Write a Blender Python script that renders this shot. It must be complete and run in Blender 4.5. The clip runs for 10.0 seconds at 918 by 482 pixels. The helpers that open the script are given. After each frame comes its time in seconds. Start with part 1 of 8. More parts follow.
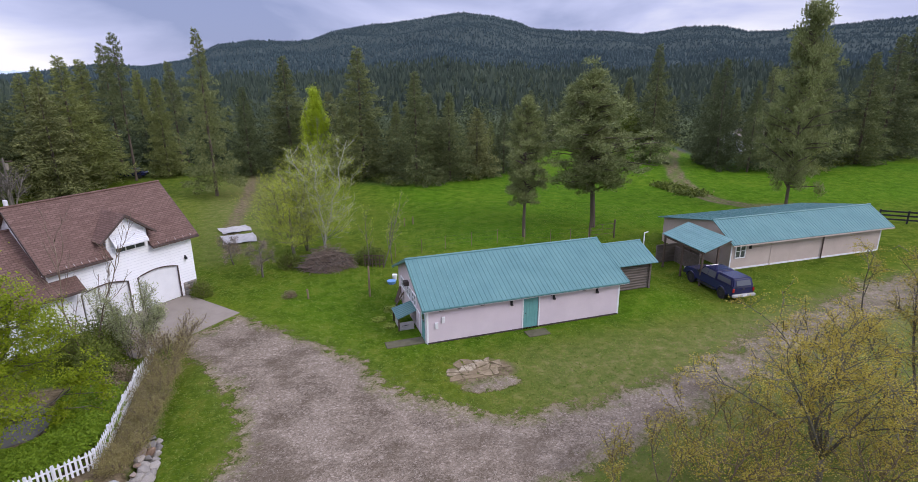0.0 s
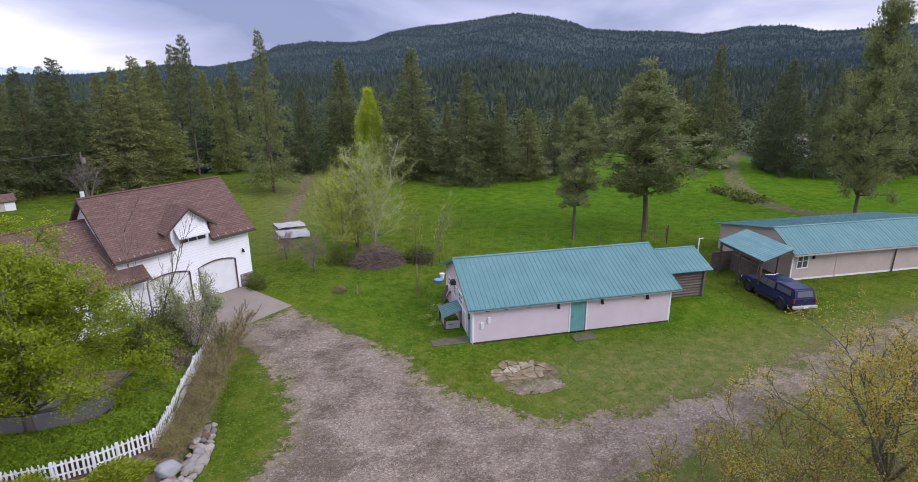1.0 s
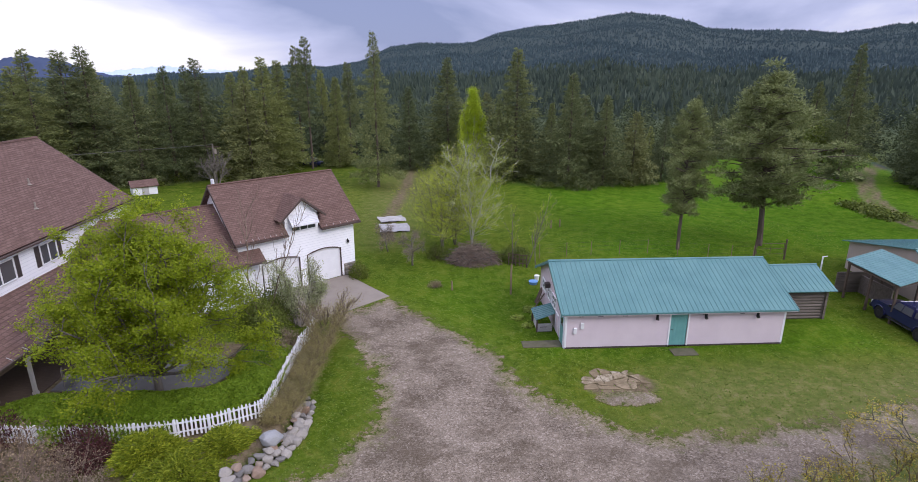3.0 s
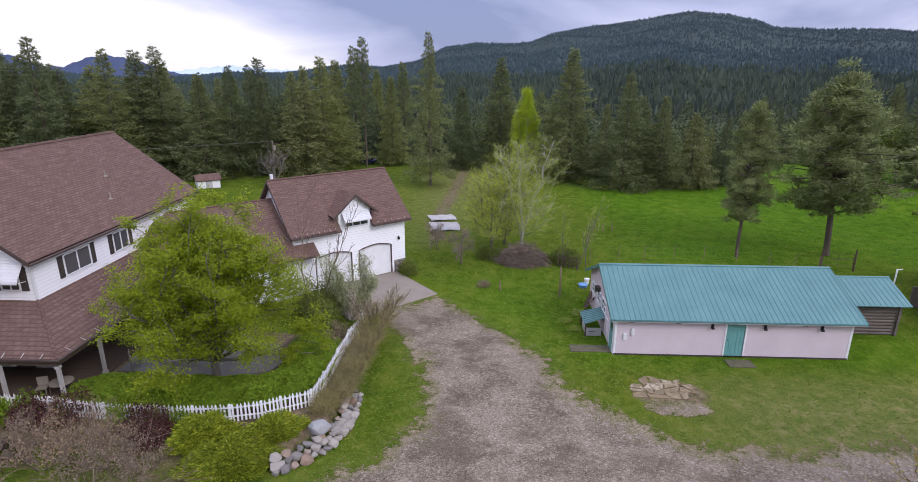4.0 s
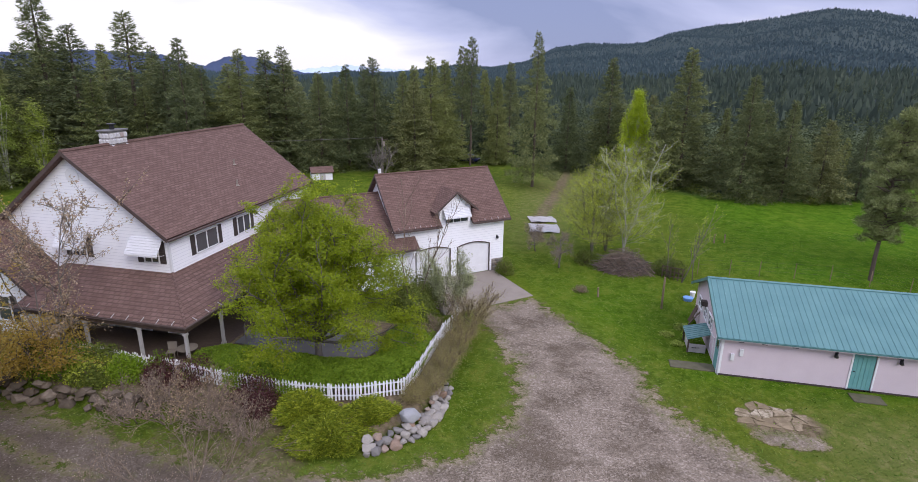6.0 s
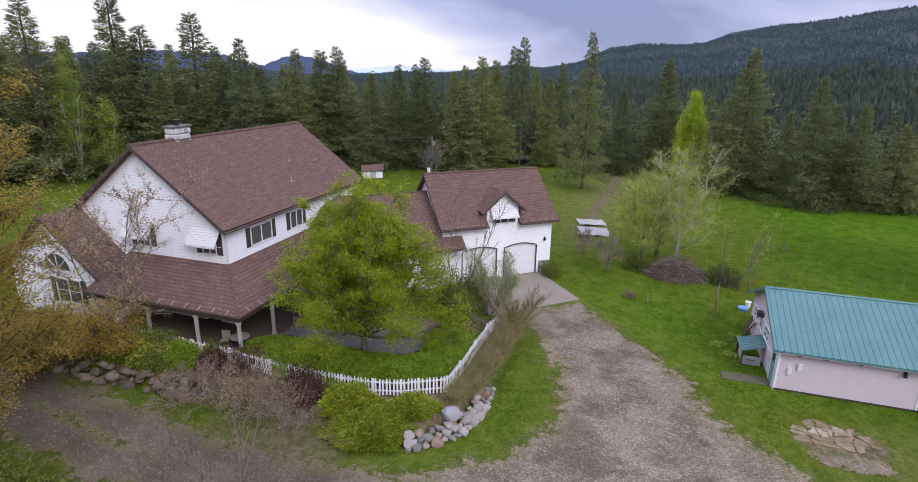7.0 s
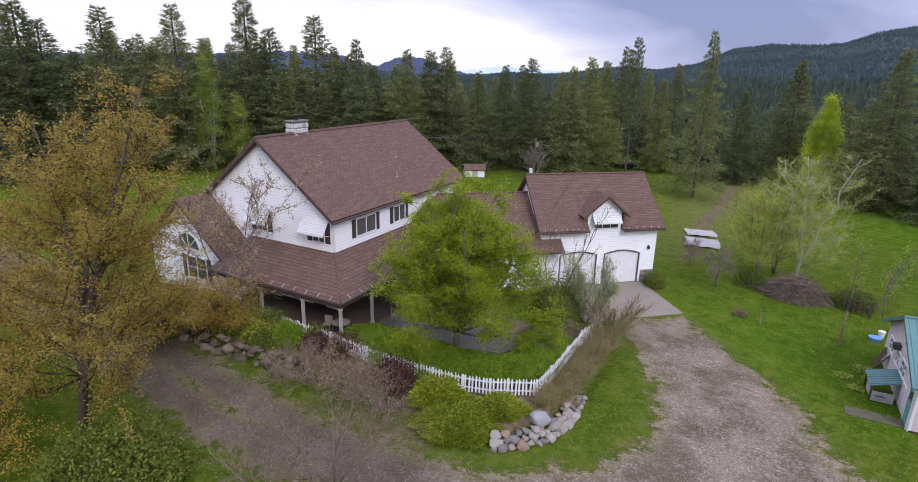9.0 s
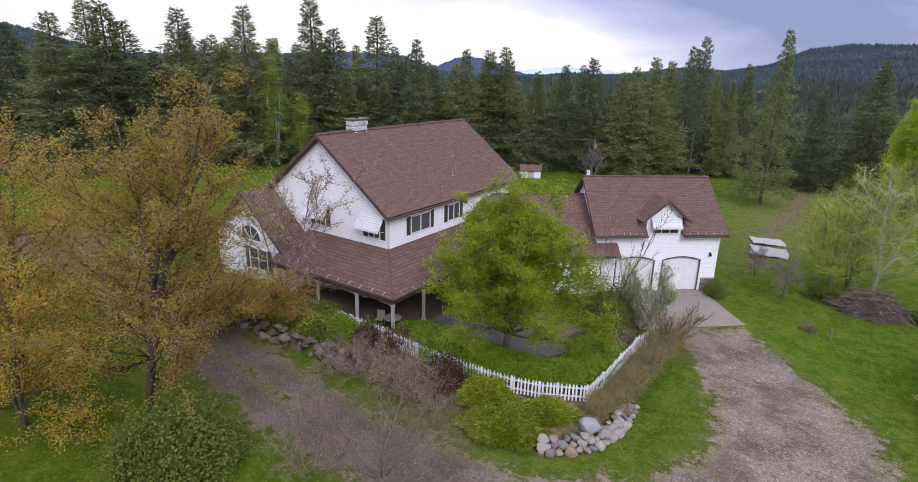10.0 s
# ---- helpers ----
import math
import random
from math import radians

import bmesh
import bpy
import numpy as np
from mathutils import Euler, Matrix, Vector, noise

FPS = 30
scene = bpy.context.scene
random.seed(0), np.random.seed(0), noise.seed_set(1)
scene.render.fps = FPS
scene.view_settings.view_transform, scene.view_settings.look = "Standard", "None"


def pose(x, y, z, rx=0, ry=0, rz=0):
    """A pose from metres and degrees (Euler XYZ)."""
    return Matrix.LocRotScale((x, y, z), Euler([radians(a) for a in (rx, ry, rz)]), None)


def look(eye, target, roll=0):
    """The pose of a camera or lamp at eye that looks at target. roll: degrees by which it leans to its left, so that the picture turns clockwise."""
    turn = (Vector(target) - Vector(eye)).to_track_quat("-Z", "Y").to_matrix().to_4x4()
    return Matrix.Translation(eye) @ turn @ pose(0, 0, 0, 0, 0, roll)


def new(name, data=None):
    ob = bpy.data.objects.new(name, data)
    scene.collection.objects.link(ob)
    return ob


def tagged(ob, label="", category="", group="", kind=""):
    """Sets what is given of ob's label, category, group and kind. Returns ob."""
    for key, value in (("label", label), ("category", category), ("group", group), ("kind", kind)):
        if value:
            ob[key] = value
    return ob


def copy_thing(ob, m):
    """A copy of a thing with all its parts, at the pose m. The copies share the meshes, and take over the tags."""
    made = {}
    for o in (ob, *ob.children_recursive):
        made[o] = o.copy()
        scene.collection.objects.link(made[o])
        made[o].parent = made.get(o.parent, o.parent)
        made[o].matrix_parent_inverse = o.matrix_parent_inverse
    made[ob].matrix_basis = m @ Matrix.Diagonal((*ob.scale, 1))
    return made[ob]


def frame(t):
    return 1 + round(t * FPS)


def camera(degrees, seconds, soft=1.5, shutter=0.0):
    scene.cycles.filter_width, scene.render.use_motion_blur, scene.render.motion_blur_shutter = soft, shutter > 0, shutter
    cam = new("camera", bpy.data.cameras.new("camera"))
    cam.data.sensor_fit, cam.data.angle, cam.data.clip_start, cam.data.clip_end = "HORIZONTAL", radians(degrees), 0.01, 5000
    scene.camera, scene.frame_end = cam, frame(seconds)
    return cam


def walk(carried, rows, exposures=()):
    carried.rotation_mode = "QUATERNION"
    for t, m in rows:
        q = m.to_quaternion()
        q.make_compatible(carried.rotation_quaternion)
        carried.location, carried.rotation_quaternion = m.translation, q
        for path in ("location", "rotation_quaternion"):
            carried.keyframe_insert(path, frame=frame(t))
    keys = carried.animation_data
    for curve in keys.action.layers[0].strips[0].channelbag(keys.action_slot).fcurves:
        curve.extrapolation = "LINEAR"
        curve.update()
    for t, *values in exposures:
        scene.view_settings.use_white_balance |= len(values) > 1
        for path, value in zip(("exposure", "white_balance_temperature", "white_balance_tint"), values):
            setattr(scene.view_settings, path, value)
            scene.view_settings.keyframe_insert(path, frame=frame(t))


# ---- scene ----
cam = camera(79.05, 10.0, soft=0.6)
PATH = [
    (0.0, -7.329, -27.901, 15.105, 72.83, 0.38, -18.52),
    (0.5, -7.339, -27.936, 15.099, 72.88, 0.35, -15.87),
    (1.0, -7.349, -27.968, 15.093, 72.94, 0.28, -13.32),
    (1.5, -7.359, -27.997, 15.085, 72.99, 0.26, -10.65),
    (2.0, -7.369, -28.023, 15.076, 73.04, 0.24, -8.11),
    (2.5, -7.380, -28.046, 15.067, 73.05, 0.12, -5.55),
    (4.0, -7.411, -28.095, 15.032, 73.04, -0.16, 2.44),
    (4.5, -7.422, -28.104, 15.018, 73.02, -0.27, 5.07),
    (5.0, -7.432, -28.111, 15.004, 73.01, -0.34, 7.69),
    (5.5, -7.443, -28.115, 14.989, 73.02, -0.47, 10.41),
    (7.0, -7.476, -28.107, 14.936, 73.01, -0.81, 18.13),
    (7.5, -7.488, -28.097, 14.917, 72.99, -0.92, 20.66),
    (8.0, -7.499, -28.085, 14.897, 72.98, -1.02, 23.36),
    (8.5, -7.510, -28.070, 14.876, 72.97, -1.13, 25.92),
    (9.0, -7.522, -28.051, 14.853, 72.93, -1.14, 28.70),
    (9.5, -7.533, -28.029, 14.830, 72.89, -1.22, 31.34),
    (10.0, -7.545, -28.004, 14.806, 72.82, -1.34, 34.51),
]
walk(cam, [(t, pose(x, y, z, rx, ry, rz)) for t, x, y, z, rx, ry, rz in PATH], exposures=((0.0, 0.15, 6380, 16), (10.0, 0.12, 6380, 16)))

# ---- light: overcast sky, weak wide sun ----
world = bpy.data.worlds.new("sky")
scene.world = world
world.use_nodes = True
wn, wl = world.node_tree.nodes, world.node_tree.links
wn.clear()
w_out = wn.new("ShaderNodeOutputWorld")
w_bg = wn.new("ShaderNodeBackground")
w_sky = wn.new("ShaderNodeTexSky")
w_sky.sky_type = 'NISHITA'
w_sky.sun_disc = False
w_sky.sun_elevation = radians(48)
w_sky.sun_rotation = radians(150)
w_dim = wn.new("ShaderNodeVectorMath")
w_dim.operation = 'SCALE'
w_dim.inputs["Scale"].default_value = 0.10
wl.new(w_sky.outputs[0], w_dim.inputs[0])
w_co = wn.new("ShaderNodeTexCoord")
w_map = wn.new("ShaderNodeMapping")
w_map.inputs["Scale"].default_value = (1.0, 1.0, 3.2)
w_map.inputs["Location"].default_value = (0.35, 0.1, 0.0)
wl.new(w_co.outputs["Generated"], w_map.inputs[0])
w_n = wn.new("ShaderNodeTexNoise")
w_n.inputs["Scale"].default_value = 2.1
w_n.inputs["Detail"].default_value = 6.0
w_n.inputs["Roughness"].default_value = 0.52
w_n.inputs["Distortion"].default_value = 0.4
wl.new(w_map.outputs[0], w_n.inputs[0])
# broad light and dark parts of the cloud cover
w_lit = wn.new("ShaderNodeVectorMath")
w_lit.operation = 'DOT_PRODUCT'
w_lit.inputs[1].default_value = (-0.81, 0.59, 0.0)
wl.new(w_co.outputs["Generated"], w_lit.inputs[0])
w_dark = wn.new("ShaderNodeVectorMath")
w_dark.operation = 'DISTANCE'
w_dark.inputs[1].default_value = (-0.06, 0.98, 0.15)
wl.new(w_co.outputs["Generated"], w_dark.inputs[0])
w_dr = wn.new("ShaderNodeMapRange")
w_dr.inputs[1].default_value, w_dr.inputs[2].default_value = 0.05, 0.46
w_dr.inputs[3].default_value, w_dr.inputs[4].default_value = -0.26, 0.0
wl.new(w_dark.outputs["Value"], w_dr.inputs[0])
w_a = wn.new("ShaderNodeMath")
w_a.operation = 'MULTIPLY_ADD'
w_a.inputs[1].default_value = 0.02
wl.new(w_lit.outputs["Value"], w_a.inputs[0])
wl.new(w_n.outputs[0], w_a.inputs[2])
w_b = wn.new("ShaderNodeMath")
w_b.operation = 'ADD'
wl.new(w_a.outputs[0], w_b.inputs[0])
wl.new(w_dr.outputs[0], w_b.inputs[1])
# a bright gap between cloud and hills
w_z = wn.new("ShaderNodeSeparateXYZ")
wl.new(w_co.outputs["Generated"], w_z.inputs[0])
w_gap = wn.new("ShaderNodeMapRange")
w_gap.inputs[1].default_value, w_gap.inputs[2].default_value = 0.045, 0.115
w_gap.inputs[3].default_value, w_gap.inputs[4].default_value = 0.42, 0.0
wl.new(w_z.outputs[2], w_gap.inputs[0])
w_side = wn.new("ShaderNodeMapRange")
w_side.inputs[1].default_value, w_side.inputs[2].default_value = 0.60, 0.86
wl.new(w_lit.outputs["Value"], w_side.inputs[0])
w_g2 = wn.new("ShaderNodeMath")
w_g2.operation = 'MULTIPLY_ADD'
wl.new(w_gap.outputs[0], w_g2.inputs[0])
wl.new(w_side.outputs[0], w_g2.inputs[1])
wl.new(w_b.outputs[0], w_g2.inputs[2])
w_ramp = wn.new("ShaderNodeValToRGB")
w_ramp.color_ramp.elements[0].position = 0.30
w_ramp.color_ramp.elements[0].color = (0.27, 0.32, 0.53, 1)
w_ramp.color_ramp.elements[1].position = 0.66
w_ramp.color_ramp.elements[1].color = (0.96, 0.96, 1.0, 1)
e = w_ramp.color_ramp.elements.new(0.48)
e.color = (0.52, 0.56, 0.80, 1)
wl.new(w_g2.outputs[0], w_ramp.inputs[0])
w_mix = wn.new("ShaderNodeMix")
w_mix.data_type = 'RGBA'
w_mix.inputs[0].default_value = 0.9
wl.new(w_dim.outputs[0], w_mix.inputs[6])
wl.new(w_ramp.outputs[0], w_mix.inputs[7])
wl.new(w_mix.outputs[2], w_bg.inputs[0])
w_bg.inputs[1].default_value = 1.0
# an overcast sky is brightest overhead
w_sep = wn.new("ShaderNodeSeparateXYZ")
wl.new(w_co.outputs["Generated"], w_sep.inputs[0])
w_up = wn.new("ShaderNodeMapRange")
w_up.inputs[1].default_value, w_up.inputs[2].default_value = 0.15, 0.9
w_up.inputs[3].default_value, w_up.inputs[4].default_value = 1.0, 2.1
wl.new(w_sep.outputs[2], w_up.inputs[0])
wl.new(w_up.outputs[0], w_bg.inputs[1])
wl.new(w_bg.outputs[0], w_out.inputs[0])

sun = new("sun", bpy.data.lights.new("sun", 'SUN'))
sun.data.energy = 1.6
sun.data.angle = radians(25)
sun.data.color = (1.0, 0.97, 0.95)
sun.matrix_world = look((32, -28, 32), (0, 0, 0))

# ---- materials ----
def shader(name, rough=0.8, metal=0.0, spec=0.3):
    m = bpy.data.materials.new(name)
    m.use_nodes = True
    b = m.node_tree.nodes["Principled BSDF"]
    b.inputs["Roughness"].default_value = rough
    b.inputs["Metallic"].default_value = metal
    b.inputs["Specular IOR Level"].default_value = spec
    return m, m.node_tree.nodes, m.node_tree.links, b


def noise_node(n, l, co, scale, detail=4.0, rough=0.55, stretch=None):
    if stretch:
        mp = n.new("ShaderNodeMapping")
        mp.inputs["Scale"].default_value = stretch
        l.new(co, mp.inputs[0])
        co = mp.outputs[0]
    t = n.new("ShaderNodeTexNoise")
    t.inputs["Scale"].default_value = scale
    t.inputs["Detail"].default_value = detail
    t.inputs["Roughness"].default_value = rough
    l.new(co, t.inputs[0])
    return t.outputs[0]


def ramp(n, l, fac, stops):
    r = n.new("ShaderNodeValToRGB")
    els = r.color_ramp.elements
    els[0].position, els[0].color = stops[0][0], (*stops[0][1], 1)
    els[1].position, els[1].color = stops[-1][0], (*stops[-1][1], 1)
    for p, c in stops[1:-1]:
        els.new(p).color = (*c, 1)
    l.new(fac, r.inputs[0])
    return r.outputs[0]


def mix(n, l, fac, a, b, kind='MIX'):
    x = n.new("ShaderNodeMix")
    x.data_type, x.blend_type = 'RGBA', kind
    for v, s in ((fac, x.inputs[0]), (a, x.inputs[6]), (b, x.inputs[7])):
        if isinstance(v, (int, float)):
            s.default_value = v
        elif isinstance(v, tuple):
            s.default_value = (*v, 1)
        else:
            l.new(v, s)
    return x.outputs[2]


def maths(n, l, op, a, b=0.5):
    x = n.new("ShaderNodeMath")
    x.operation = op
    x.use_clamp = op in ('MULTIPLY_ADD',)
    for v, s in ((a, x.inputs[0]), (b, x.inputs[1])):
        if isinstance(v, (int, float)):
            s.default_value = v
        else:
            l.new(v, s)
    return x.outputs[0]


def bump(n, l, b, height, strength=0.4, distance=0.02):
    x = n.new("ShaderNodeBump")
    x.inputs["Strength"].default_value = strength
    x.inputs["Distance"].default_value = distance
    l.new(height, x.inputs["Height"])
    l.new(x.outputs[0], b.inputs["Normal"])


def obj_co(n):
    return n.new("ShaderNodeTexCoord").outputs["Object"]


def mottled(name, c1, c2, scale=3.0, rough=0.8, metal=0.0, fine=40.0, bumps=0.3, c3=None, stretch=None, spec=0.3):
    """Two-scale mottled surface."""
    m, n, l, b = shader(name, rough, metal, spec)
    co = obj_co(n)
    big = noise_node(n, l, co, scale, 5.0, 0.6, stretch)
    small = noise_node(n, l, co, fine, 3.0, 0.6, stretch)
    col = ramp(n, l, big, ((0.3, c1), (0.7, c2)))
    dark = tuple(v * 0.72 for v in c1)
    col = mix(n, l, maths(n, l, 'MULTIPLY', small, 0.6), col, c3 or dark)
    l.new(col, b.inputs["Base Color"])
    bump(n, l, b, small, bumps, 0.01)
    return m


def foliage(name, c1, c2, c3, rough=0.6, translucent=0.25, sway=0.15):
    """Leaf colour that changes from clump to clump and from tree to tree."""
    m, n, l, b = shader(name, rough, 0.0, 0.2)
    geo = n.new("ShaderNodeNewGeometry")
    info = n.new("ShaderNodeObjectInfo")
    col = ramp(n, l, geo.outputs["Random Per Island"], ((0.0, c1), (0.55, c2), (1.0, c3)))
    tint = ramp(n, l, info.outputs["Random"], ((0.0, (1 - 1.2 * sway, 1 - sway, 1 - sway)), (0.5, (1.0, 1.0, 1.0)), (1.0, (1 + 1.15 * sway, 1 + sway, 1 - 0.3 * sway))))
    col = mix(n, l, 1.0, col, tint, 'MULTIPLY')
    l.new(col, b.inputs["Base Color"])
    if translucent:
        tr = n.new("ShaderNodeBsdfTranslucent")
        l.new(col, tr.inputs[0])
        ms = n.new("ShaderNodeMixShader")
        ms.inputs[0].default_value = translucent
        out = n["Material Output"]
        l.new(b.outputs[0], ms.inputs[1])
        l.new(tr.outputs[0], ms.inputs[2])
        l.new(ms.outputs[0], out.inputs[0])
    return m


def grass_colour(n, l, co):
    big = noise_node(n, l, co, 0.09, 5.0, 0.6)
    mid = noise_node(n, l, co, 0.8, 8.0, 0.72)
    fine = noise_node(n, l, co, 9.0, 6.0, 0.80)
    g = ramp(n, l, big, ((0.36, (0.058, 0.102, 0.006)), (0.52, (0.088, 0.128, 0.008)), (0.66, (0.144, 0.148, 0.018))))
    g2 = ramp(n, l, mid, ((0.39, (0.038, 0.066, 0.005)), (0.51, (0.090, 0.134, 0.009)), (0.63, (0.182, 0.176, 0.032))))
    c = mix(n, l, 0.62, g, g2)
    c = mix(n, l, ramp(n, l, fine, ((0.45, (0, 0, 0)), (0.59, (0.66, 0.66, 0.66)))), c, (0.043, 0.084, 0.008))
    c = mix(n, l, ramp(n, l, noise_node(n, l, co, 3.1, 8.0, 0.8), ((0.51, (0, 0, 0)), (0.61, (0.50, 0.50, 0.50)))), c, (0.178, 0.212, 0.040))
    return c, fine, mid


def grass_material():
    m, n, l, b = shader("grass", 1.0, 0.0, 0.03)
    co = obj_co(n)
    c, fine, mid = grass_colour(n, l, co)
    at = n.new("ShaderNodeVertexColor")
    at.layer_name = "cover"
    sep = n.new("ShaderNodeSeparateColor")
    l.new(at.outputs[0], sep.inputs[0])
    earth = ramp(n, l, noise_node(n, l, co, 2.4, 8.0, 0.75), ((0.38, (0.092, 0.068, 0.040)), (0.62, (0.235, 0.180, 0.118))))
    dry = ramp(n, l, noise_node(n, l, co, 1.6, 8.0, 0.78), ((0.34, (0.076, 0.115, 0.022)), (0.52, (0.142, 0.152, 0.043)), (0.68, (0.238, 0.202, 0.098))))
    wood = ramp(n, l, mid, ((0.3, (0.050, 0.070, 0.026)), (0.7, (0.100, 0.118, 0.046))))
    c = mix(n, l, sep.outputs[1], c, dry)
    c = mix(n, l, maths(n, l, 'MULTIPLY', at.outputs[1], 0.65), c, mix(n, l, 1.0, c, (0.70, 1.20, 0.50), 'MULTIPLY'))
    rag = maths(n, l, 'ADD', sep.outputs[0], maths(n, l, 'MULTIPLY', maths(n, l, 'SUBTRACT', noise_node(n, l, co, 1.9, 9.0, 0.78), 0.5), 1.1))
    c = mix(n, l, ramp(n, l, rag, ((0.30, (0, 0, 0)), (0.70, (0.95, 0.95, 0.95)))), c, earth)
    # haze on the distant forest floor, put into the colour by the alpha channel
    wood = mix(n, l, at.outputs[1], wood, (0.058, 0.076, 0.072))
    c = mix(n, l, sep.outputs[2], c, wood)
    l.new(c, b.inputs["Base Color"])
    bump(n, l, b, fine, 0.8, 0.06)
    return m


def gravel_material():
    m, n, l, b = shader("gravel", 1.0, 0.0, 0.05)
    co = obj_co(n)
    stones = n.new("ShaderNodeTexVoronoi")
    stones.inputs["Scale"].default_value = 16.0
    l.new(co, stones.inputs[0])
    s1 = ramp(n, l, noise_node(n, l, co, 0.40, 9.0, 0.66), ((0.40, (0.090, 0.072, 0.056)), (0.5, (0.222, 0.180, 0.146)), (0.60, (0.35, 0.296, 0.254))))
    s2 = ramp(n, l, noise_node(n, l, co, 17.0, 4.0, 0.72), ((0.40, (0.046, 0.035, 0.029)), (0.49, (0.232, 0.190, 0.160)), (0.60, (0.60, 0.515, 0.460))))
    cell = n.new("ShaderNodeTexVoronoi")
    cell.inputs["Scale"].default_value = 13.0
    l.new(co, cell.inputs[0])
    tone = n.new("ShaderNodeSeparateColor")
    l.new(cell.outputs["Color"], tone.inputs[0])
    s3 = ramp(n, l, tone.outputs[0], ((0.0, (0.060, 0.046, 0.038)), (0.42, (0.200, 0.165, 0.140)), (0.78, (0.330, 0.280, 0.245)), (1.0, (0.70, 0.62, 0.56))))
    s = mix(n, l, 0.58, s1, mix(n, l, 0.55, s2, s3))
    s = mix(n, l, maths(n, l, 'MULTIPLY', noise_node(n, l, co, 2.2, 8.0, 0.8), 0.55), s, (0.095, 0.078, 0.050))
    # damp brown hollows, a few metres across with ragged rims
    damp = ramp(n, l, noise_node(n, l, co, 0.30, 9.0, 0.72, (1.0, 1.25, 1.0)), ((0.49, (0, 0, 0)), (0.57, (0.66, 0.66, 0.66))))
    s = mix(n, l, damp, s, mix(n, l, 0.30, (0.078, 0.060, 0.042), s))
    at = n.new("ShaderNodeVertexColor")
    at.layer_name = "cover"
    sep = n.new("ShaderNodeSeparateColor")
    l.new(at.outputs[0], sep.inputs[0])
    wear = maths(n, l, 'ADD', sep.outputs[0], maths(n, l, 'MULTIPLY', maths(n, l, 'SUBTRACT', noise_node(n, l, co, 1.6, 10.0, 0.85), 0.5), 1.9))
    fac = ramp(n, l, wear, ((0.30, (0, 0, 0)), (0.66, (1, 1, 1))))
    dirt = mix(n, l, 0.26, (0.066, 0.052, 0.044), s)
    s = mix(n, l, sep.outputs[1], s, dirt)
    rim = ramp(n, l, noise_node(n, l, co, 1.6, 8.0, 0.78), ((0.40, (0.115, 0.135, 0.034)), (0.52, (0.185, 0.165, 0.070)), (0.62, (0.270, 0.215, 0.120))))
    s = mix(n, l, 1.0, s, (1.0, 0.975, 0.90), 'MULTIPLY')
    c = mix(n, l, fac, rim, s)
    l.new(c, b.inputs["Base Color"])
    l.new(ramp(n, l, wear, ((0.30, (0, 0, 0)), (0.44, (1, 1, 1)))), b.inputs["Alpha"])
    bump(n, l, b, stones.outputs[0], 0.5, 0.02)
    return m


def siding_material(name, c, step, stain=(0.55, 0.55, 0.55)):
    """Lap boards: a saw-tooth relief that repeats up the wall."""
    m, n, l, b = shader(name, 0.55, 0.0, 0.35)
    co = obj_co(n)
    sx = n.new("ShaderNodeSeparateXYZ")
    l.new(co, sx.inputs[0])
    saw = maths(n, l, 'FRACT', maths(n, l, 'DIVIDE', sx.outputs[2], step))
    # the colour also darkens along the lowest strip of every board
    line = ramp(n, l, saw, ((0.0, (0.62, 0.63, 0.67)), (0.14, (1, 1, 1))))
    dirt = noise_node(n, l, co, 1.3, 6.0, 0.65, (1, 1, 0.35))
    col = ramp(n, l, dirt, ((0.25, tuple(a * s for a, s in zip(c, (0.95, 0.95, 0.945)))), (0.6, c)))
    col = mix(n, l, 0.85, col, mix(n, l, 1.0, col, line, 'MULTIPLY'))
    l.new(col, b.inputs["Base Color"])
    bump(n, l, b, saw, 0.2, 0.02)
    return m


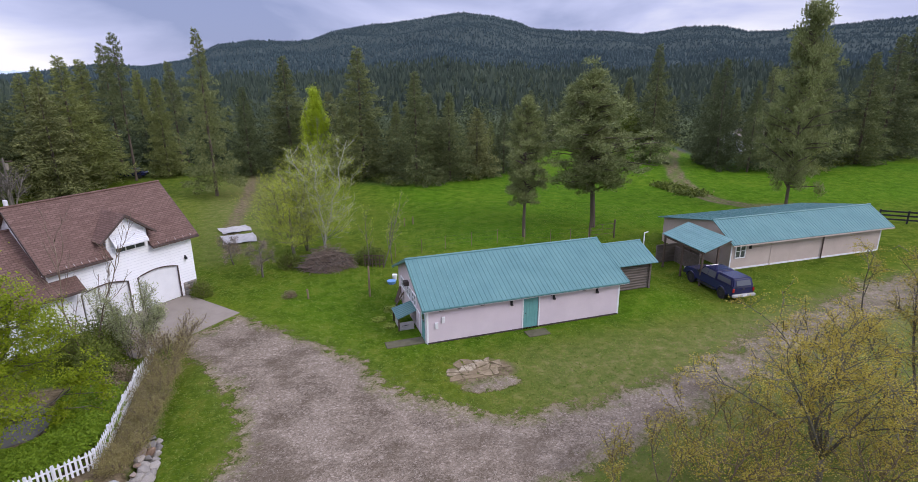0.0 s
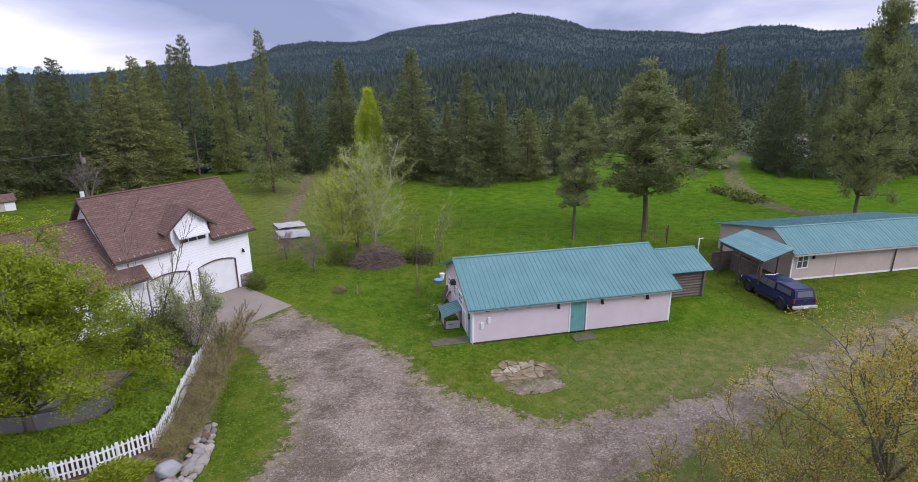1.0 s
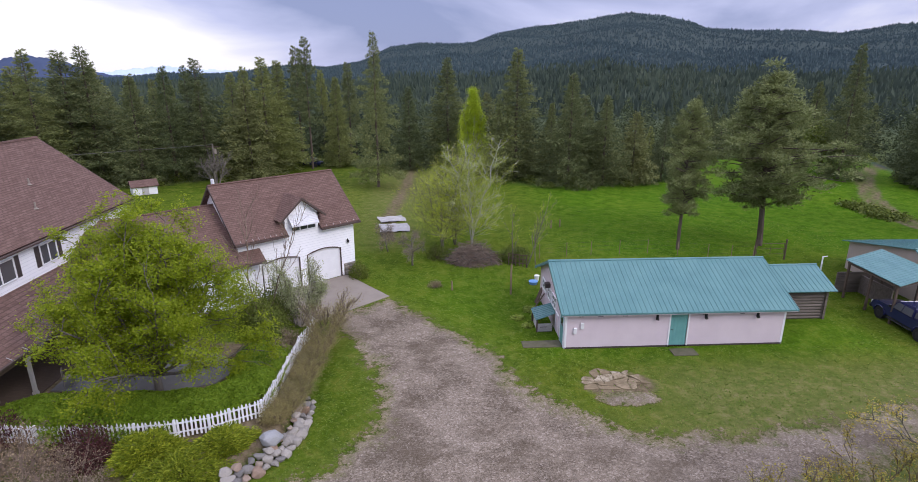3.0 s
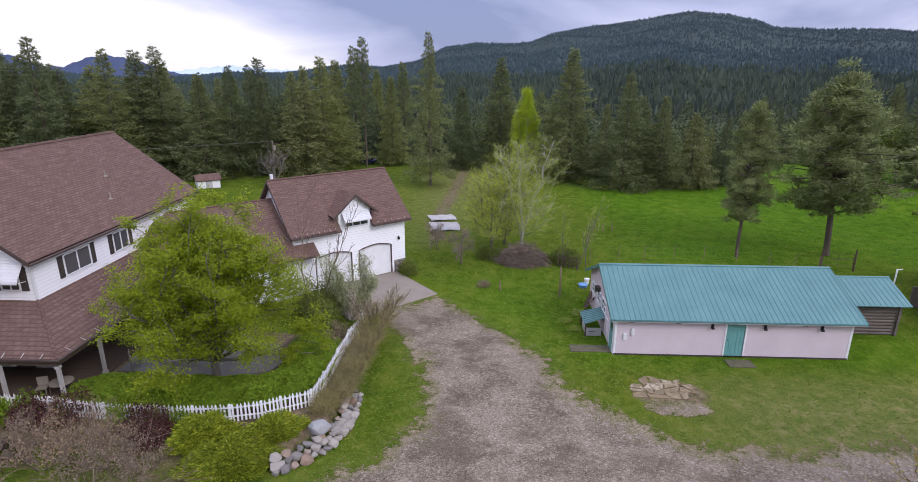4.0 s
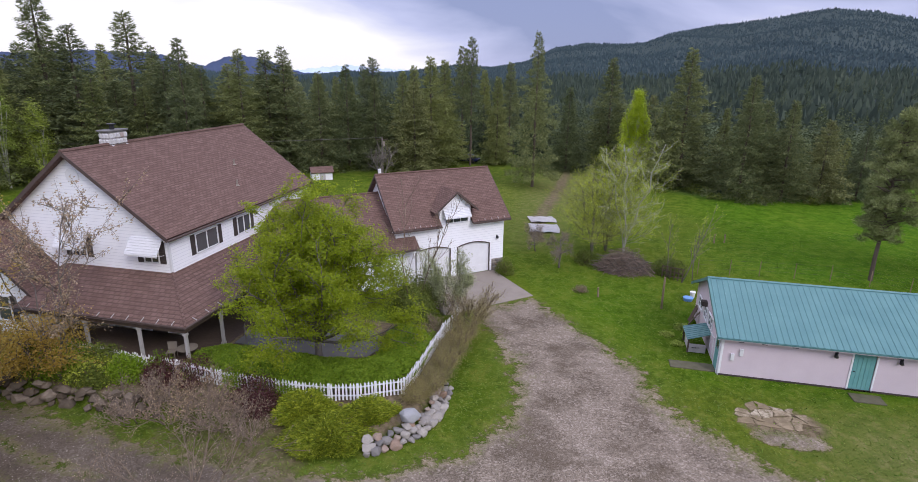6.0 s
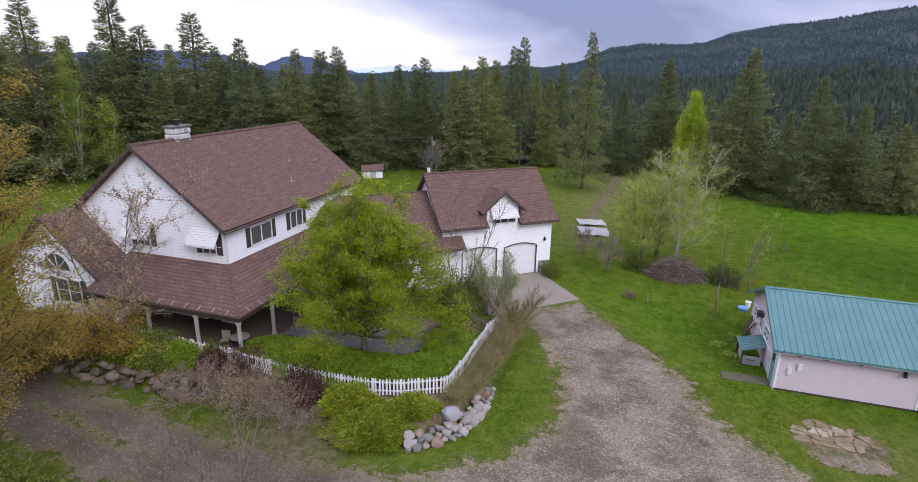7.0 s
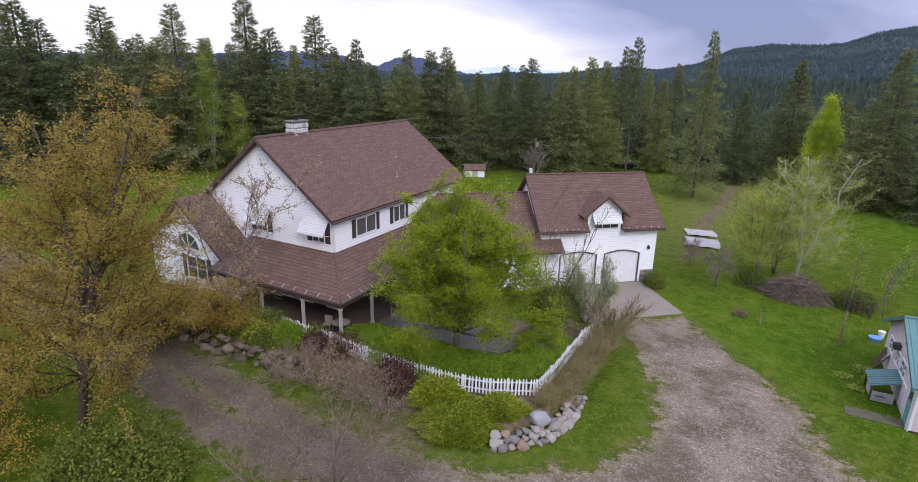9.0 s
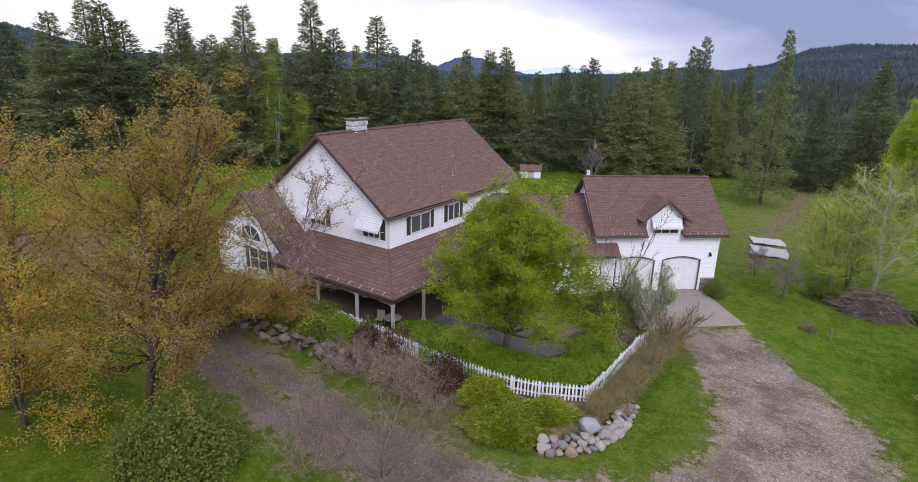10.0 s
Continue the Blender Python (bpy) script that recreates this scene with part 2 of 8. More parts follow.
def shingle_material(name, across, c1, c2, c3):
    """Asphalt shingles: courses run along the eave; across names the axis that runs down the slope."""
    m, n, l, b = shader(name, 0.92, 0.0, 0.2)
    co = obj_co(n)
    sx = n.new("ShaderNodeSeparateXYZ")
    l.new(co, sx.inputs[0])
    cb = n.new("ShaderNodeCombineXYZ")
    along = sx.outputs[1] if across == "x" else sx.outputs[0]
    l.new(along, cb.inputs[0])
    l.new(maths(n, l, 'MULTIPLY', sx.outputs[2], 1.55), cb.inputs[1])
    br = n.new("ShaderNodeTexBrick")
    br.inputs["Scale"].default_value = 1.0
    br.inputs["Brick Width"].default_value = 0.34
    br.inputs["Row Height"].default_value = 0.155
    br.inputs["Mortar Size"].default_value = 0.022
    br.inputs["Mortar Smooth"].default_value = 0.2
    br.inputs["Bias"].default_value = -0.1
    br.inputs["Color1"].default_value = (*c1, 1)
    br.inputs["Color2"].default_value = (*c2, 1)
    br.inputs["Mortar"].default_value = (*tuple(v * 0.55 for v in c1), 1)
    l.new(cb.outputs[0], br.inputs[0])
    big = noise_node(n, l, co, 0.5, 5.0, 0.6)
    col = mix(n, l, maths(n, l, 'MULTIPLY', big, 0.55), br.outputs[0], c3)
    col = mix(n, l, maths(n, l, 'MULTIPLY', noise_node(n, l, co, 30.0, 2.0, 0.6), 0.35), col, tuple(v * 0.5 for v in c1))
    # weathering: dark and faded tabs in ragged runs along the courses
    worn = noise_node(n, l, cb.outputs[0], 2.6, 6.0, 0.75, (0.45, 1.6, 1.0))
    col = mix(n, l, ramp(n, l, worn, ((0.40, (0.42, 0.42, 0.42)), (0.50, (0, 0, 0)))), col, tuple(v * 0.55 for v in c1))
    col = mix(n, l, ramp(n, l, worn, ((0.53, (0, 0, 0)), (0.66, (0.30, 0.30, 0.30)))), col, tuple(min(1.0, v * 1.2) for v in c2))
    l.new(col, b.inputs["Base Color"])
    bump(n, l, b, br.outputs["Fac"], -0.6, 0.015)
    return m


def metal_roof_material(name, c, fade):
    m, n, l, b = shader(name, 0.38, 0.0, 0.5)
    co = obj_co(n)
    big = noise_node(n, l, co, 0.7, 5.0, 0.6)
    streak = noise_node(n, l, co, 3.0, 5.0, 0.6, (1.0, 0.12, 0.12))
    col = ramp(n, l, big, ((0.3, c), (0.75, fade)))
    col = mix(n, l, maths(n, l, 'MULTIPLY', streak, 0.45), col, tuple(v * 0.68 for v in c))
    l.new(col, b.inputs["Base Color"])
    l.new(ramp(n, l, streak, ((0.3, (0.28,) * 3), (0.7, (0.5,) * 3))), b.inputs["Roughness"])
    return m


def stone_material(name, c1, c2, c3):
    m, n, l, b = shader(name, 0.9, 0.0, 0.2)
    co = obj_co(n)
    info = n.new("ShaderNodeObjectInfo")
    tone = ramp(n, l, info.outputs["Random"], ((0.0, c1), (0.25, tuple(0.5 * (u + v) for u, v in zip(c1, c2))), (0.66, c2), (0.86, tuple(min(0.8, 1.12 * v) for v in c2)), (0.92, c3), (1.0, c3)))
    f = noise_node(n, l, co, 6.0, 6.0, 0.7)
    col = mix(n, l, maths(n, l, 'MULTIPLY', f, 0.7), tone, tuple(v * 0.45 for v in c1))
    l.new(col, b.inputs["Base Color"])
    bump(n, l, b, f, 0.6, 0.03)
    return m


def flag_material():
    """Buff flagstones, half buried: trodden earth lies over them in ragged patches."""
    m, n, l, b = shader("flagstone", 0.95, 0.0, 0.15)
    geo = n.new("ShaderNodeNewGeometry")
    co = geo.outputs["Position"]
    info = n.new("ShaderNodeObjectInfo")
    tone = ramp(n, l, info.outputs["Random"], ((0.0, (0.235, 0.180, 0.105)), (0.6, (0.330, 0.262, 0.165)), (1.0, (0.52, 0.455, 0.335))))
    fine = noise_node(n, l, co, 9.0, 6.0, 0.75)
    col = mix(n, l, maths(n, l, 'MULTIPLY', fine, 0.5), tone, (0.17, 0.128, 0.080))
    soil = ramp(n, l, noise_node(n, l, co, 2.3, 8.0, 0.8), ((0.42, (0, 0, 0)), (0.54, (0.90, 0.90, 0.90))))
    col = mix(n, l, soil, col, (0.180, 0.138, 0.084))
    l.new(col, b.inputs["Base Color"])
    bump(n, l, b, fine, 0.5, 0.02)
    return m


def glass_material():
    m, n, l, b = shader("window_glass", 0.06, 0.0, 1.0)
    b.inputs["Base Color"].default_value = (0.075, 0.082, 0.088, 1)
    b.inputs["Coat Weight"].default_value = 0.6
    b.inputs["Coat Roughness"].default_value = 0.03
    return m


M = dict(
    grass=grass_material(), gravel=gravel_material(),
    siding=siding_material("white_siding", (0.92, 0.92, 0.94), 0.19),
    shingle_y=shingle_material("brown_shingles_a", "x", (0.152, 0.091, 0.073), (0.216, 0.139, 0.113), (0.176, 0.110, 0.090)),
    shingle_x=shingle_material("brown_shingles_b", "y", (0.152, 0.091, 0.073), (0.216, 0.139, 0.113), (0.176, 0.110, 0.090)),
    teal=metal_roof_material("teal_metal", (0.084, 0.208, 0.206), (0.124, 0.266, 0.252)),
    pink=mottled("pale_pink_stucco", (0.62, 0.525, 0.565), (0.70, 0.60, 0.635), 0.9, 0.9, fine=18, bumps=0.25, c3=(0.54, 0.455, 0.49)),
    tan=mottled("tan_stucco", (0.50, 0.41, 0.355), (0.60, 0.50, 0.44), 0.9, 0.9, fine=16, bumps=0.25),
    white=mottled("white_paint", (0.76, 0.76, 0.77), (0.84, 0.84, 0.85), 2.0, 0.5, fine=25, bumps=0.15, c3=(0.66, 0.66, 0.66)),
    shutter=mottled("dark_brown_paint", (0.060, 0.048, 0.044), (0.085, 0.068, 0.062), 4.0, 0.6),
    trim=mottled("brown_trim", (0.085, 0.060, 0.052), (0.12, 0.085, 0.072), 4.0, 0.6),
    dark=mottled("dark_metal", (0.020, 0.020, 0.022), (0.035, 0.034, 0.035), 8.0, 0.5),
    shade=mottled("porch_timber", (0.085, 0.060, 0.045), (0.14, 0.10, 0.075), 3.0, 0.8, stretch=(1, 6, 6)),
    tealdoor=mottled("teal_door_paint", (0.130, 0.340, 0.325), (0.175, 0.400, 0.380), 2.0, 0.5),
    log=mottled("weathered_logs", (0.115, 0.095, 0.080), (0.24, 0.20, 0.17), 2.0, 0.9, fine=30, bumps=0.6, stretch=(0.3, 4, 4)),
    concrete=mottled("concrete", (0.250, 0.212, 0.172), (0.325, 0.280, 0.232), 0.8, 0.9, fine=25, bumps=0.2, c3=(0.20, 0.17, 0.138)),
    glass=glass_material(),
    alu=mottled("white_aluminium", (0.72, 0.72, 0.73), (0.82, 0.82, 0.83), 2.0, 0.4, 0.0, fine=12, bumps=0.1),
    stone=stone_material("field_stone", (0.20, 0.188, 0.175), (0.43, 0.39, 0.335), (0.36, 0.235, 0.155)),
    mossy=stone_material("mossy_dark_stone", (0.105, 0.082, 0.060), (0.225, 0.180, 0.135), (0.33, 0.27, 0.21)),
    palestone=stone_material("pale_chimney_stone", (0.58, 0.56, 0.55), (0.72, 0.70, 0.69), (0.48, 0.38, 0.34)),
    greystone=stone_material("smooth_grey_stone", (0.36, 0.36, 0.36), (0.40, 0.40, 0.39), (0.42, 0.41, 0.40)),
    flag=flag_material(),
    bark=mottled("brown_bark", (0.085, 0.064, 0.050), (0.17, 0.132, 0.104), 1.2, 0.95, fine=12, bumps=0.9, stretch=(4, 4, 0.7)),
    lichenbark=mottled("lichen_spotted_bark", (0.060, 0.048, 0.038), (0.115, 0.098, 0.078), 3.0, 0.95, fine=9, bumps=0.8, c3=(0.27, 0.26, 0.21), stretch=(2, 2, 1)),
    greybark=mottled("grey_bark", (0.13, 0.112, 0.095), (0.25, 0.22, 0.19), 1.5, 0.95, fine=14, bumps=0.8, stretch=(4, 4, 0.7)),
    palebark=mottled("pale_bark", (0.36, 0.35, 0.31), (0.55, 0.53, 0.48), 2.0, 0.9, fine=20, bumps=0.4),
    twig=mottled("brown_twigs", (0.16, 0.118, 0.082), (0.26, 0.200, 0.145), 3.0, 0.9),
    redtwig=mottled("pinkish_twigs", (0.190, 0.140, 0.108), (0.300, 0.228, 0.180), 3.0, 0.9),
    fir=foliage("fir_needles", (0.126, 0.150, 0.064), (0.186, 0.212, 0.086), (0.285, 0.304, 0.128), translucent=0.45, sway=0.26),
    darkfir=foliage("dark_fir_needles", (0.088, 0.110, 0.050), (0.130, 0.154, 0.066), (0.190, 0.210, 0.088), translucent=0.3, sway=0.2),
    pine=foliage("pine_needles", (0.160, 0.190, 0.070), (0.228, 0.258, 0.098), (0.315, 0.340, 0.138), translucent=0.3, sway=0.06),
    spruce=foliage("spruce_needles", (0.122, 0.135, 0.050), (0.192, 0.206, 0.075), (0.280, 0.285, 0.108), translucent=0.25, sway=0.10),
    maple=foliage("maple_leaves", (0.205, 0.280, 0.016), (0.275, 0.350, 0.021), (0.370, 0.425, 0.036), translucent=0.55),
    gold=foliage("young_golden_leaves", (0.410, 0.272, 0.056), (0.520, 0.372, 0.080), (0.600, 0.465, 0.130), translucent=0.58),
    blossom=foliage("pale_blossom", (0.30, 0.205, 0.110), (0.42, 0.300, 0.180), (0.54, 0.420, 0.290), translucent=0.3),
    olive=foliage("young_olive_leaves", (0.315, 0.245, 0.045), (0.410, 0.335, 0.066), (0.465, 0.410, 0.110), translucent=0.45),
    fresh=foliage("fresh_green_leaves", (0.270, 0.340, 0.062), (0.360, 0.440, 0.088), (0.460, 0.540, 0.140), translucent=0.45),
    lime=foliage("lime_leaves", (0.360, 0.460, 0.030), (0.450, 0.550, 0.045), (0.540, 0.620, 0.070), translucent=0.45),
    bud=foliage("pale_green_buds", (0.330, 0.410, 0.035), (0.420, 0.490, 0.055), (0.520, 0.560, 0.110), translucent=0.35),
    vine=foliage("ground_cover_leaves", (0.138, 0.225, 0.015), (0.198, 0.308, 0.021), (0.275, 0.388, 0.036), translucent=0.45),
    juniper=foliage("juniper_sprays", (0.096, 0.136, 0.011), (0.200, 0.254, 0.017), (0.385, 0.415, 0.040), translucent=0.3),
    shrub=foliage("dark_green_leaves", (0.080, 0.108, 0.018), (0.122, 0.156, 0.026), (0.180, 0.214, 0.042), translucent=0.25),
    wine=foliage("burgundy_leaves", (0.050, 0.018, 0.020), (0.085, 0.030, 0.030), (0.120, 0.050, 0.045), translucent=0.2),
    catkin=foliage("pinkish_buds", (0.22, 0.155, 0.105), (0.32, 0.238, 0.165), (0.45, 0.350, 0.250), translucent=0.2),
    brownleaf=foliage("olive_brown_leaves", (0.215, 0.172, 0.070), (0.300, 0.250, 0.102), (0.380, 0.335, 0.140), translucent=0.25),
    straw=foliage("dry_brown_leaves", (0.165, 0.125, 0.070), (0.235, 0.185, 0.110), (0.310, 0.255, 0.165), translucent=0.2),
    paleleaf=foliage("pale_grey_green_leaves", (0.260, 0.290, 0.120), (0.380, 0.400, 0.190), (0.520, 0.530, 0.320), translucent=0.3),
    navy=mottled("navy_car_paint", (0.014, 0.016, 0.060), (0.019, 0.021, 0.075), 0.6, 0.18, fine=4, bumps=0.0, c3=(0.012, 0.014, 0.052), spec=0.55),
    rubber=mottled("tyre_rubber", (0.018, 0.018, 0.018), (0.03, 0.03, 0.03), 6.0, 0.85),
    chrome=mottled("worn_chrome", (0.55, 0.55, 0.56), (0.68, 0.68, 0.69), 3.0, 0.25, 0.9, fine=30, bumps=0.05),
    red=mottled("red_lens", (0.32, 0.018, 0.015), (0.40, 0.025, 0.02), 6.0, 0.2),
    tarp=mottled("blue_plastic", (0.14, 0.30, 0.56), (0.18, 0.36, 0.64), 3.0, 0.4),
    stake=mottled("tan_weathered_wood", (0.20, 0.145, 0.088), (0.33, 0.25, 0.165), 2.0, 0.9, fine=30, bumps=0.4, stretch=(4, 4, 0.6)),
    post=mottled("weathered_grey_paint", (0.40, 0.38, 0.36), (0.52, 0.50, 0.48), 3.0, 0.8),
    oldpad=mottled("mossy_old_concrete", (0.085, 0.072, 0.054), (0.150, 0.124, 0.098), 2.5, 0.95, fine=20, bumps=0.5, c3=(0.09, 0.11, 0.03)),
    soil=mottled("dark_soil", (0.050, 0.040, 0.032), (0.085, 0.070, 0.056), 1.5, 0.95, fine=20, bumps=0.6),
    slate=mottled("dark_patio", (0.145, 0.138, 0.134), (0.20, 0.192, 0.186), 1.0, 0.85, fine=14, bumps=0.2),
)


# ---- building helpers ----
def part(name, bm, material, parent, label="", smooth=False):
    me = bpy.data.meshes.new(name)
    bmesh.ops.recalc_face_normals(bm, faces=bm.faces)
    if smooth:
        for f in bm.faces:
            f.smooth = True
    bm.to_mesh(me)
    bm.free()
    me.materials.append(M[material])
    ob = new(name, me)
    ob.parent = parent
    if label:
        ob["label"] = label
    return ob


def raw_part(name, verts, faces, material, parent, label="", smooth=False):
    me = bpy.data.meshes.new(name)
    me.from_pydata([tuple(v) for v in verts], [], faces)
    me.materials.append(M[material])
    if smooth:
        me.polygons.foreach_set("use_smooth", [True] * len(me.polygons))
    ob = new(name, me)
    if parent:
        ob.parent = parent
    if label:
        ob["label"] = label
    return ob


def thing(name, m, label, category, group="", kind=""):
    ob = new(name)
    ob.matrix_world = m
    ob.empty_display_size = 0.3
    return tagged(ob, label, category, group, kind)


def box(bm, x0, x1, y0, y1, z0, z1):
    vs = [bm.verts.new((x, y, z)) for z in (z0, z1) for x, y in ((x0, y0), (x1, y0), (x1, y1), (x0, y1))]
    for q in ((3, 2, 1, 0), (4, 5, 6, 7), (0, 1, 5, 4), (1, 2, 6, 5), (2, 3, 7, 6), (3, 0, 4, 7)):
        bm.faces.new([vs[i] for i in q])
    return vs


def boxed(x0, x1, y0, y1, z0, z1, bevel=0.0):
    bm = bmesh.new()
    box(bm, x0, x1, y0, y1, z0, z1)
    if bevel:
        bmesh.ops.bevel(bm, geom=bm.edges[:], offset=bevel, segments=1, affect='EDGES')
    return bm


def solid(bm, ring, offset):
    """Extrude a planar ring of points by offset."""
    a = [bm.verts.new(p) for p in ring]
    b = [bm.verts.new(Vector(p) + Vector(offset)) for p in ring]
    bm.faces.new(a)
    bm.faces.new(b[::-1])
    k = len(ring)
    for i in range(k):
        bm.faces.new((a[i], b[i], b[(i + 1) % k], a[(i + 1) % k]))


def solids(ring, offset):
    bm = bmesh.new()
    solid(bm, ring, offset)
    return bm


def tube(bm, pts, r0, r1=None, sides=8):
    r1 = r0 if r1 is None else r1
    rings = []
    k = len(pts)
    for i, p in enumerate(pts):
        p = Vector(p)
        d = (Vector(pts[min(i + 1, k - 1)]) - Vector(pts[max(i - 1, 0)])).normalized()
        a = d.orthogonal().normalized()
        b = d.cross(a)
        r = r0 + (r1 - r0) * i / max(1, k - 1)
        rings.append([bm.verts.new(p + r * (math.cos(2 * math.pi * j / sides) * a + math.sin(2 * math.pi * j / sides) * b)) for j in range(sides)])
    for a, b in zip(rings, rings[1:]):
        for j in range(sides):
            bm.faces.new((a[j], a[(j + 1) % sides], b[(j + 1) % sides], b[j]))
    bm.faces.new(rings[0][::-1])
    bm.faces.new(rings[-1])


def tubed(pts, r0, r1=None, sides=8):
    bm = bmesh.new()
    tube(bm, pts, r0, r1, sides)
    return bm

# ---- terrain ----
EYE = np.array([-7.3, -28.1])
CREST_AZ = np.array([-180, -110, -85, -70, -56, -53.9, -51.3, -48.3, -46.2, -44.4, -42.5, -39.2, -37.5, -35.5, -32.9, -29.3, -25.6, -24, -21.7, -19, -16.7, -15, -12.5, -10.3, -6.6, -4.5, -2.7, 0.7, 3.7, 6.4, 8.4, 9.8, 15.6, 20.4, 26.7, 40, 55, 63, 66.3, 68.1, 70.1, 72.1, 80, 110, 180.0])
CREST_EL = np.array([1.0, 2.0, 4.0, 4.0, 3.6, 3.45, 3.23, 3.05, 2.9, 2.95, 3.45, 3.5, 3.17, 2.97, 3.28, 3.35, 3.65, 4.3, 4.8, 5.15, 4.93, 4.6, 4.3, 4.1, 3.5, 2.7, 2.55, 2.62, 2.25, 0.95, 0.55, 0.3, 0.1, -0.4, -0.65, -0.7, -0.6, 0.3, 0.95, 1.4, 2.1, 2.6, 3.2, 2.0, 1.0])
WOOD_AZ = [-180, -75, -58, -53, -47, -41.5, -38.4, -33, -29, -25, -22.4, -12, -0.5, 7.3, 14.3, 21.6, 27.5, 40, 55, 68.5, 73.5, 90, 180]
WOOD_R = [90, 140, 128, 108, 97, 100, 126, 116, 112, 96, 83, 76, 84, 95, 95, 88, 87, 84, 92, 106, 104, 100, 90]


def land(x, y):
    """Height of the ground."""
    x, y = np.asarray(x, float), np.asarray(y, float)
    dx, dy = x - EYE[0], y - EYE[1]
    r = np.hypot(dx, dy)
    az = np.degrees(np.arctan2(-dx, dy))
    top = 15 + 2500 * np.tan(np.radians(np.interp(az, CREST_AZ, CREST_EL)))
    s = np.clip((r - 170) / 2330, 0, 1)
    z = top * s ** 1.6
    far = np.clip((r - 2500) / 1300, 0, 1)
    z = z * (1 - far) - 40 * far
    lump = np.sin(x * 0.006 + 1.3) * np.sin(y * 0.007 + 0.4) + 0.5 * np.sin(x * 0.017 + y * 0.009)
    z = z + np.clip((r - 400) / 1500, 0, 1) * np.clip((2450 - r) / 700, 0, 1) * 16 * lump
    ridge = np.sin(az * 0.42 + r * 0.0021) + 0.6 * np.sin(az * 0.95 - r * 0.0034 + 1.7) + 0.5 * np.sin(r * 0.008 + 0.2 * az)
    z = z + 9 * 4 * np.clip(s - 0.12, 0, 1) * np.clip(0.85 - s, 0, 1) * ridge * (1 - far) * np.clip(top / 120, 0.1, 1)
    # the forest stands in a shallow valley
    dip = np.interp(az, [-180, -75, -50, -30, 5, 20, 60, 90, 180], [0, 2, 4, 6, 6, 4, 2, 0, 0])
    z = z - dip * np.clip((r - np.interp(az, WOOD_AZ, WOOD_R) - 5) / 60, 0, 1) * (1 - np.clip((r - 330) / 400, 0, 1))
    # small swells in the field
    z = z + 0.12 * np.sin(x * 0.21) * np.sin(y * 0.17) * np.clip((y - 14) / 14, 0, 1)
    z = z + 1.6 * np.exp(-((x - 49) / 13) ** 2 - ((y - 52) / 14) ** 2)
    # raised garden in front of the house
    g = np.clip((-13.35 - x) / 0.8, 0, 1) * np.clip((y + 10.15) / 0.6, 0, 1) * np.clip((44 + x) / 3, 0, 1)
    g = g * np.clip((-0.8 * (x + 15.6) + 0.6 * (y + 10.4)) / 0.8, 0, 1)
    g = g * np.clip((2.5 - y) / 3.0 + np.clip((-19.5 - x) / 2.5, 0, 1), 0, 1) * np.clip((20 - y) / 6, 0, 1)
    return z + 0.5 * g * g * (3 - 2 * g)


def seg_dist(x, y, pts):
    d = np.full(np.shape(x), 1e9)
    for (ax, ay), (bx, by) in zip(pts, pts[1:]):
        t = np.clip(((x - ax) * (bx - ax) + (y - ay) * (by - ay)) / ((bx - ax) ** 2 + (by - ay) ** 2), 0, 1)
        d = np.minimum(d, np.hypot(x - ax - t * (bx - ax), y - ay - t * (by - ay)))
    return d


def inside(x, y, ring):
    c = np.zeros(np.shape(x), bool)
    for (ax, ay), (bx, by) in zip(ring, ring[1:] + ring[:1]):
        if ay != by:
            c ^= ((ay > y) != (by > y)) & (x < (bx - ax) * (y - ay) / (by - ay) + ax)
    return c


DRIVE = [(-10.5, 7.2), (-6.5, 2.5), (-4.4, -0.5), (-3.4, -4.0), (-1.4, -6.2), (1.3, -8.2), (5.2, -8.6), (11.4, -7.4), (19.4, -4.5), (26, -3.0), (33, -1.1), (38, -1.0),
         (60, 0), (60, -6), (31, -6), (24.7, -6.3), (16, -9), (12, -9.9), (5.3, -11.3), (1.7, -12.4), (-2, -14.5), (-10, -16.5), (-19.9, -15.8), (-26, -15.6), (-30, -15), (-36.5, -14.4),
         (-45, -13.5), (-70, -12), (-70, -6.5), (-45, -8.8), (-38.5, -10.2), (-33.3, -11.2), (-28.2, -11.9), (-24.3, -12.3), (-19, -12.5), (-17.3, -12.4), (-14.9, -12.0), (-11.4, -9.7), (-9.8, -7.4),
         (-9.5, -3.6), (-10.6, -0.8), (-12.8, 3.8), (-13.4, 4.9)]


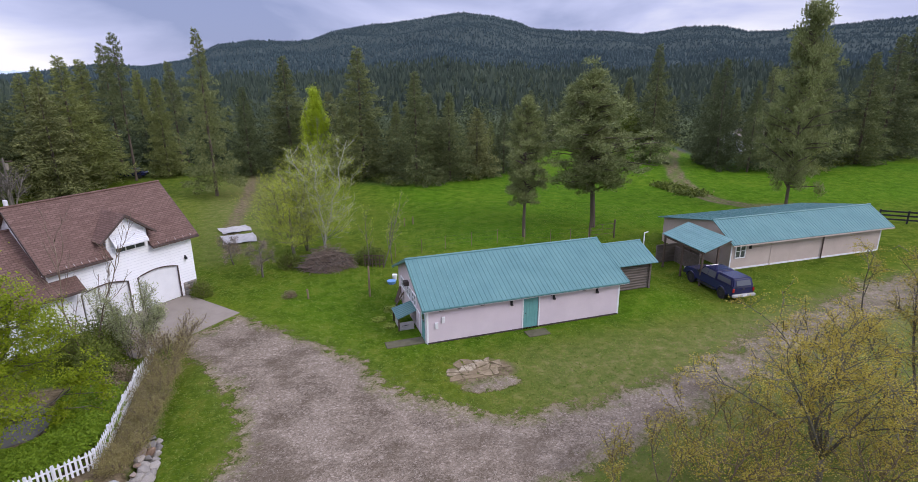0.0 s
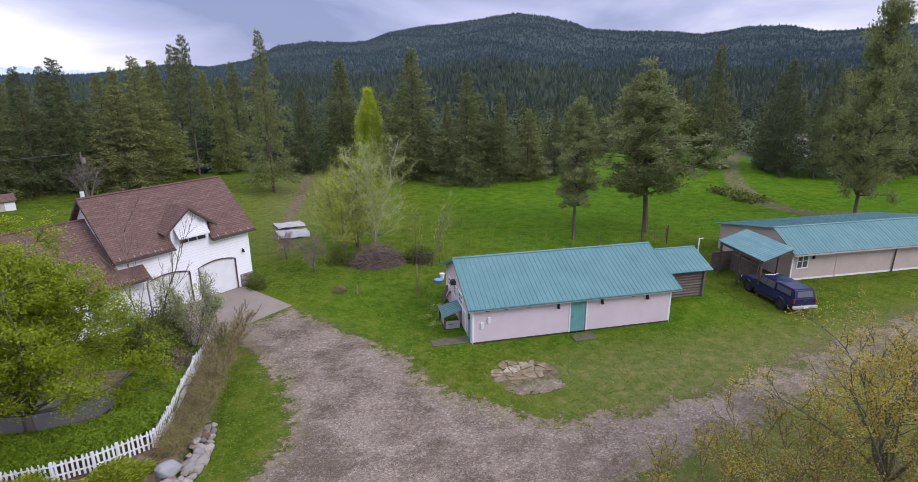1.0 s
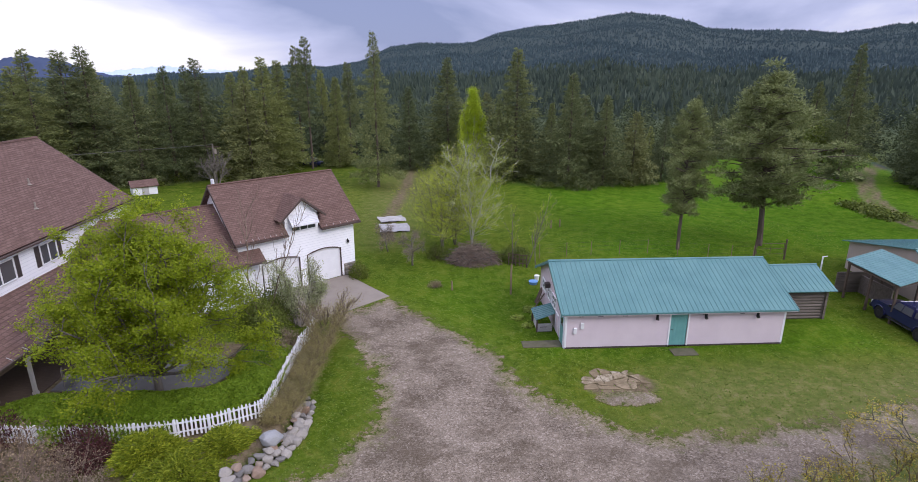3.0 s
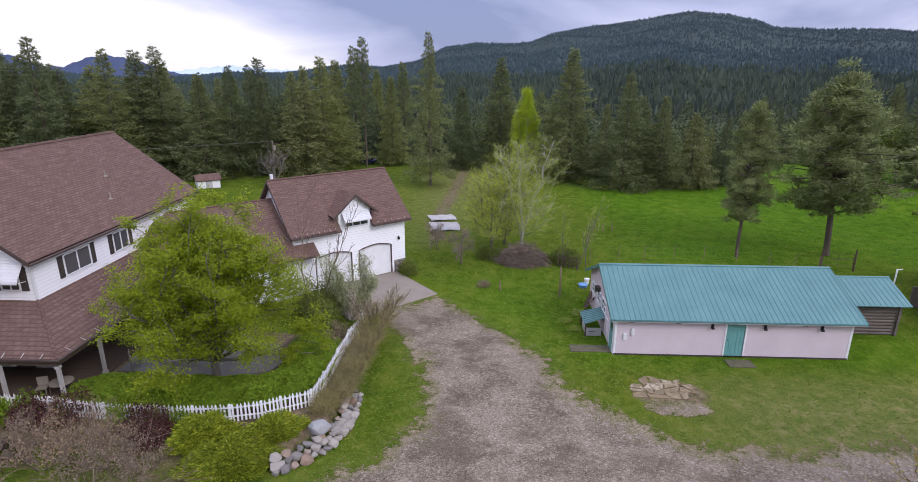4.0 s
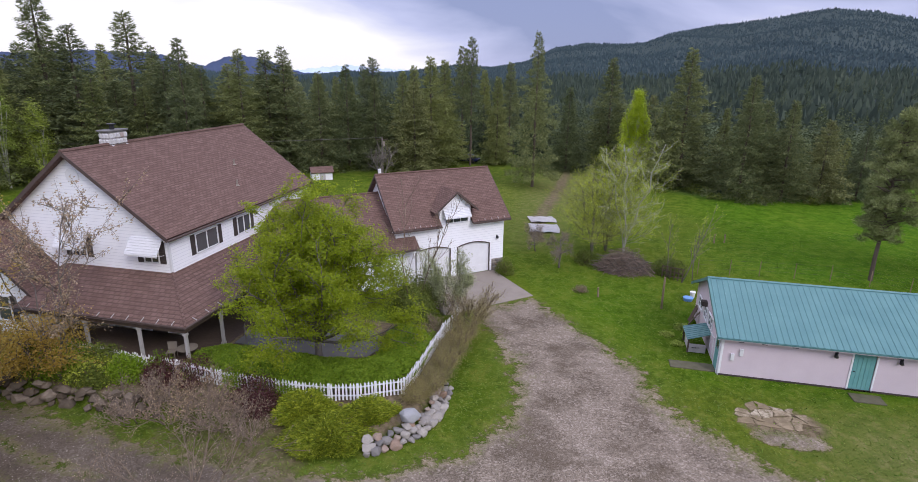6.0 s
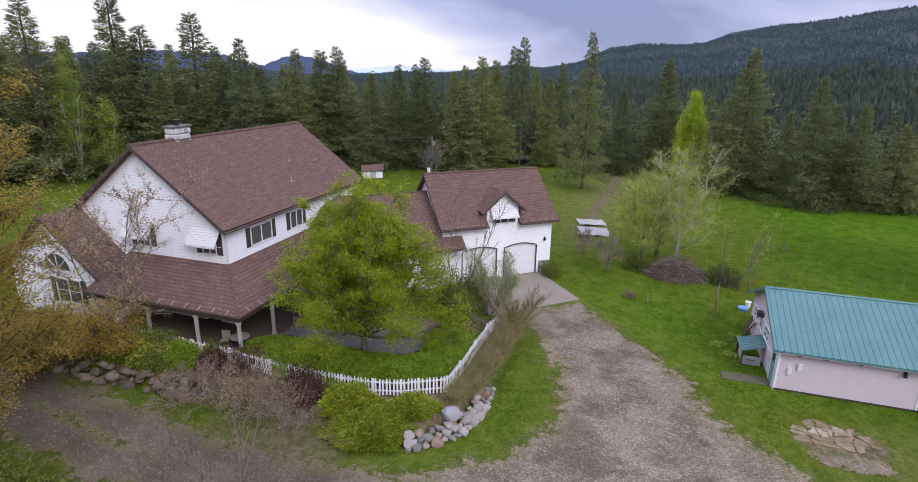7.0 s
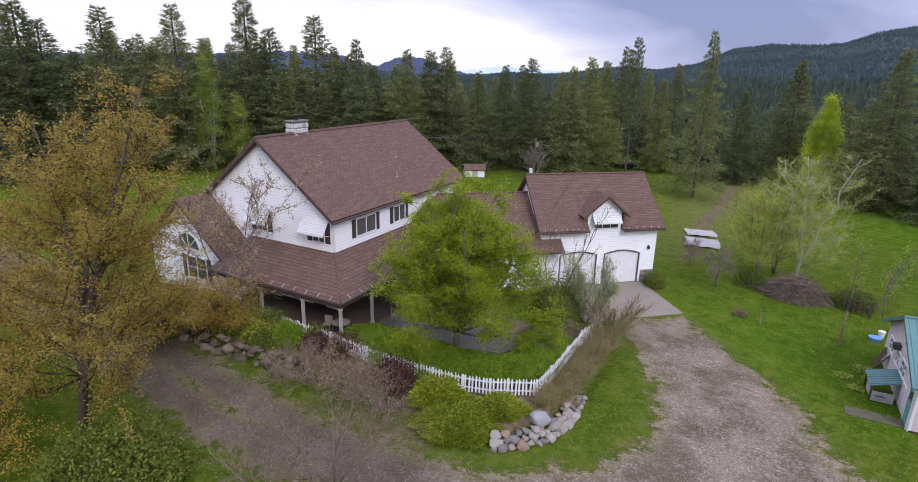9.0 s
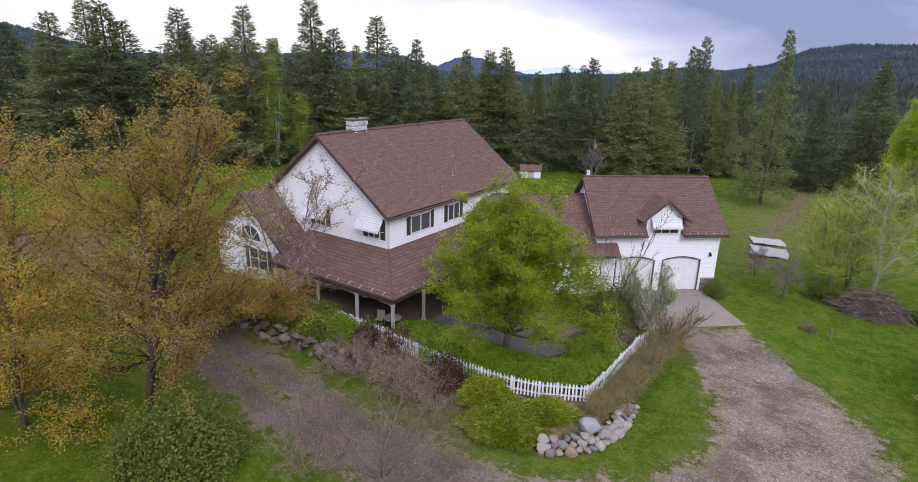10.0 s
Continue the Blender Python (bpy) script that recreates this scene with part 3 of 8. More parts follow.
def cover(x, y):
    """Bare earth, dry grass and forest floor, each from 0 to 1."""
    track = seg_dist(x, y, [(-11.5, 22), (-12, 30), (-11, 44), (-9.9, 70), (-6, 110)])
    earth = 0.66 * np.clip(1.5 - track, 0, 1)
    lane = seg_dist(x, y, [(52, 17.5), (43.6, 19.8), (42.0, 23.5), (42.6, 28), (46, 35.5), (52.8, 46), (64, 57), (72.5, 65), (110, 98)])
    earth = np.maximum(earth, 0.66 * np.clip((1.75 - lane) / 0.8, 0, 1) - 0.22 * np.clip(1 - lane / 0.6, 0, 1))
    # bare ground about the flagstones, by the shed's pads and under the shrubs along the lane
    spot = np.hypot((x - 1.9) / 1.9, (y + 3.9) / 1.3)
    earth = np.maximum(earth, 0.80 * np.clip((1.25 - spot) / 0.5, 0, 1))
    strip = np.clip((-16.5 - x) / 1.5, 0, 1) * np.clip((x + 46) / 4, 0, 1) * np.clip((y + 13.2) / 1.2, 0, 1) * np.clip((-9.0 - y) / 0.8, 0, 1)
    earth = np.maximum(earth, (0.30 + 0.26 * np.clip((x + 25) / 4, 0, 1)) * strip)
    bed = np.clip((-13.5 - x) / 0.5, 0, 1) * np.clip((y + 10.0) / 0.5, 0, 1) * np.clip((-0.8 * (x + 15.6) + 0.6 * (y + 10.4)) / 0.5, 0, 1) * np.clip((2.5 - y) / 2, 0, 1) * np.clip((x + 40) / 2, 0, 1)
    earth = np.maximum(earth, 0.85 * bed)
    yard = np.clip((x - 0) / 6, 0, 1) * np.clip((-0.5 - y) / 4, 0, 1) * np.clip((46 - x) / 6, 0, 1)
    near = seg_dist(x, y, DRIVE + DRIVE[:1])
    earth = np.maximum(earth, 0.27 * yard * np.clip(1.15 - near / 5.5, 0, 1))
    dry = 0.85 * yard + 0.6 * np.clip((3.0 - lane) / 1.8, 0, 1) + 0.45 * np.clip((5 - track) / 3, 0, 1)
    # straw-coloured fringe along the drive, and the poor grass behind the garage
    side = seg_dist(x, y, DRIVE + DRIVE[:1])
    dry = dry + 0.28 * np.clip(1 - side / 2.0, 0, 1) + 0.45 * np.exp(-((x + 12) / 9) ** 2 - ((y - 46) / 17) ** 2)
    r = np.hypot(x - EYE[0], y - EYE[1])
    az = np.degrees(np.arctan2(-(x - EYE[0]), y - EYE[1]))
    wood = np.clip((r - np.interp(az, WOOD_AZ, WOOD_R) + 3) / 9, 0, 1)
    straw = np.clip(1 - np.abs(y + 10.9 - 0.22 * (x - 6)) / 1.6, 0, 1) * np.clip((x - 1) / 3, 0, 1) * np.clip((17 - x) / 3, 0, 1)
    dry = dry + 0.8 * straw
    field = np.clip((y - 11) / 7, 0, 1) * np.clip((x - 1) / 9, 0, 1)
    shed = np.maximum(np.maximum(-x, x - 17.4), np.maximum(-y, y - 7.4))
    lush = np.maximum(field, 0.75 * np.clip((2.4 - shed) / 2.0, 0, 1))
    lush = np.maximum(lush, 0.6 * np.clip((2.0 - x) / 4, 0, 1) * np.clip(1.2 - np.hypot((x + 5) / 7, (y - 7) / 9), 0, 1))
    dry = np.clip(dry * (1 - 0.7 * lush), 0, 1)
    # the forest floor takes a blue-grey haze tint that grows with distance
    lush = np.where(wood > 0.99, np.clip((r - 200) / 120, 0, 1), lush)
    return earth, dry, wood, np.clip(lush, 0, 1)


def sheet(name, verts, faces, colours, material):
    me = bpy.data.meshes.new(name)
    me.from_pydata(verts.tolist(), [], faces)
    at = me.color_attributes.new("cover", 'FLOAT_COLOR', 'POINT')
    at.data.foreach_set("color", colours.ravel())
    me.materials.append(M[material])
    me.polygons.foreach_set("use_smooth", [True] * len(me.polygons))
    return new(name, me)


def build_ground():
    az = np.radians(np.concatenate([np.arange(-180, -80, 5), np.arange(-80, 90, 0.6), np.arange(90, 180, 5)]))
    rr = [0.5, 4.0, 8.0, 12.0]
    while rr[-1] < 4600:
        rr.append(rr[-1] * (1.011 if rr[-1] < 90 else 1.03))
    rr = np.array(rr)
    A, R = np.meshgrid(az, rr)
    X, Y = EYE[0] - R * np.sin(A), EYE[1] + R * np.cos(A)
    Z = land(X, Y)
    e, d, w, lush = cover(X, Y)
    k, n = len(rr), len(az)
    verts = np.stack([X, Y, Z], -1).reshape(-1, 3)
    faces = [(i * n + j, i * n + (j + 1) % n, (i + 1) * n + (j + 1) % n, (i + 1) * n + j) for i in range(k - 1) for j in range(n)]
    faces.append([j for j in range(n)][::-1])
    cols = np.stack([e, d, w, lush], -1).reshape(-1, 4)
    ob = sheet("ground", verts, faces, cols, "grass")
    tagged(ob, "green spring grass with bare earth patches and forest floor", "ground", kind="structure")


def build_drive():
    """Gravel laid a finger above the grass, thinning out to grass at its edges."""
    s = 0.22
    xs, ys = np.arange(-66, 56, s), np.arange(-18.5, 9.5, s)
    X, Y = np.meshgrid(xs, ys)
    d = seg_dist(X, Y, DRIVE + DRIVE[:1]) * np.where(inside(X, Y, DRIVE), 1, -1)
    wob = 0.35 * np.sin(X * 1.7 + np.sin(Y * 2.1)) * np.sin(Y * 1.3 + 0.7 * np.sin(X * 0.9))
    m = np.clip(0.5 + (d + wob) / 2.8, 0, 1)
    east = np.clip((X - 6) / 10, 0, 1)
    m = m * (1 - 0.40 * east)
    m = np.maximum(m, 0.58 * np.clip((1.2 - np.hypot((X - 1.95) / 1.75, (Y + 5.15) / 0.72)) / 0.5, 0, 1))
    lane = np.clip((-14 - X) / 4, 0, 1)
    mid = seg_dist(X, Y, [(-70, -9), (-45, -11.2), (-36, -12.4), (-26, -13.9), (-18, -14.2)])
    m = m - lane * (0.10 + 0.42 * np.clip((-21 - X) / 5, 0, 1)) * np.clip(1.3 - mid / 0.55, 0, 1)
    Z = land(X, Y) + 0.015 + 0.02 * np.clip(m, 0, 1)
    keep = m > 0.02
    idx = -np.ones(X.shape, int)
    q = keep[:-1, :-1] & keep[1:, :-1] & keep[:-1, 1:] & keep[1:, 1:]
    used = np.zeros(X.shape, bool)
    for a in (slice(None, -1), slice(1, None)):
        for b in (slice(None, -1), slice(1, None)):
            used[a, b] |= q
    idx[used] = np.arange(used.sum())
    verts = np.stack([X[used], Y[used], Z[used]], -1)
    J, I = np.nonzero(q)
    faces = np.stack([idx[J, I], idx[J, I + 1], idx[J + 1, I + 1], idx[J + 1, I]], -1).tolist()
    mm = m[used]
    cols = np.stack([mm, lane[used] * 0.75, np.zeros_like(mm), np.ones_like(mm)], -1)
    ob = sheet("driveway", verts, faces, cols, "gravel")
    tagged(ob, "worn grey-brown gravel driveway fading into grass", "driveway", kind="structure")


# Far ranges: aerial haze is put into the base colour and a faint glow.
def haze_material(name, colour, glow):
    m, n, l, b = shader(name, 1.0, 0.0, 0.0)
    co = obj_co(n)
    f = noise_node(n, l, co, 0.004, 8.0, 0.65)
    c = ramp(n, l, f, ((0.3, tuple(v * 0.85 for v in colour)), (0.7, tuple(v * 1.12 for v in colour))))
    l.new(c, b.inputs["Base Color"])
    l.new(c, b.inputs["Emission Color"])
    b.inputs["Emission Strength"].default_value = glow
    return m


def build_backdrop(name, dist, profile, material, label):
    """A far mountain range as a solid wedge on the horizon."""
    az0, az1 = profile[0][0], profile[-1][0]
    az = np.arange(az0, az1 + 0.01, 0.15)
    el = np.interp(az, [p[0] for p in profile], [p[1] for p in profile])
    el = el + 0.05 * np.sin(az * 5.1) + 0.03 * np.sin(az * 13.7)
    verts, faces = [], []
    for a, e in zip(np.radians(az), el):
        for rr, z in ((dist * 0.86, -60), (dist * 0.94, 15 + dist * 0.94 * math.tan(radians(e * 0.6))), (dist, 15 + dist * math.tan(radians(e))), (dist * 1.04, -60)):
            verts.append((EYE[0] - rr * math.sin(a), EYE[1] + rr * math.cos(a), z))
    for i in range(len(az) - 1):
        for j in range(3):
            faces.append((4 * i + j, 4 * i + 4 + j, 4 * i + 5 + j, 4 * i + 1 + j))
    ob = raw_part(name, verts, faces, material, None, smooth=True)
    tagged(ob, label, "mountain range", kind="structure")


M["bluehill"] = haze_material("haze_blue_mountains", (0.052, 0.068, 0.118), 0.45)
M["palehill"] = haze_material("haze_pale_range", (0.36, 0.43, 0.55), 0.55)
build_ground()
build_drive()
build_backdrop("backdrop_mountains", 4100, [(24, -0.9), (28.0, -0.45), (29.1, -0.05), (30.7, 0.62), (31.6, 0.88), (33.6, 1.27), (35.1, 0.92), (36.5, 0.30), (37.8, 0.28), (39.9, 1.1), (40.8, 1.3), (42.7, 1.25), (45.6, 1.4), (50.4, 1.05), (60, 0.8), (68, 0.6), (75, 0.2)], "bluehill", "forested mountains on the far horizon, coloured blue for haze")
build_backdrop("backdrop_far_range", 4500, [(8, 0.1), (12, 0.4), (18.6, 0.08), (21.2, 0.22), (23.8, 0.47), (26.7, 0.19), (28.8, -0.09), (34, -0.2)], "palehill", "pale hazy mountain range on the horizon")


# ---- trees ----
def rng(seed):
    return np.random.default_rng(seed)


def tri_mesh(name, tris, material):
    """tris: array (k, 3, 3)."""
    v = tris.reshape(-1, 3)
    me = bpy.data.meshes.new(name)
    k = len(tris)
    me.vertices.add(3 * k)
    me.vertices.foreach_set("co", v.ravel())
    me.loops.add(3 * k)
    me.loops.foreach_set("vertex_index", np.arange(3 * k))
    me.polygons.add(k)
    me.polygons.foreach_set("loop_start", np.arange(0, 3 * k, 3))
    me.update(calc_edges=True)
    me.materials.append(M[material])
    return me


def leaf_mesh(name, centres, size, g, material, up=0.5, lift=1.0):
    """Diamond leaves, two triangles each, at the given centres."""
    k = len(centres)
    nrm = g.normal(size=(k, 3))
    nrm[:, 2] = np.abs(nrm[:, 2]) + up
    nrm /= np.linalg.norm(nrm, axis=1)[:, None]
    a = np.cross(nrm, g.normal(size=(k, 3)))
    a /= np.linalg.norm(a, axis=1)[:, None]
    b = np.cross(nrm, a)
    s = size * g.uniform(0.6, 1.3, (k, 1))
    P = np.stack([centres - a * s, centres - b * s * 0.55, centres + a * s, centres + b * s * 0.55], 1)
    me = bpy.data.meshes.new(name)
    me.vertices.add(4 * k)
    me.vertices.foreach_set("co", P.ravel())
    me.loops.add(4 * k)
    me.loops.foreach_set("vertex_index", np.arange(4 * k))
    me.polygons.add(k)
    me.polygons.foreach_set("loop_start", np.arange(0, 4 * k, 4))
    me.update(calc_edges=True)
    me.materials.append(M[material])
    return me


def fir_blades(g, H, R, bare, boughs, per, shape=0.8, droop=0.25, gaps=0.0, thin_top=0.0, fat=1.0):
    """Boughs of a fir: each a soft flat spray of short needle twigs."""
    out = []
    ph = g.uniform(0, 6.28)
    up = np.array([0, 0, 1.0])
    for i in range(boughs):
        u = (i + g.random()) / boughs
        f = 1 - (1 - u) ** 0.78
        if g.random() < gaps * (1 - f) ** 1.5 * 1.6:
            continue
        z = bare * H + (0.995 - bare) * H * f
        a = i * 2.39996 + g.uniform(-0.5, 0.5)
        prof = (1 - f) ** shape * min(1.0, 0.70 + 1.6 * f)
        if thin_top and f > 0.62:
            prof *= 1 - thin_top * min(1.0, (f - 0.62) / 0.12)
        L = R * prof * g.uniform(0.48, 1.24) * (1 + 0.16 * math.sin(2 * a + 7 * f + ph)) + 0.018 * H
        d = np.array([math.cos(a), math.sin(a), 0.0])
        side = np.array([-math.sin(a), math.cos(a), 0.0])
        slope = 0.50 * f * f - droop * (1 - f) + g.normal(0, 0.10)
        k = max(4, int(per * (0.45 + 0.75 * L / R)))
        t = 0.16 + 0.84 * g.random(k) ** 0.75
        lat = g.normal(0, 1, k) * (0.20 * L * (1.12 - t) + 0.10)
        hang = g.normal(0, 1, k) * (0.035 * L + 0.06) - 0.10 * L * t * t + 0.10 * L * t ** 4
        c = d * (L * t)[:, None] + side * lat[:, None] + up * (z + L * t * slope + hang)[:, None]
        s = (0.115 + 0.022 * L) * g.uniform(0.6, 1.35, k) * fat
        v = d * g.uniform(0.1, 1.0, k)[:, None] + side * (np.sign(lat) * g.uniform(0, 1.0, k))[:, None] + up * g.normal(-0.05, 0.42, k)[:, None]
        v /= np.linalg.norm(v, axis=1)[:, None]
        w = np.cross(v, g.normal(size=(k, 3)))
        w /= np.linalg.norm(w, axis=1)[:, None] + 1e-6
        out.append(np.stack([c + w * (0.42 * s)[:, None], c - w * (0.42 * s)[:, None], c + v * (2.3 * s)[:, None]], 1))
    # the leading shoot
    k = max(10, boughs // 3)
    t = g.random(k)
    a = g.uniform(0, 6.28, k)
    rr = 0.030 * H * (1 - t) * g.uniform(0.2, 1.0, k)
    c = np.stack([np.cos(a) * rr, np.sin(a) * rr, H * (0.88 + 0.12 * t)], -1)
    v = np.stack([np.cos(a) * 0.6, np.sin(a) * 0.6, g.uniform(0.5, 1.3, k)], -1)
    s = 0.11 * g.uniform(0.6, 1.3, k) * fat
    w = np.cross(v, g.normal(size=(k, 3)))
    w /= np.linalg.norm(w, axis=1)[:, None] + 1e-6
    out.append(np.stack([c + w * (0.42 * s)[:, None], c - w * (0.42 * s)[:, None], c + v * (2.2 * s)[:, None]], 1))
    return np.concatenate(out)


def pine_blades(g, H, R, bare, limbs, tufts=46):
    """Rounded needle clumps that fill a pine's uneven crown. Returns the blades and the limbs' ends."""
    out, ends = [], []
    ph = g.uniform(0, 6.28, 3)
    for i in range(limbs):
        f = min(max((i + g.random()) / limbs + g.normal(0, 0.02), 0.0), 0.99)
        z = H * (bare + (0.97 - bare) * f)
        a = i * 2.4 + g.uniform(-0.7, 0.7)
        rad = R * (0.55 + 1.3 * f if f < 0.30 else 1.06 * (1 - ((f - 0.30) / 0.72) ** 1.7))
        rad *= 1 + 0.22 * math.sin(2 * a + 5 * f + ph[0]) + 0.14 * math.sin(3 * a - 9 * f + ph[1])
        L = max(0.35, rad * g.uniform(0.50, 1.08))
        end = np.array([math.cos(a) * L, math.sin(a) * L, z + L * g.uniform(-0.22, 0.30)])
        ends.append((z - 0.12 * L, end))
        root = np.array([0, 0, z - 0.12 * L])
        for t in (1.0, 0.80, 0.58, 0.34)[: 4 if L > 1.2 else 2]:
            c = root + (end - root) * t + g.normal(0, 0.10 * R, 3) * np.array([1, 1, 0.9])
            cr = (0.26 + 0.075 * R) * g.uniform(0.6, 1.35)
            v = g.normal(size=(tufts, 3))
            v /= np.linalg.norm(v, axis=1)[:, None]
            v[:, 2] = v[:, 2] * 0.72 + 0.10
            p = c + v * cr * g.uniform(0.1, 1.0, (tufts, 1))
            q = p + (v + np.array([0, 0, 0.35]) + g.normal(0, 0.55, (tufts, 3))) * cr * 0.25
            s = np.cross(v, g.normal(size=(tufts, 3)))
            s /= np.linalg.norm(s, axis=1)[:, None] + 1e-6
            out.append(np.stack([p + s * cr * 0.085, p - s * cr * 0.085, q], 1))
    return np.concatenate(out), ends


def taper(g, H, r, wob=0.02, sides=7, top=0.03):
    bm = bmesh.new()
    pts = [(g.normal(0, wob * H * 0.1), g.normal(0, wob * H * 0.1), H * k / 7 - (0.3 if k == 0 else 0)) for k in range(8)]
    tube(bm, pts, r, top, sides)
    return bm


def make_conifer(seed, H, R, kind, label):
    g = rng(seed)
    ob = thing("conifer_tree", pose(0, 0, -500), label, "conifer tree", "forest conifers")
    trunk = taper(g, H * 0.98, 0.011 * H + 0.03)
    if kind == "pine":
        blades, ends = pine_blades(g, H, R, 0.13 if R > 4 else 0.27, 112, 140)
        for z, end in ends:
            tube(trunk, [(0, 0, z - 0.3), tuple(end * 0.6 + np.array([0, 0, z * 0.4 - 0.1])), tuple(end)], 0.07, 0.02, 4)
    else:
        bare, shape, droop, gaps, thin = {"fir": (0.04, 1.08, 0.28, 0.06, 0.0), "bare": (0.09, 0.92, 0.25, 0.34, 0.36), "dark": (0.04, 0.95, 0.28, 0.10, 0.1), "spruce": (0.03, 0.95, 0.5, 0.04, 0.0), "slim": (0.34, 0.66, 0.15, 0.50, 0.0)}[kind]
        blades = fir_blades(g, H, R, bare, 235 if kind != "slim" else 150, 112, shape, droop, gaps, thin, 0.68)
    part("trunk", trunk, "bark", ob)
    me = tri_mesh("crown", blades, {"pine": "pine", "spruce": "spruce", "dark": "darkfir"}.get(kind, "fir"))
    crown = new("crown", me)
    crown.parent = ob
    return ob


PROTO = {
    "fir": [make_conifer(s, 16, r, "fir", "tall dark green fir at the forest edge") for s, r in ((1, 4.3), (2, 3.7), (3, 4.9), (4, 3.3))],
    "bare": [make_conifer(s, 18, r, "bare", "tall conifer with a sparse top and bare lower trunk") for s, r in ((5, 3.7), (6, 3.3), (7, 4.3))],
    "dark": [make_conifer(s, 16, r, "dark", "dense darker green fir at the forest edge") for s, r in ((16, 4.1), (17, 3.6), (18, 4.6))],
    "spruce": [make_conifer(s, 13, r, "spruce", "broad yellow-green spruce with dense drooping boughs") for s, r in ((8, 4.7), (9, 3.9))],
    "pine": [make_conifer(s, 15, r, "pine", "ponderosa pine with rounded needle clumps and bare trunk") for s, r in ((10, 3.7), (11, 2.7), (12, 4.2))],
    "slim": [make_conifer(s, 16, r, "slim", "slender conifer with a high crown on a long bare trunk") for s, r in ((13, 2.1), (14, 1.8), (15, 2.4))],
}
PICK = rng(77)


def plant(x, y, H, kind, wide=1.0, which=None, label="", tilt=0.0):
    row = PROTO[kind]
    src = row[which if which is not None else int(PICK.integers(len(row)))]
    h0 = {"fir": 16, "bare": 18, "spruce": 13, "pine": 15, "slim": 16, "dark": 16}[kind]
    s = H / h0
    z = float(land(x, y)) - 0.05
    m = pose(x, y, z, 0, tilt, 0) @ pose(0, 0, 0, 0, 0, float(PICK.uniform(0, 360))) @ Matrix.Diagonal((s * wide, s * wide, s, 1))
    ob = copy_thing(src, m)
    if label:
        ob["label"] = label
    return ob

# the tall trees that stand out along the edge: x, y, height, habit
EDGE_WEST = [(-100.3, 12.0, 23.4, "bare"), (-90.8, 20.3, 22.3, "bare"), (-83.8, 26.4, 23.0, "bare"), (-81.2, 37.0, 25.4, "bare"), (-73.4, 43.9, 23.1, "bare"), (-64.5, 47.4, 15.7, "fir"),
        (-61.6, 49.9, 16.0, "fir"), (-105.6, 3.8, 19.5, "fir"), (-102.0, 7.0, 18.4, "fir"), (-93.8, 17.7, 16.4, "fir"), (-86.5, 24.1, 17.8, "fir"), (-76.3, 37.0, 20.5, "fir"),
        (-68.2, 44.1, 16.3, "fir"), (-93.7, 11.3, 22.5, "fir"), (-95.6, 14.6, 20.3, "fir"), (-97.0, 6.0, 20.8, "fir")]
EDGE_NORTH = [(-26.4, 62.7, 20.2, "slim"), (-14.5, 47.1, 19.8, "bare"), (-33.4, 54.1, 13.5, "spruce"), (-4.6, 64.0, 17.5, "fir"), (-55.8, 50.9, 17.7, "fir"), (-53.9, 52.6, 18.3, "bare"),
        (-44.0, 53.5, 15.8, "fir"), (-40.0, 54.8, 14.0, "fir"), (-31.3, 64.4, 16.8, "fir"), (-37.0, 59.6, 14.9, "fir"), (-47.2, 50.7, 14.7, "fir"), (-41.8, 59.0, 16.9, "fir"),
        (-32.0, 58.4, 17.1, "fir"), (-22.5, 65.2, 14.5, "fir"), (-10.7, 60.8, 12.8, "fir")]
EDGE_EAST = [(4.9, 52.5, 18.1, "fir"), (11.4, 46.8, 14.9, "fir"), (16.2, 46.8, 12.2, "fir"), (21.1, 48.9, 9.9, "spruce"), (47.8, 44.1, 17.4, "fir"), (56.4, 39.8, 15.9, "fir"),
        (59.0, 36.1, 13.1, "bare"), (99.4, 43.0, 21.4, "fir"), (57.8, 43.2, 13.9, "fir"), (82.1, 37.0, 17.2, "fir"), (91.6, 40.1, 20.0, "fir"), (101.8, 42.1, 15.4, "pine"),
        (10.1, 53.0, 11.0, "fir"), (2.7, 55.8, 10.2, "fir"), (25.7, 49.7, 9.2, "fir"), (14.0, 49.5, 12.0, "fir"), (63.5, 38.0, 15.0, "bare"), (66.0, 34.5, 14.5, "bare"),
        (46.5, 77.0, 10.0, "fir"), (51.0, 79.0, 9.0, "fir"), (54.5, 78.0, 11.0, "fir"), (49.0, 74.5, 8.0, "fir"), (70.0, 36.0, 16.0, "fir"), (75.0, 39.0, 18.0, "fir")]


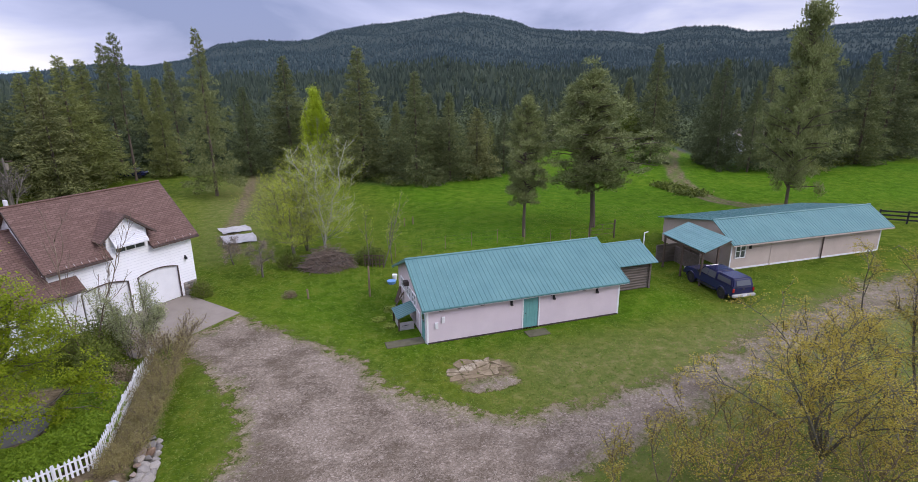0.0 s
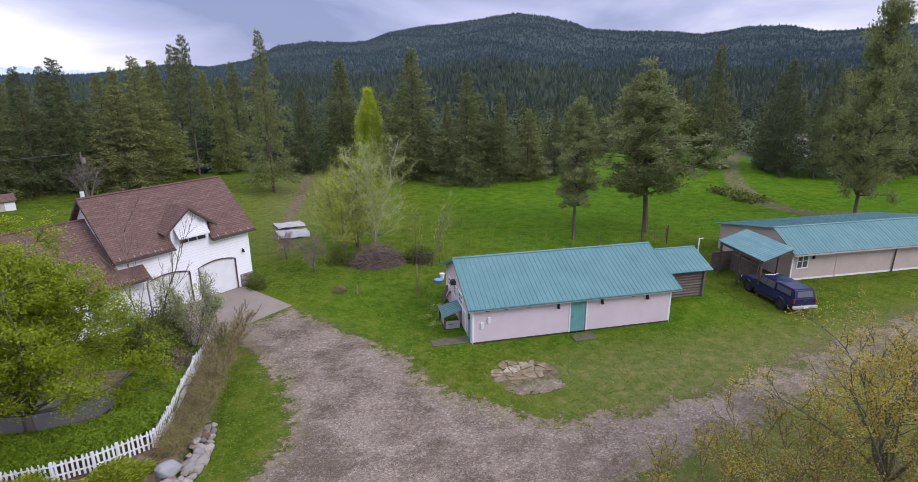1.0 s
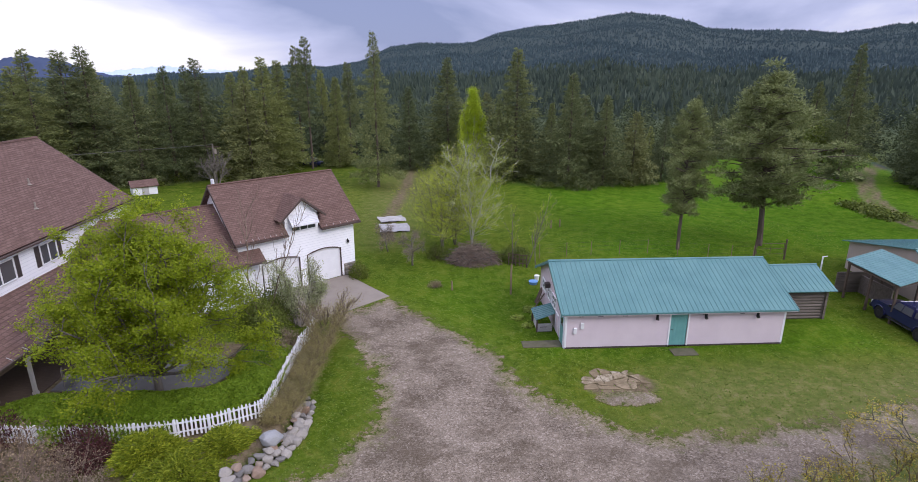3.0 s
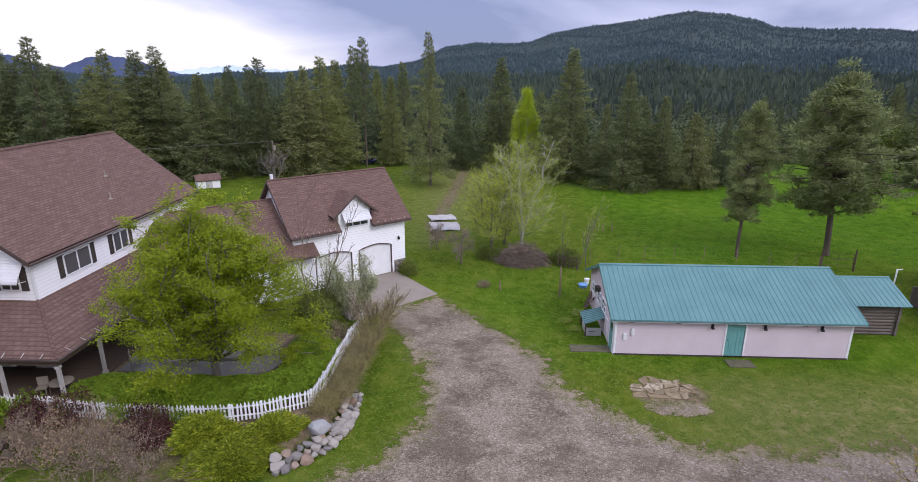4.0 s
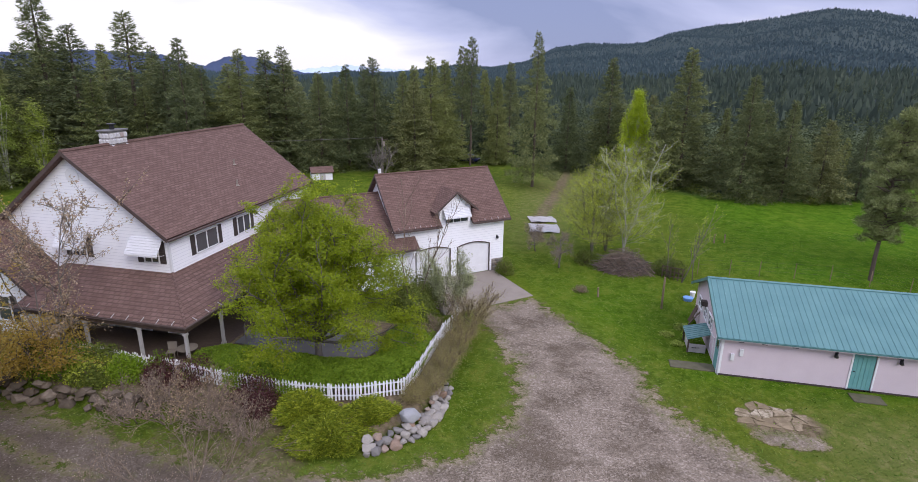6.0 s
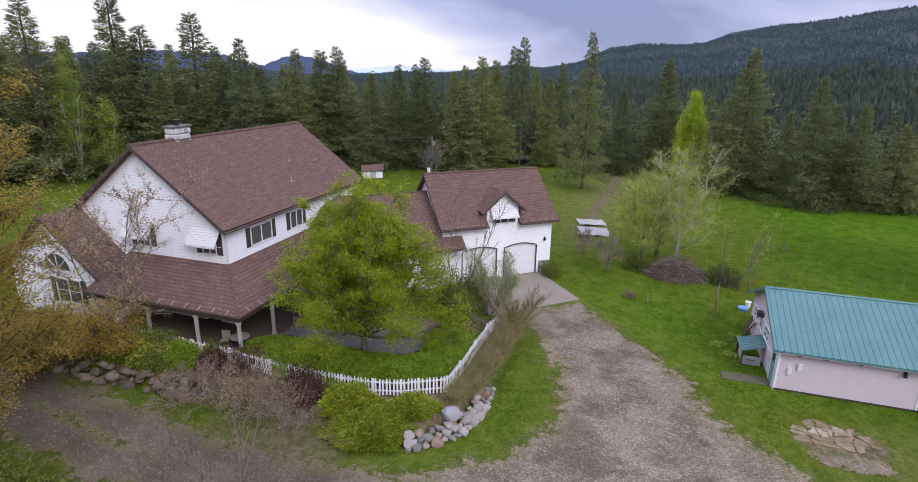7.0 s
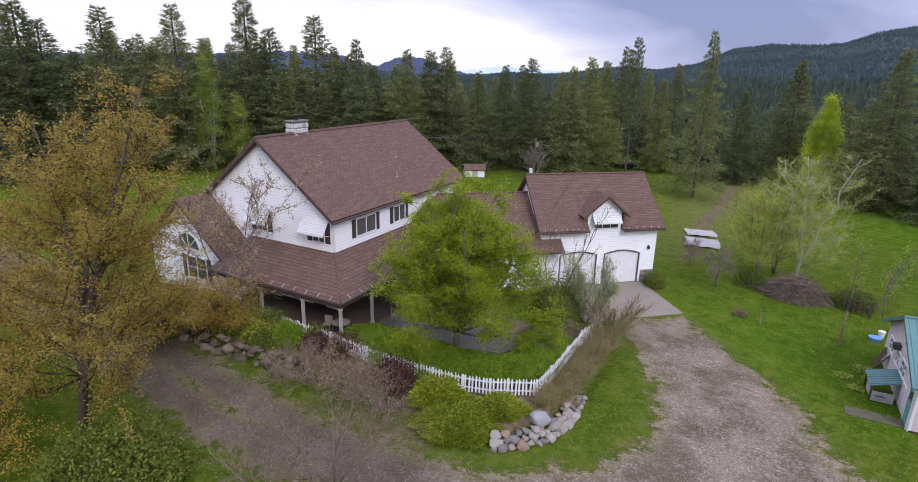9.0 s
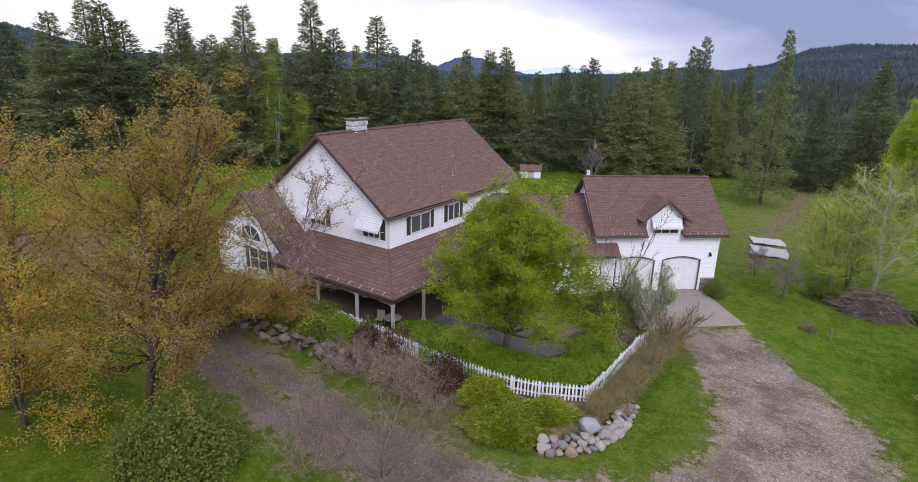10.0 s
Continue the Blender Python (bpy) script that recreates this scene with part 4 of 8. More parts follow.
def build_forest():
    g0 = rng(4)
    for x, y, H, kind in EDGE_NORTH + EDGE_EAST + EDGE_WEST:
        # firs in the east, and a quarter of the others, get the darker needles
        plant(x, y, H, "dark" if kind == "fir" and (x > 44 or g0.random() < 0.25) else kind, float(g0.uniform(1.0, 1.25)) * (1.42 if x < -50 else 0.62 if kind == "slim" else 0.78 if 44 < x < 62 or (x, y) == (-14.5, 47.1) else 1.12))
    plant(14.3, 17.8, 13.0, "pine", 0.98, 1, "slim ponderosa pine standing in the pasture")
    plant(22.1, 18.5, 15.2, "pine", 1.38, 0, "broad ponderosa pine standing in the pasture", -4)
    plant(46.3, 17.9, 21.8, "pine", 0.66, 2, "very tall ponderosa pine beside the long barn")
    g = rng(5)
    spots = [(h[0], h[1]) for h in EDGE_NORTH + EDGE_EAST + EDGE_WEST] + [(-79, 27), (-77, 30), (-1, 56), (-2, 53)]
    count = 0
    while count < 190:
        az = g.uniform(-66, 80) if count % 2 else g.uniform(26, 80)
        edge = np.interp(az, WOOD_AZ, WOOD_R)
        r = edge + 3 + 40 * g.random()
        x, y = EYE[0] - r * math.sin(radians(az)), EYE[1] + r * math.cos(radians(az))
        if min((x - a) ** 2 + (y - b) ** 2 for a, b in spots) < 3.6 ** 2:
            continue
        if float(seg_dist(np.array(x), np.array(y), [(-11.5, 22), (-11, 44), (-9.9, 70), (-6, 110)])) < 3.5 or float(seg_dist(np.array(x), np.array(y), [(46, 35.5), (52.8, 46), (64, 57), (72.5, 65), (110, 98)])) < 6:
            continue
        spots.append((x, y))
        tall = 7.5 + 8 * g.random() ** 1.5 + 5 * min(1.0, max(0.0, (az - 22) / 20))
        thin = 0 < az < 27 and r < edge + 26
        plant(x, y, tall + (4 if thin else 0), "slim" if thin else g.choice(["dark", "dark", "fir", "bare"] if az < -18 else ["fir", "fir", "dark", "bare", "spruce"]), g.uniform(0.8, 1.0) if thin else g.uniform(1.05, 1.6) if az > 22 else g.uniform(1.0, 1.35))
        count += 1
    # deeper woods, one joined mass
    tris = []
    pool = [(fir_blades(rng(300 + k), 12.0, 2.2 + 0.12 * k, 0.06, 56, 9, 0.9, fat=1.75) / 12.0) for k in range(10)]
    n = 0
    while n < 1700:
        az = g.uniform(-70, 84)
        edge = np.interp(az, WOOD_AZ, WOOD_R)
        r = edge + 12 + 340 * g.random() ** 2.0
        x, y = EYE[0] - r * math.sin(radians(az)), EYE[1] + r * math.cos(radians(az))
        H = g.uniform(6, 12.5)
        b = pool[int(g.integers(10))]
        a = g.uniform(0, 6.28)
        c, s = math.cos(a), math.sin(a)
        q = b @ np.array([[c, s, 0], [-s, c, 0], [0, 0, 1]])
        tris.append(q * np.array([H, H, H]) + np.array([x, y, float(land(x, y)) - 0.3]))
        n += 1
    me = tri_mesh("deep_woods", np.concatenate(tris), "deep")
    tagged(new("deep_woods", me), "dense dark conifer forest behind the pasture", "forest", kind="stuff")
    # woods on the hillsides: a darker near stand, a far one tinted blue for haze
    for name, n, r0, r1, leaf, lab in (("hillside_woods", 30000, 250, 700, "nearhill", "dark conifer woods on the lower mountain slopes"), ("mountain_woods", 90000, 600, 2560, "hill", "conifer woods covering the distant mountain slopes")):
        az = np.radians(g.uniform(-72, 84, n))
        r = r0 + (r1 - r0) * g.random(n) ** 0.9
        x, y = EYE[0] - r * np.sin(az), EYE[1] + r * np.cos(az)
        z = land(x, y) - 0.5
        H = (3.5 + 5.5 * g.random(n) ** 1.8) * (1 + r / 4000) * np.interp(r, [600, 1600], [1.0, 0.72])
        W = H * g.uniform(0.24, 0.46, n)
        cones = []
        for j in range(3):
            a0, a1 = j * 2.0944 + 0.4 + z, (j + 1) * 2.0944 + 0.4 + z
            base0 = np.stack([x + W * np.cos(a0), y + W * np.sin(a0), z + 0.1 * H], -1)
            base1 = np.stack([x + W * np.cos(a1), y + W * np.sin(a1), z + 0.1 * H], -1)
            cones.append(np.stack([base0, base1, np.stack([x, y, z + 0.72 * H], -1)], 1))
            b0, b1 = a0 + 1.0, a1 + 1.0
            base0 = np.stack([x + 0.62 * W * np.cos(b0), y + 0.62 * W * np.sin(b0), z + 0.42 * H], -1)
            base1 = np.stack([x + 0.62 * W * np.cos(b1), y + 0.62 * W * np.sin(b1), z + 0.42 * H], -1)
            cones.append(np.stack([base0, base1, np.stack([x, y, z + H], -1)], 1))
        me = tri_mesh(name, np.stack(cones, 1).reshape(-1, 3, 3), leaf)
        tagged(new(name, me), lab, "forest", kind="stuff")


def hill_material(name, c1, c2, c3):
    """Far conifers whose colour drifts over the slopes, stand by stand."""
    m, n, l, b = shader(name, 0.8, 0.0, 0.1)
    geo = n.new("ShaderNodeNewGeometry")
    col = ramp(n, l, geo.outputs["Random Per Island"], ((0.0, c1), (0.6, c2), (1.0, c3)))
    co = obj_co(n)
    stand = ramp(n, l, noise_node(n, l, co, 0.0075, 7.0, 0.68, (1.0, 1.0, 2.0)), ((0.36, (0.72, 0.76, 0.80)), (0.50, (0.92, 0.94, 0.95)), (0.60, (1.06, 1.06, 1.04)), (0.70, (1.38, 1.28, 1.20))))
    l.new(mix(n, l, 1.0, col, stand, 'MULTIPLY'), b.inputs["Base Color"])
    return m


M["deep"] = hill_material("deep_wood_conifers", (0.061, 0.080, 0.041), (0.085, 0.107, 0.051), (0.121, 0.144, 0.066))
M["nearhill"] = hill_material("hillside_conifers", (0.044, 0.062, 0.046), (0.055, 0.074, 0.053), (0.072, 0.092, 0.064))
# distance haze is mixed into the needle colour of the far slopes
M["hill"] = hill_material("haze_blue_conifers", (0.050, 0.077, 0.085), (0.060, 0.088, 0.094), (0.073, 0.102, 0.105))
build_forest()
for row in PROTO.values():
    for ob in row:
        for o in (*ob.children_recursive, ob):
            bpy.data.objects.remove(o)

# ---- buildings ----
def slab(p0, p1, p2, p3, t):
    """A roof plane of thickness t below the four points."""
    bm = bmesh.new()
    a, b, c = Vector(p0), Vector(p1), Vector(p2)
    nrm = (b - a).cross(c - a).normalized()
    if nrm.z < 0:
        nrm = -nrm
    solid(bm, [p0, p1, p2, p3], -nrm * t)
    return bm


def window(parent, origin, ax, out, w, h, shutters=0.0, mull=1, name="window", rail=True, frame_mat="white"):
    """A window in a wall: origin at its lower left corner, ax along the wall, out away from it."""
    o, ax, out, up = Vector(origin), Vector(ax), Vector(out), Vector((0, 0, 1))

    def bar(u0, u1, v0, v1, d0, d1):
        return solids([o + ax * u + up * v + out * d0 for u, v in ((u0, v0), (u1, v0), (u1, v1), (u0, v1))], out * (d1 - d0))
    t = 0.07
    bm = bmesh.new()
    ring_o = ((-t, -t), (w + t, -t), (w + t, h + t), (-t, h + t))
    ring_i = ((0, 0), (w, 0), (w, h), (0, h))
    vs = [[bm.verts.new(o + ax * u + up * v + out * d) for u, v in ring] for ring, d in ((ring_o, -0.02), (ring_o, 0.06), (ring_i, 0.06), (ring_i, -0.02))]
    for p, q in zip(vs, vs[1:] + vs[:1]):
        for i in range(4):
            bm.faces.new((p[i], p[(i + 1) % 4], q[(i + 1) % 4], q[i]))
    win = part(name, bm, frame_mat, parent)
    for k in range(1, mull + 1):
        part("mullion", bar(w * k / (mull + 1) - 0.03, w * k / (mull + 1) + 0.03, 0, h, -0.01, 0.05), frame_mat, win)
    if rail:
        for k in range(mull + 1):
            part("rail", bar(w * k / (mull + 1) + 0.03, w * (k + 1) / (mull + 1) - 0.03, h * 0.5 - 0.02, h * 0.5 + 0.02, -0.01, 0.035), frame_mat, win)
    for k in range(mull + 1):
        u0, u1 = w * k / (mull + 1), w * (k + 1) / (mull + 1)
        part("pane", bar(u0, u1, 0, h, -0.03, 0.012), "glass", win, "dark reflecting glass pane")
    if shutters:
        for u0 in (-t - shutters - 0.02, w + t + 0.02):
            bm = bmesh.new()
            solid(bm, [o + ax * u + up * v for u, v in ((u0, -0.06), (u0 + shutters, -0.06), (u0 + shutters, h + 0.06), (u0, h + 0.06))], out * 0.03)
            for k in range(9):
                v0 = 0.03 + (h - 0.06) * k / 9
                solid(bm, [o + ax * u + up * v + out * 0.03 for u, v in ((u0 + 0.05, v0), (u0 + shutters - 0.05, v0), (u0 + shutters - 0.05, v0 + h / 14), (u0 + 0.05, v0 + h / 14))], out * 0.015)
            part("shutter", bm, "shutter", parent, "dark brown louvred shutter")
    return win


def awning(parent, origin, ax, out, w, drop, reach, ribs, material="alu", label="ribbed white aluminium awning"):
    """A sloped window awning with ribs and side cheeks; origin at its upper left corner on the wall."""
    o, ax, out = Vector(origin), Vector(ax), Vector(out)
    down = out * reach - Vector((0, 0, drop))
    nrm = ax.cross(down).normalized()
    if nrm.z < 0:
        nrm = -nrm
    a = ribbed(parent, o + down, o, o + ax * w, o + ax * w + down, ribs, "awning", label, 0.02, 0.03, material)
    part("valance", solids([o + down, o + down + ax * w, o + down + ax * w - Vector((0, 0, 0.09)), o + down - Vector((0, 0, 0.09))], -out * 0.015), material, a)
    for u in (0.04, w - 0.04):
        part("bracket", tubed([o + ax * u + down - nrm * 0.03, o + ax * u - Vector((0, 0, drop * 1.15))], 0.015, sides=5), "alu", a)
    return a


def guards(parent, a, b, inward, n, name="snow_guard"):
    """Small metal brackets along an eave, one mesh each."""
    a, b, inward = Vector(a), Vector(b), Vector(inward)
    me = None
    for k in range(n):
        p = a.lerp(b, (k + 0.5) / n)
        if me is None:
            bm = bmesh.new()
            tube(bm, [(0, 0, 0), tuple(inward * 0.28)], 0.018, sides=4)
            ob = part(name, bm, "post", parent, "small pale eave bracket")
            me = ob.data
        else:
            ob = new(name, me)
            ob.parent = parent
        ob.location = p


def build_house():
    h = thing("house", pose(0, 0, 0), "two-storey white clapboard house with brown shingle roof and porch", "house")
    x0, x1, y0, y1, z0 = -39.9, -29.05, -3.8, 11.65, 0.2
    ex, wx, zr, ze = -28.7, -40.3, 10.72, 6.36
    rx = -34.5
    sl = (zr - ze) / (ex - rx)

    def under(x):
        return zr - sl * abs(x - rx) - 0.16
    # gable walls, cut for nothing but carrying windows
    for y, t in ((y0, 0.2), (y1, -0.2)):
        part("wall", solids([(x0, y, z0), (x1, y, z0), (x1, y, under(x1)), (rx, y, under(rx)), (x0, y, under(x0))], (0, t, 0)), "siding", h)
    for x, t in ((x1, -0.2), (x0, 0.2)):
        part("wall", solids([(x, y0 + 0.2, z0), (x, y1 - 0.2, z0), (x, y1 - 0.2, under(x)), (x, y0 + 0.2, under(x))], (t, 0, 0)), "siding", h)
    ya, yb = y0 - 0.45, y1 + 0.45
    part("roof", slab((ex, ya, ze), (ex, yb, ze), (rx, yb, zr), (rx, ya, zr), 0.16), "shingle_y", h, "weathered brown asphalt shingle roof slope")
    part("roof", slab((wx, ya, ze), (wx, yb, ze), (rx, yb, zr), (rx, ya, zr), 0.16), "shingle_y", h, "weathered brown asphalt shingle roof slope")
    part("ridge_cap", tubed([(rx, ya - 0.01, zr - 0.01), (rx, yb + 0.01, zr - 0.01)], 0.11, sides=6), "shingle_y", h)
    for y in (ya, yb):
        d = -0.03 if y == ya else 0.03
        for xe in (ex, wx):
            part("bargeboard", solids([(xe, y, ze + 0.01), (rx, y, zr + 0.01), (rx, y, zr - 0.24), (xe, y, ze - 0.24)], (0, d, 0)), "trim", h, "dark brown bargeboard")
    part("gutter", boxed(ex - 0.02, ex + 0.10, ya, yb, ze - 0.20, ze - 0.08, 0.02), "trim", h, "brown eave gutter")
    bm = bmesh.new()
    box(bm, x1, ex - 0.03, ya + 0.1, yb - 0.1, ze - 0.24, ze - 0.20)
    part("soffit", bm, "white", h)
    # corner boards
    for cx, cy in ((x1, y0), (x1, y1)):
        part("corner_board", boxed(cx - 0.1, cx + 0.02, cy - 0.02, cy + 0.1, 4.15, under(cx) - 0.02), "white", h)
    # upper windows on the gable end
    for wx0, ww in ((-30.65, 0.86), (-35.4, 0.86)):
        window(h, (wx0, y0, 4.80), (1, 0, 0), (0, -1, 0), ww, 1.2, 0.38)
        awning(h, (wx0 - 0.75, y0 - 0.02, 6.22), (1, 0, 0), (0, -1, 0), 2.05, 0.85, 0.62, 7)
    part("round_vent", tubed([(-34.5, y0 - 0.05, 9.35), (-34.5, y0 + 0.02, 9.35)], 0.42, sides=20), "white", h, "white round gable vent")
    # upper windows on the long side
    window(h, (x1, -1.67, 4.78), (0, 1, 0), (1, 0, 0), 1.9, 1.05, 0.36, rail=False)
    window(h, (x1, 2.34, 4.78), (0, 1, 0), (1, 0, 0), 1.3, 1.05, 0.36, rail=False)
    # ground floor openings under the porch
    window(h, (x1, -1.5, 1.2), (0, 1, 0), (1, 0, 0), 1.8, 1.3)
    window(h, (-33.2, y0, 1.2), (1, 0, 0), (0, -1, 0), 1.8, 1.3)
    door = part("front_door", boxed(-30.9, -29.95, y0 - 0.06, y0 + 0.02, 0.5, 2.55, 0.01), "shutter", h, "dark brown front door")
    part("handle", tubed([(-30.05, y0 - 0.08, 1.45), (-30.05, y0 - 0.14, 1.45)], 0.03), "chrome", door)
    # wrap-around porch: two roof planes meeting at a hip
    px, py, zt, zg = -25.85, -7.12, 4.25, 2.94
    part("porch_roof", slab((px, py, zg), (px, 8.0, zg), (x1 - 0.02, 8.0, zt), (x1 - 0.02, y0 - 0.02, zt), 0.14), "shingle_y", h, "brown shingle porch roof slope")
    part("porch_roof", slab((px, py, zg), (-36.2, py, zg), (-36.2, y0 + 0.02, zt), (x1 + 0.02, y0 + 0.02, zt), 0.14), "shingle_x", h, "brown shingle porch roof slope")
    part("hip_cap", tubed([(px, py, zg + 0.0), (x1, y0, zt + 0.0)], 0.07, sides=6), "shingle_x", h)
    bm = bmesh.new()
    tube(bm, [(px + 0.06, 8.0, zg - 0.06), (px + 0.06, py - 0.06, zg - 0.06), (-36.2, py - 0.06, zg - 0.06)], 0.075, sides=6)
    part("gutter", bm, "trim", h, "brown porch gutter")
    guards(h, (px + 0.05, py + 0.3, zg + 0.03), (px + 0.05, 6.0, zg + 0.03), (-0.85, 0, 0.45), 13)
    guards(h, (px - 0.3, py - 0.05, zg + 0.03), (-35.8, py - 0.05, zg + 0.03), (0, 0.85, 0.45), 11)
    part("porch_ceiling", boxed(-36.0, px - 0.1, py + 0.1, y0 - 0.01, zg - 0.24, zg - 0.18), "shade", h)
    part("porch_ceiling", boxed(x1 + 0.01, px - 0.1, y0, 7.9, zg - 0.24, zg - 0.18), "shade", h)
    # beams get a dark colour that stands in for the roof's shadow
    for a, b, c, d in ((px - 0.28, px - 0.12, py + 0.1, 7.9), (-36.0, px - 0.28, py + 0.1, py + 0.26)):
        part("beam", boxed(a, b, c, d, zg - 0.40, zg - 0.241), "shade", h, "porch beam coloured dark for the shadow under the roof")
    part("porch_floor", boxed(-36.0, px - 0.05, py + 0.05, y0 - 0.01, 0.1, 0.55), "shade", h, "dark boarded porch floor")
    part("porch_floor", boxed(x1 + 0.01, px - 0.05, y0 - 0.005, 7.9, 0.1, 0.55), "shade", h, "dark boarded porch floor")
    for qx, qy in ((px - 0.2, py + 0.18), (-28.75, py + 0.18), (-32.0, py + 0.18), (px - 0.2, -4.2), (px - 0.2, -0.9), (px - 0.2, 2.4), (px - 0.2, 5.7)):
        bm = bmesh.new()
        box(bm, qx - 0.07, qx + 0.07, qy - 0.07, qy + 0.07, 0.55, zg - 0.42)
        box(bm, qx - 0.10, qx + 0.10, qy - 0.10, qy + 0.10, zg - 0.55, zg - 0.425)
        box(bm, qx - 0.10, qx + 0.10, qy - 0.10, qy + 0.10, 0.551, 0.72)
        part("porch_post", bm, "post", h, "square pale grey porch post")
    # lower front wing with an arched window
    wy, ax_, az_, half, ez = -6.0, -39.75, 6.72, 4.0, 3.2
    ws = (az_ - ez) / half
    bm = bmesh.new()
    ring = [(ax_ - half + 0.35, wy, z0), (ax_ + half - 0.35, wy, z0), (ax_ + half - 0.35, wy, ez + 0.35 * ws - 0.14), (ax_, wy, az_ - 0.14), (ax_ - half + 0.35, wy, ez + 0.35 * ws - 0.14)]
    part("wing_wall", solids(ring, (0, 0.2, 0)), "siding", h)
    for xx, t in ((ax_ + half - 0.35, -0.2), (ax_ - half + 0.35, 0.2)):
        part("wing_wall", boxed(min(xx, xx + t), max(xx, xx + t), wy + 0.2, 2.0, z0, ez + 0.2), "siding", h)
    for s in (1, -1):
        part("wing_roof", slab((ax_ + s * half, wy - 0.4, ez), (ax_ + s * half, 3.0, ez), (ax_, 3.0, az_), (ax_, wy - 0.4, az_), 0.14), "shingle_y", h, "brown shingle wing roof slope")
    for s in (1, -1):
        part("bargeboard", solids([(ax_ + s * half, wy - 0.4, ez + 0.01), (ax_, wy - 0.4, az_ + 0.01), (ax_, wy - 0.4, az_ - 0.2), (ax_ + s * half, wy - 0.4, ez - 0.2)], (0, -0.03, 0)), "trim", h, "dark brown bargeboard")
    window(h, (-39.75, wy, 1.42), (1, 0, 0), (0, -1, 0), 1.8, 1.4, 0.40, 1)
    cx, cz, cr = -39.45, 3.36, 1.08
    arch = [(cx - cr * math.cos(math.pi * k / 16), wy - 0.03, cz + cr * math.sin(math.pi * k / 16)) for k in range(17)]
    aw = part("arched_window", solids(arch, (0, 0.04, 0)), "glass", h, "dark half-round window")
    bm = bmesh.new()
    tube(bm, [(p[0], wy - 0.05, p[2]) for p in arch] + [(cx - cr, wy - 0.05, cz)], 0.05, sides=5)
    for k in (4, 8, 12):
        tube(bm, [(cx, wy - 0.05, cz), (arch[k][0], wy - 0.05, arch[k][2])], 0.025, sides=4)
    part("frame", bm, "white", aw)
    awning(h, (-37.1, wy - 0.02, 2.7), (1, 0, 0), (0, -1, 0), 1.0, 0.45, 0.55, 5, "dark", "small dark awning")
    # chimney
    cbx, cby = -34.75, -0.43
    ch = part("chimney", boxed(cbx - 0.34, cbx + 0.34, cby - 0.66, cby + 0.66, 9.6, 11.4, 0.02), "post", h, "mortared stone chimney")
    gg = rng(31)
    for zz in range(4):
        for k in range(5):
            for face in range(2):
                wob = gg.uniform(-0.03, 0.03)
                yy, zc = cby - 0.54 + 0.26 * k + (0.05 if zz % 2 else -0.03), 10.15 + zz * 0.34
                o = part("stone", boxed(-0.06, 0.06, -0.125, 0.125, -0.15, 0.15, 0.05), "palestone", ch)
                o.location = (cbx + (0.35 if face else -0.35) + wob * 0.5, yy, zc)
    for zz in range(4):
        for k in range(3):
            o = part("stone", boxed(-0.105, 0.105, -0.06, 0.06, -0.15, 0.15, 0.05), "palestone", ch)
            o.location = (cbx - 0.225 + 0.225 * k, cby - 0.67, 10.15 + zz * 0.34)
    part("cap", boxed(cbx - 0.43, cbx + 0.43, cby - 0.76, cby + 0.76, 11.4, 11.5, 0.02), "slate", ch, "dark chimney cap")
    bm = bmesh.new()
    tube(bm, [(cbx, cby, 11.5), (cbx, cby, 11.82)], 0.13, sides=12)
    tube(bm, [(cbx, cby, 11.78), (cbx, cby, 11.84)], 0.24, sides=12)
    part("flue", bm, "dark", ch, "dark metal flue with rain cap")
    for vy, vx in ((6.3, -31.6), (4.4, -30.2)):
        zv = zr - sl * abs(vx - rx)
        bm = bmesh.new()
        tube(bm, [(vx, vy, zv - 0.1), (vx, vy, zv + 0.38)], 0.05, sides=8)
        tube(bm, [(vx, vy, zv - 0.02), (vx + 0.001, vy, zv + 0.06)], 0.16, 0.07, sides=8)
        part("roof_vent", bm, "concrete", h, "small grey roof vent pipe")
    return h


